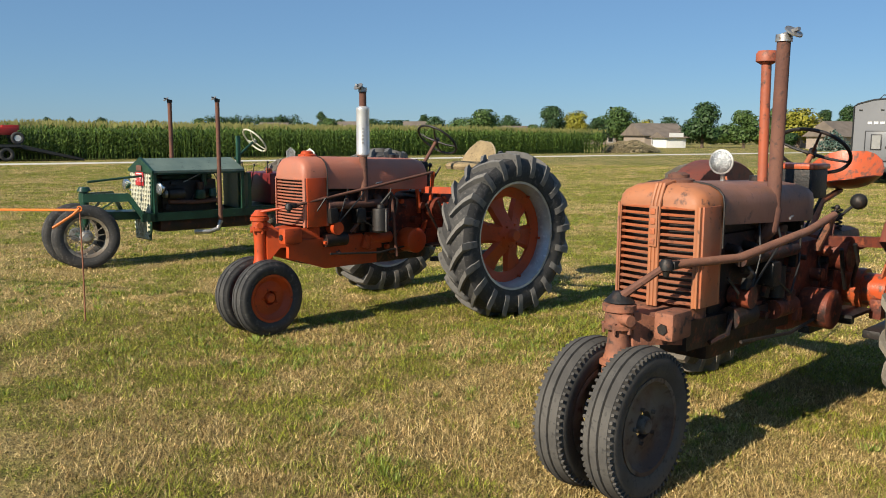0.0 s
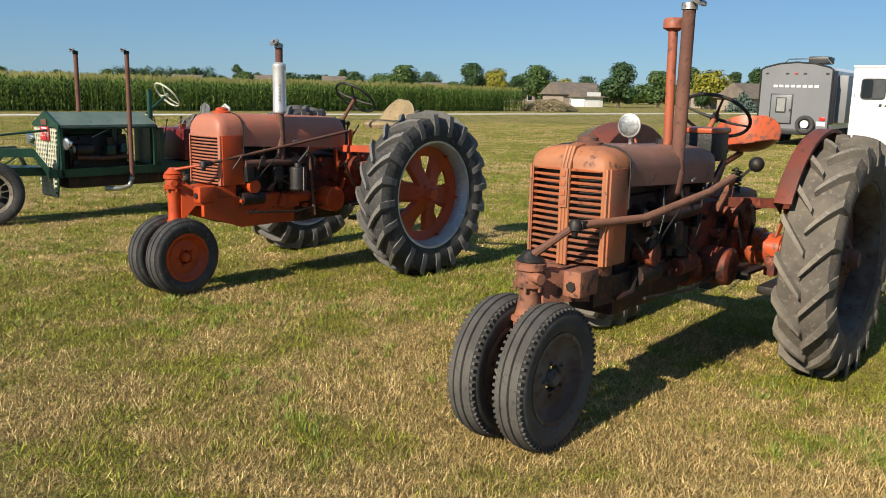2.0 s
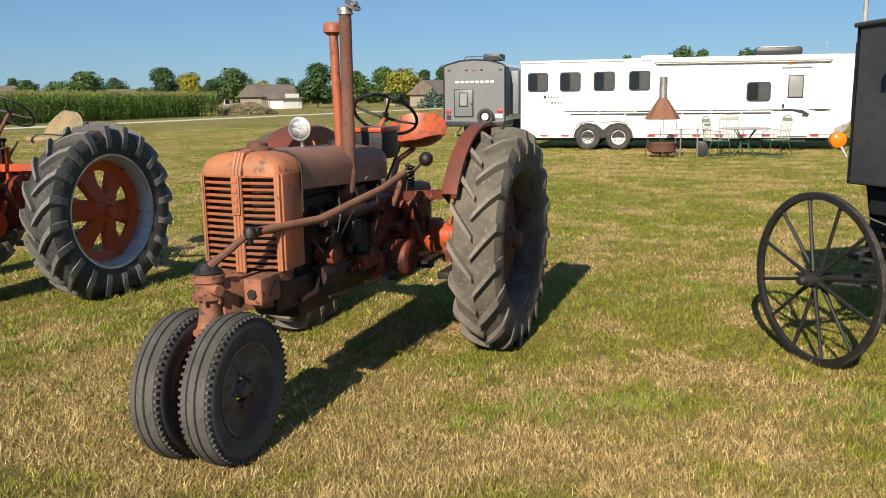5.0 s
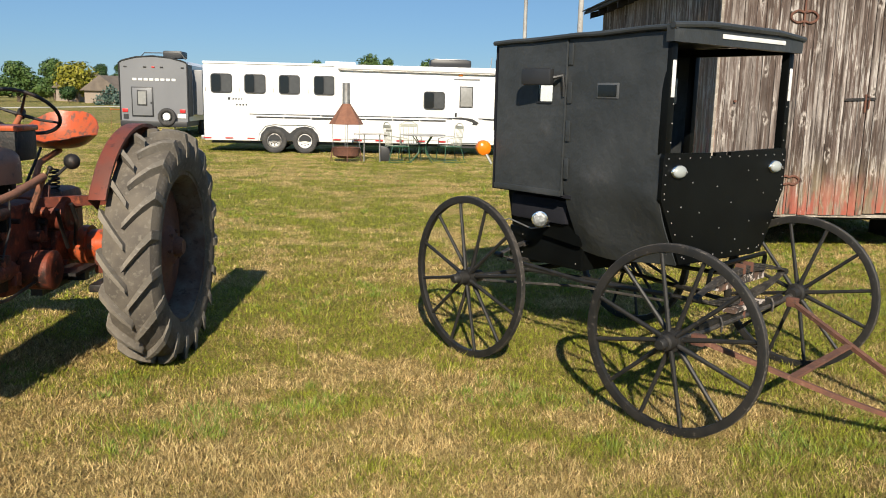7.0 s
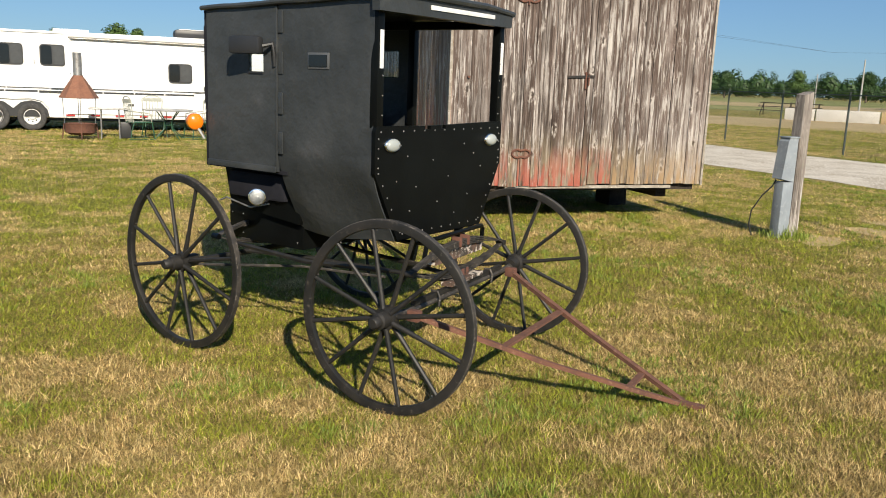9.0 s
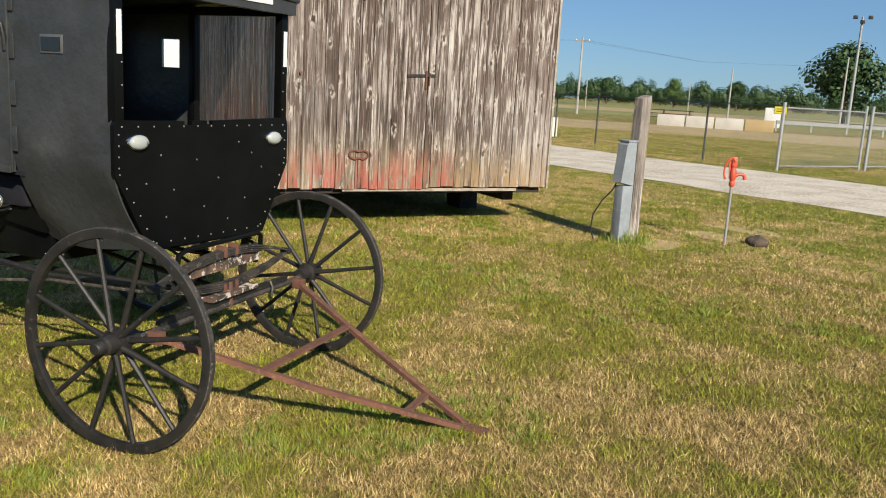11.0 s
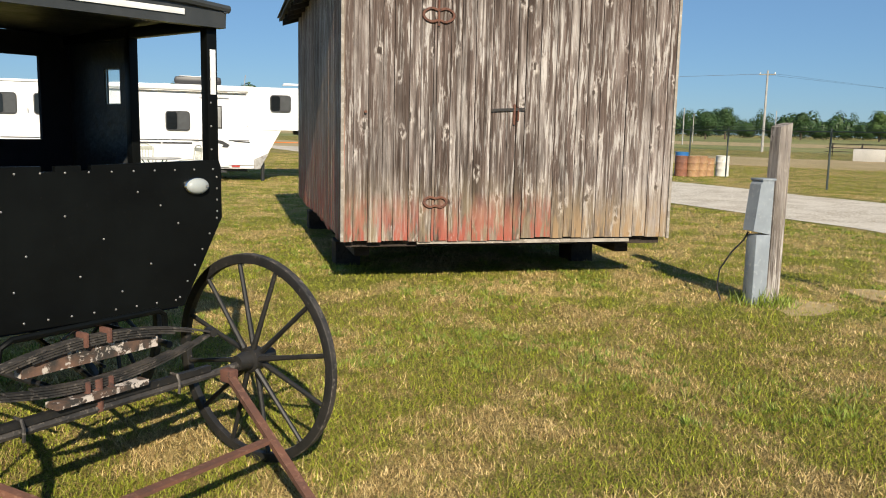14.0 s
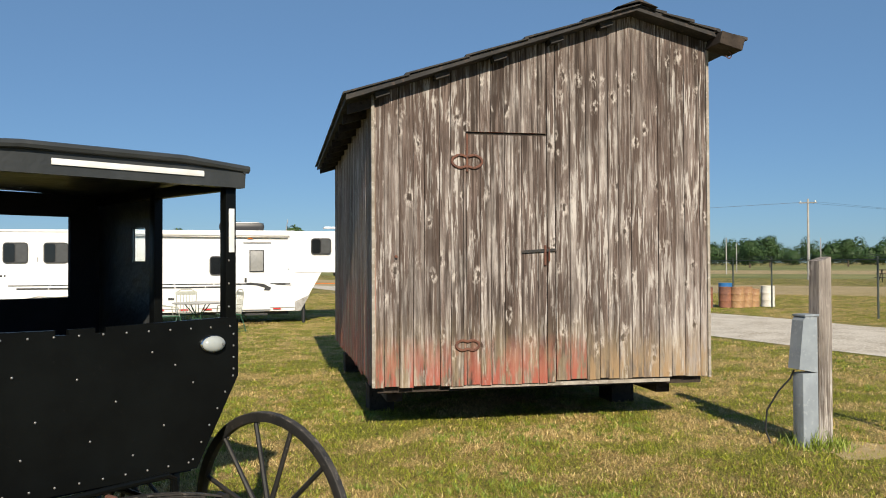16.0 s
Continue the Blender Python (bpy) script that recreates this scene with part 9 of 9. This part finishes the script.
def pole(x, y, h, r_, label, arms=1, lamps=0, lean=0.0):
    e = base("utility_pole" if not lamps else "light_pole", pose(x, y, 0, 0, lean, 0), label, "pole")
    part("shaft", cyl(B(), (0, 0, -0.1), (0, 0, h), r_, r_ * 0.65, n=10), GREY_POLE if not lamps else GALV_POST, e)
    for i in range(arms):
        part("crossarm", box(B(), (0, 0, h - 0.35 - 0.6 * i), (0.09, 1.5, 0.1)), OLD_WOOD, e, smooth=0)
        for k in (-0.65, 0.65):
            part("insulator", cyl(B(), (0, k, h - 0.3 - 0.6 * i), (0, k, h - 0.16 - 0.6 * i), 0.05, n=8), WHITE, e)
    for i in range(lamps):
        part("flood_lamp", box(B(), (-0.25, -0.8 + 0.8 * i, h - 0.1 - 0.5 * (i == 1)), (0.35, 0.5, 0.4), bevel=0.06), DARK_TRIM, e, "flood lamp")
    return e


pole(85.4, 16.5, 7.5, 0.13, "grey wooden utility pole across the fields")
pole(112.0, 3.0, 6.1, 0.12, "grey wooden utility pole across the fields", 0)
pole(111.8, -10.6, 12.7, 0.2, "tall light pole with floodlamps at the arena", 0, 3)
pole(110.5, -9.6, 8.0, 0.14, "bare wooden pole beside a light pole", 0)
pole(35.6, 27.8, 9.0, 0.13, "weathered utility pole behind the trailers", 1)
pole(25.5, 17.3, 7.6, 0.12, "weathered utility pole behind the shed", 0)
for x, y in ((118, 34), (128, 24), (140, 10), (150, 42)):
    pole(x, y, 5.0, 0.09, "thin pole far across the fields", 0)
bm = B()
for off in (-0.65, 0.65):
    tube(bm, [Vector((85.4, 16.5 + off, 7.2)), Vector((100, 6, 6.3)), Vector((125, -12 + off, 7.5))], 0.009, 4)
    tube(bm, [Vector((85.4, 16.5 + off, 7.2)), Vector((78, 33, 6.4)), Vector((72, 50 + off, 7.3))], 0.009, 4)
tagged(part("power_lines", bm, DARK_TRIM), "thin dark power lines sagging between poles", "cable")
bm = B()
tube(bm, [Vector((35.6, 27.8, 8.6)), Vector((30.5, 22.5, 7.2)), Vector((25.5, 17.3, 7.4))], 0.018, 4)
tagged(part("power_line", bm, DARK_TRIM), "thin dark cable sagging between two poles", "cable")
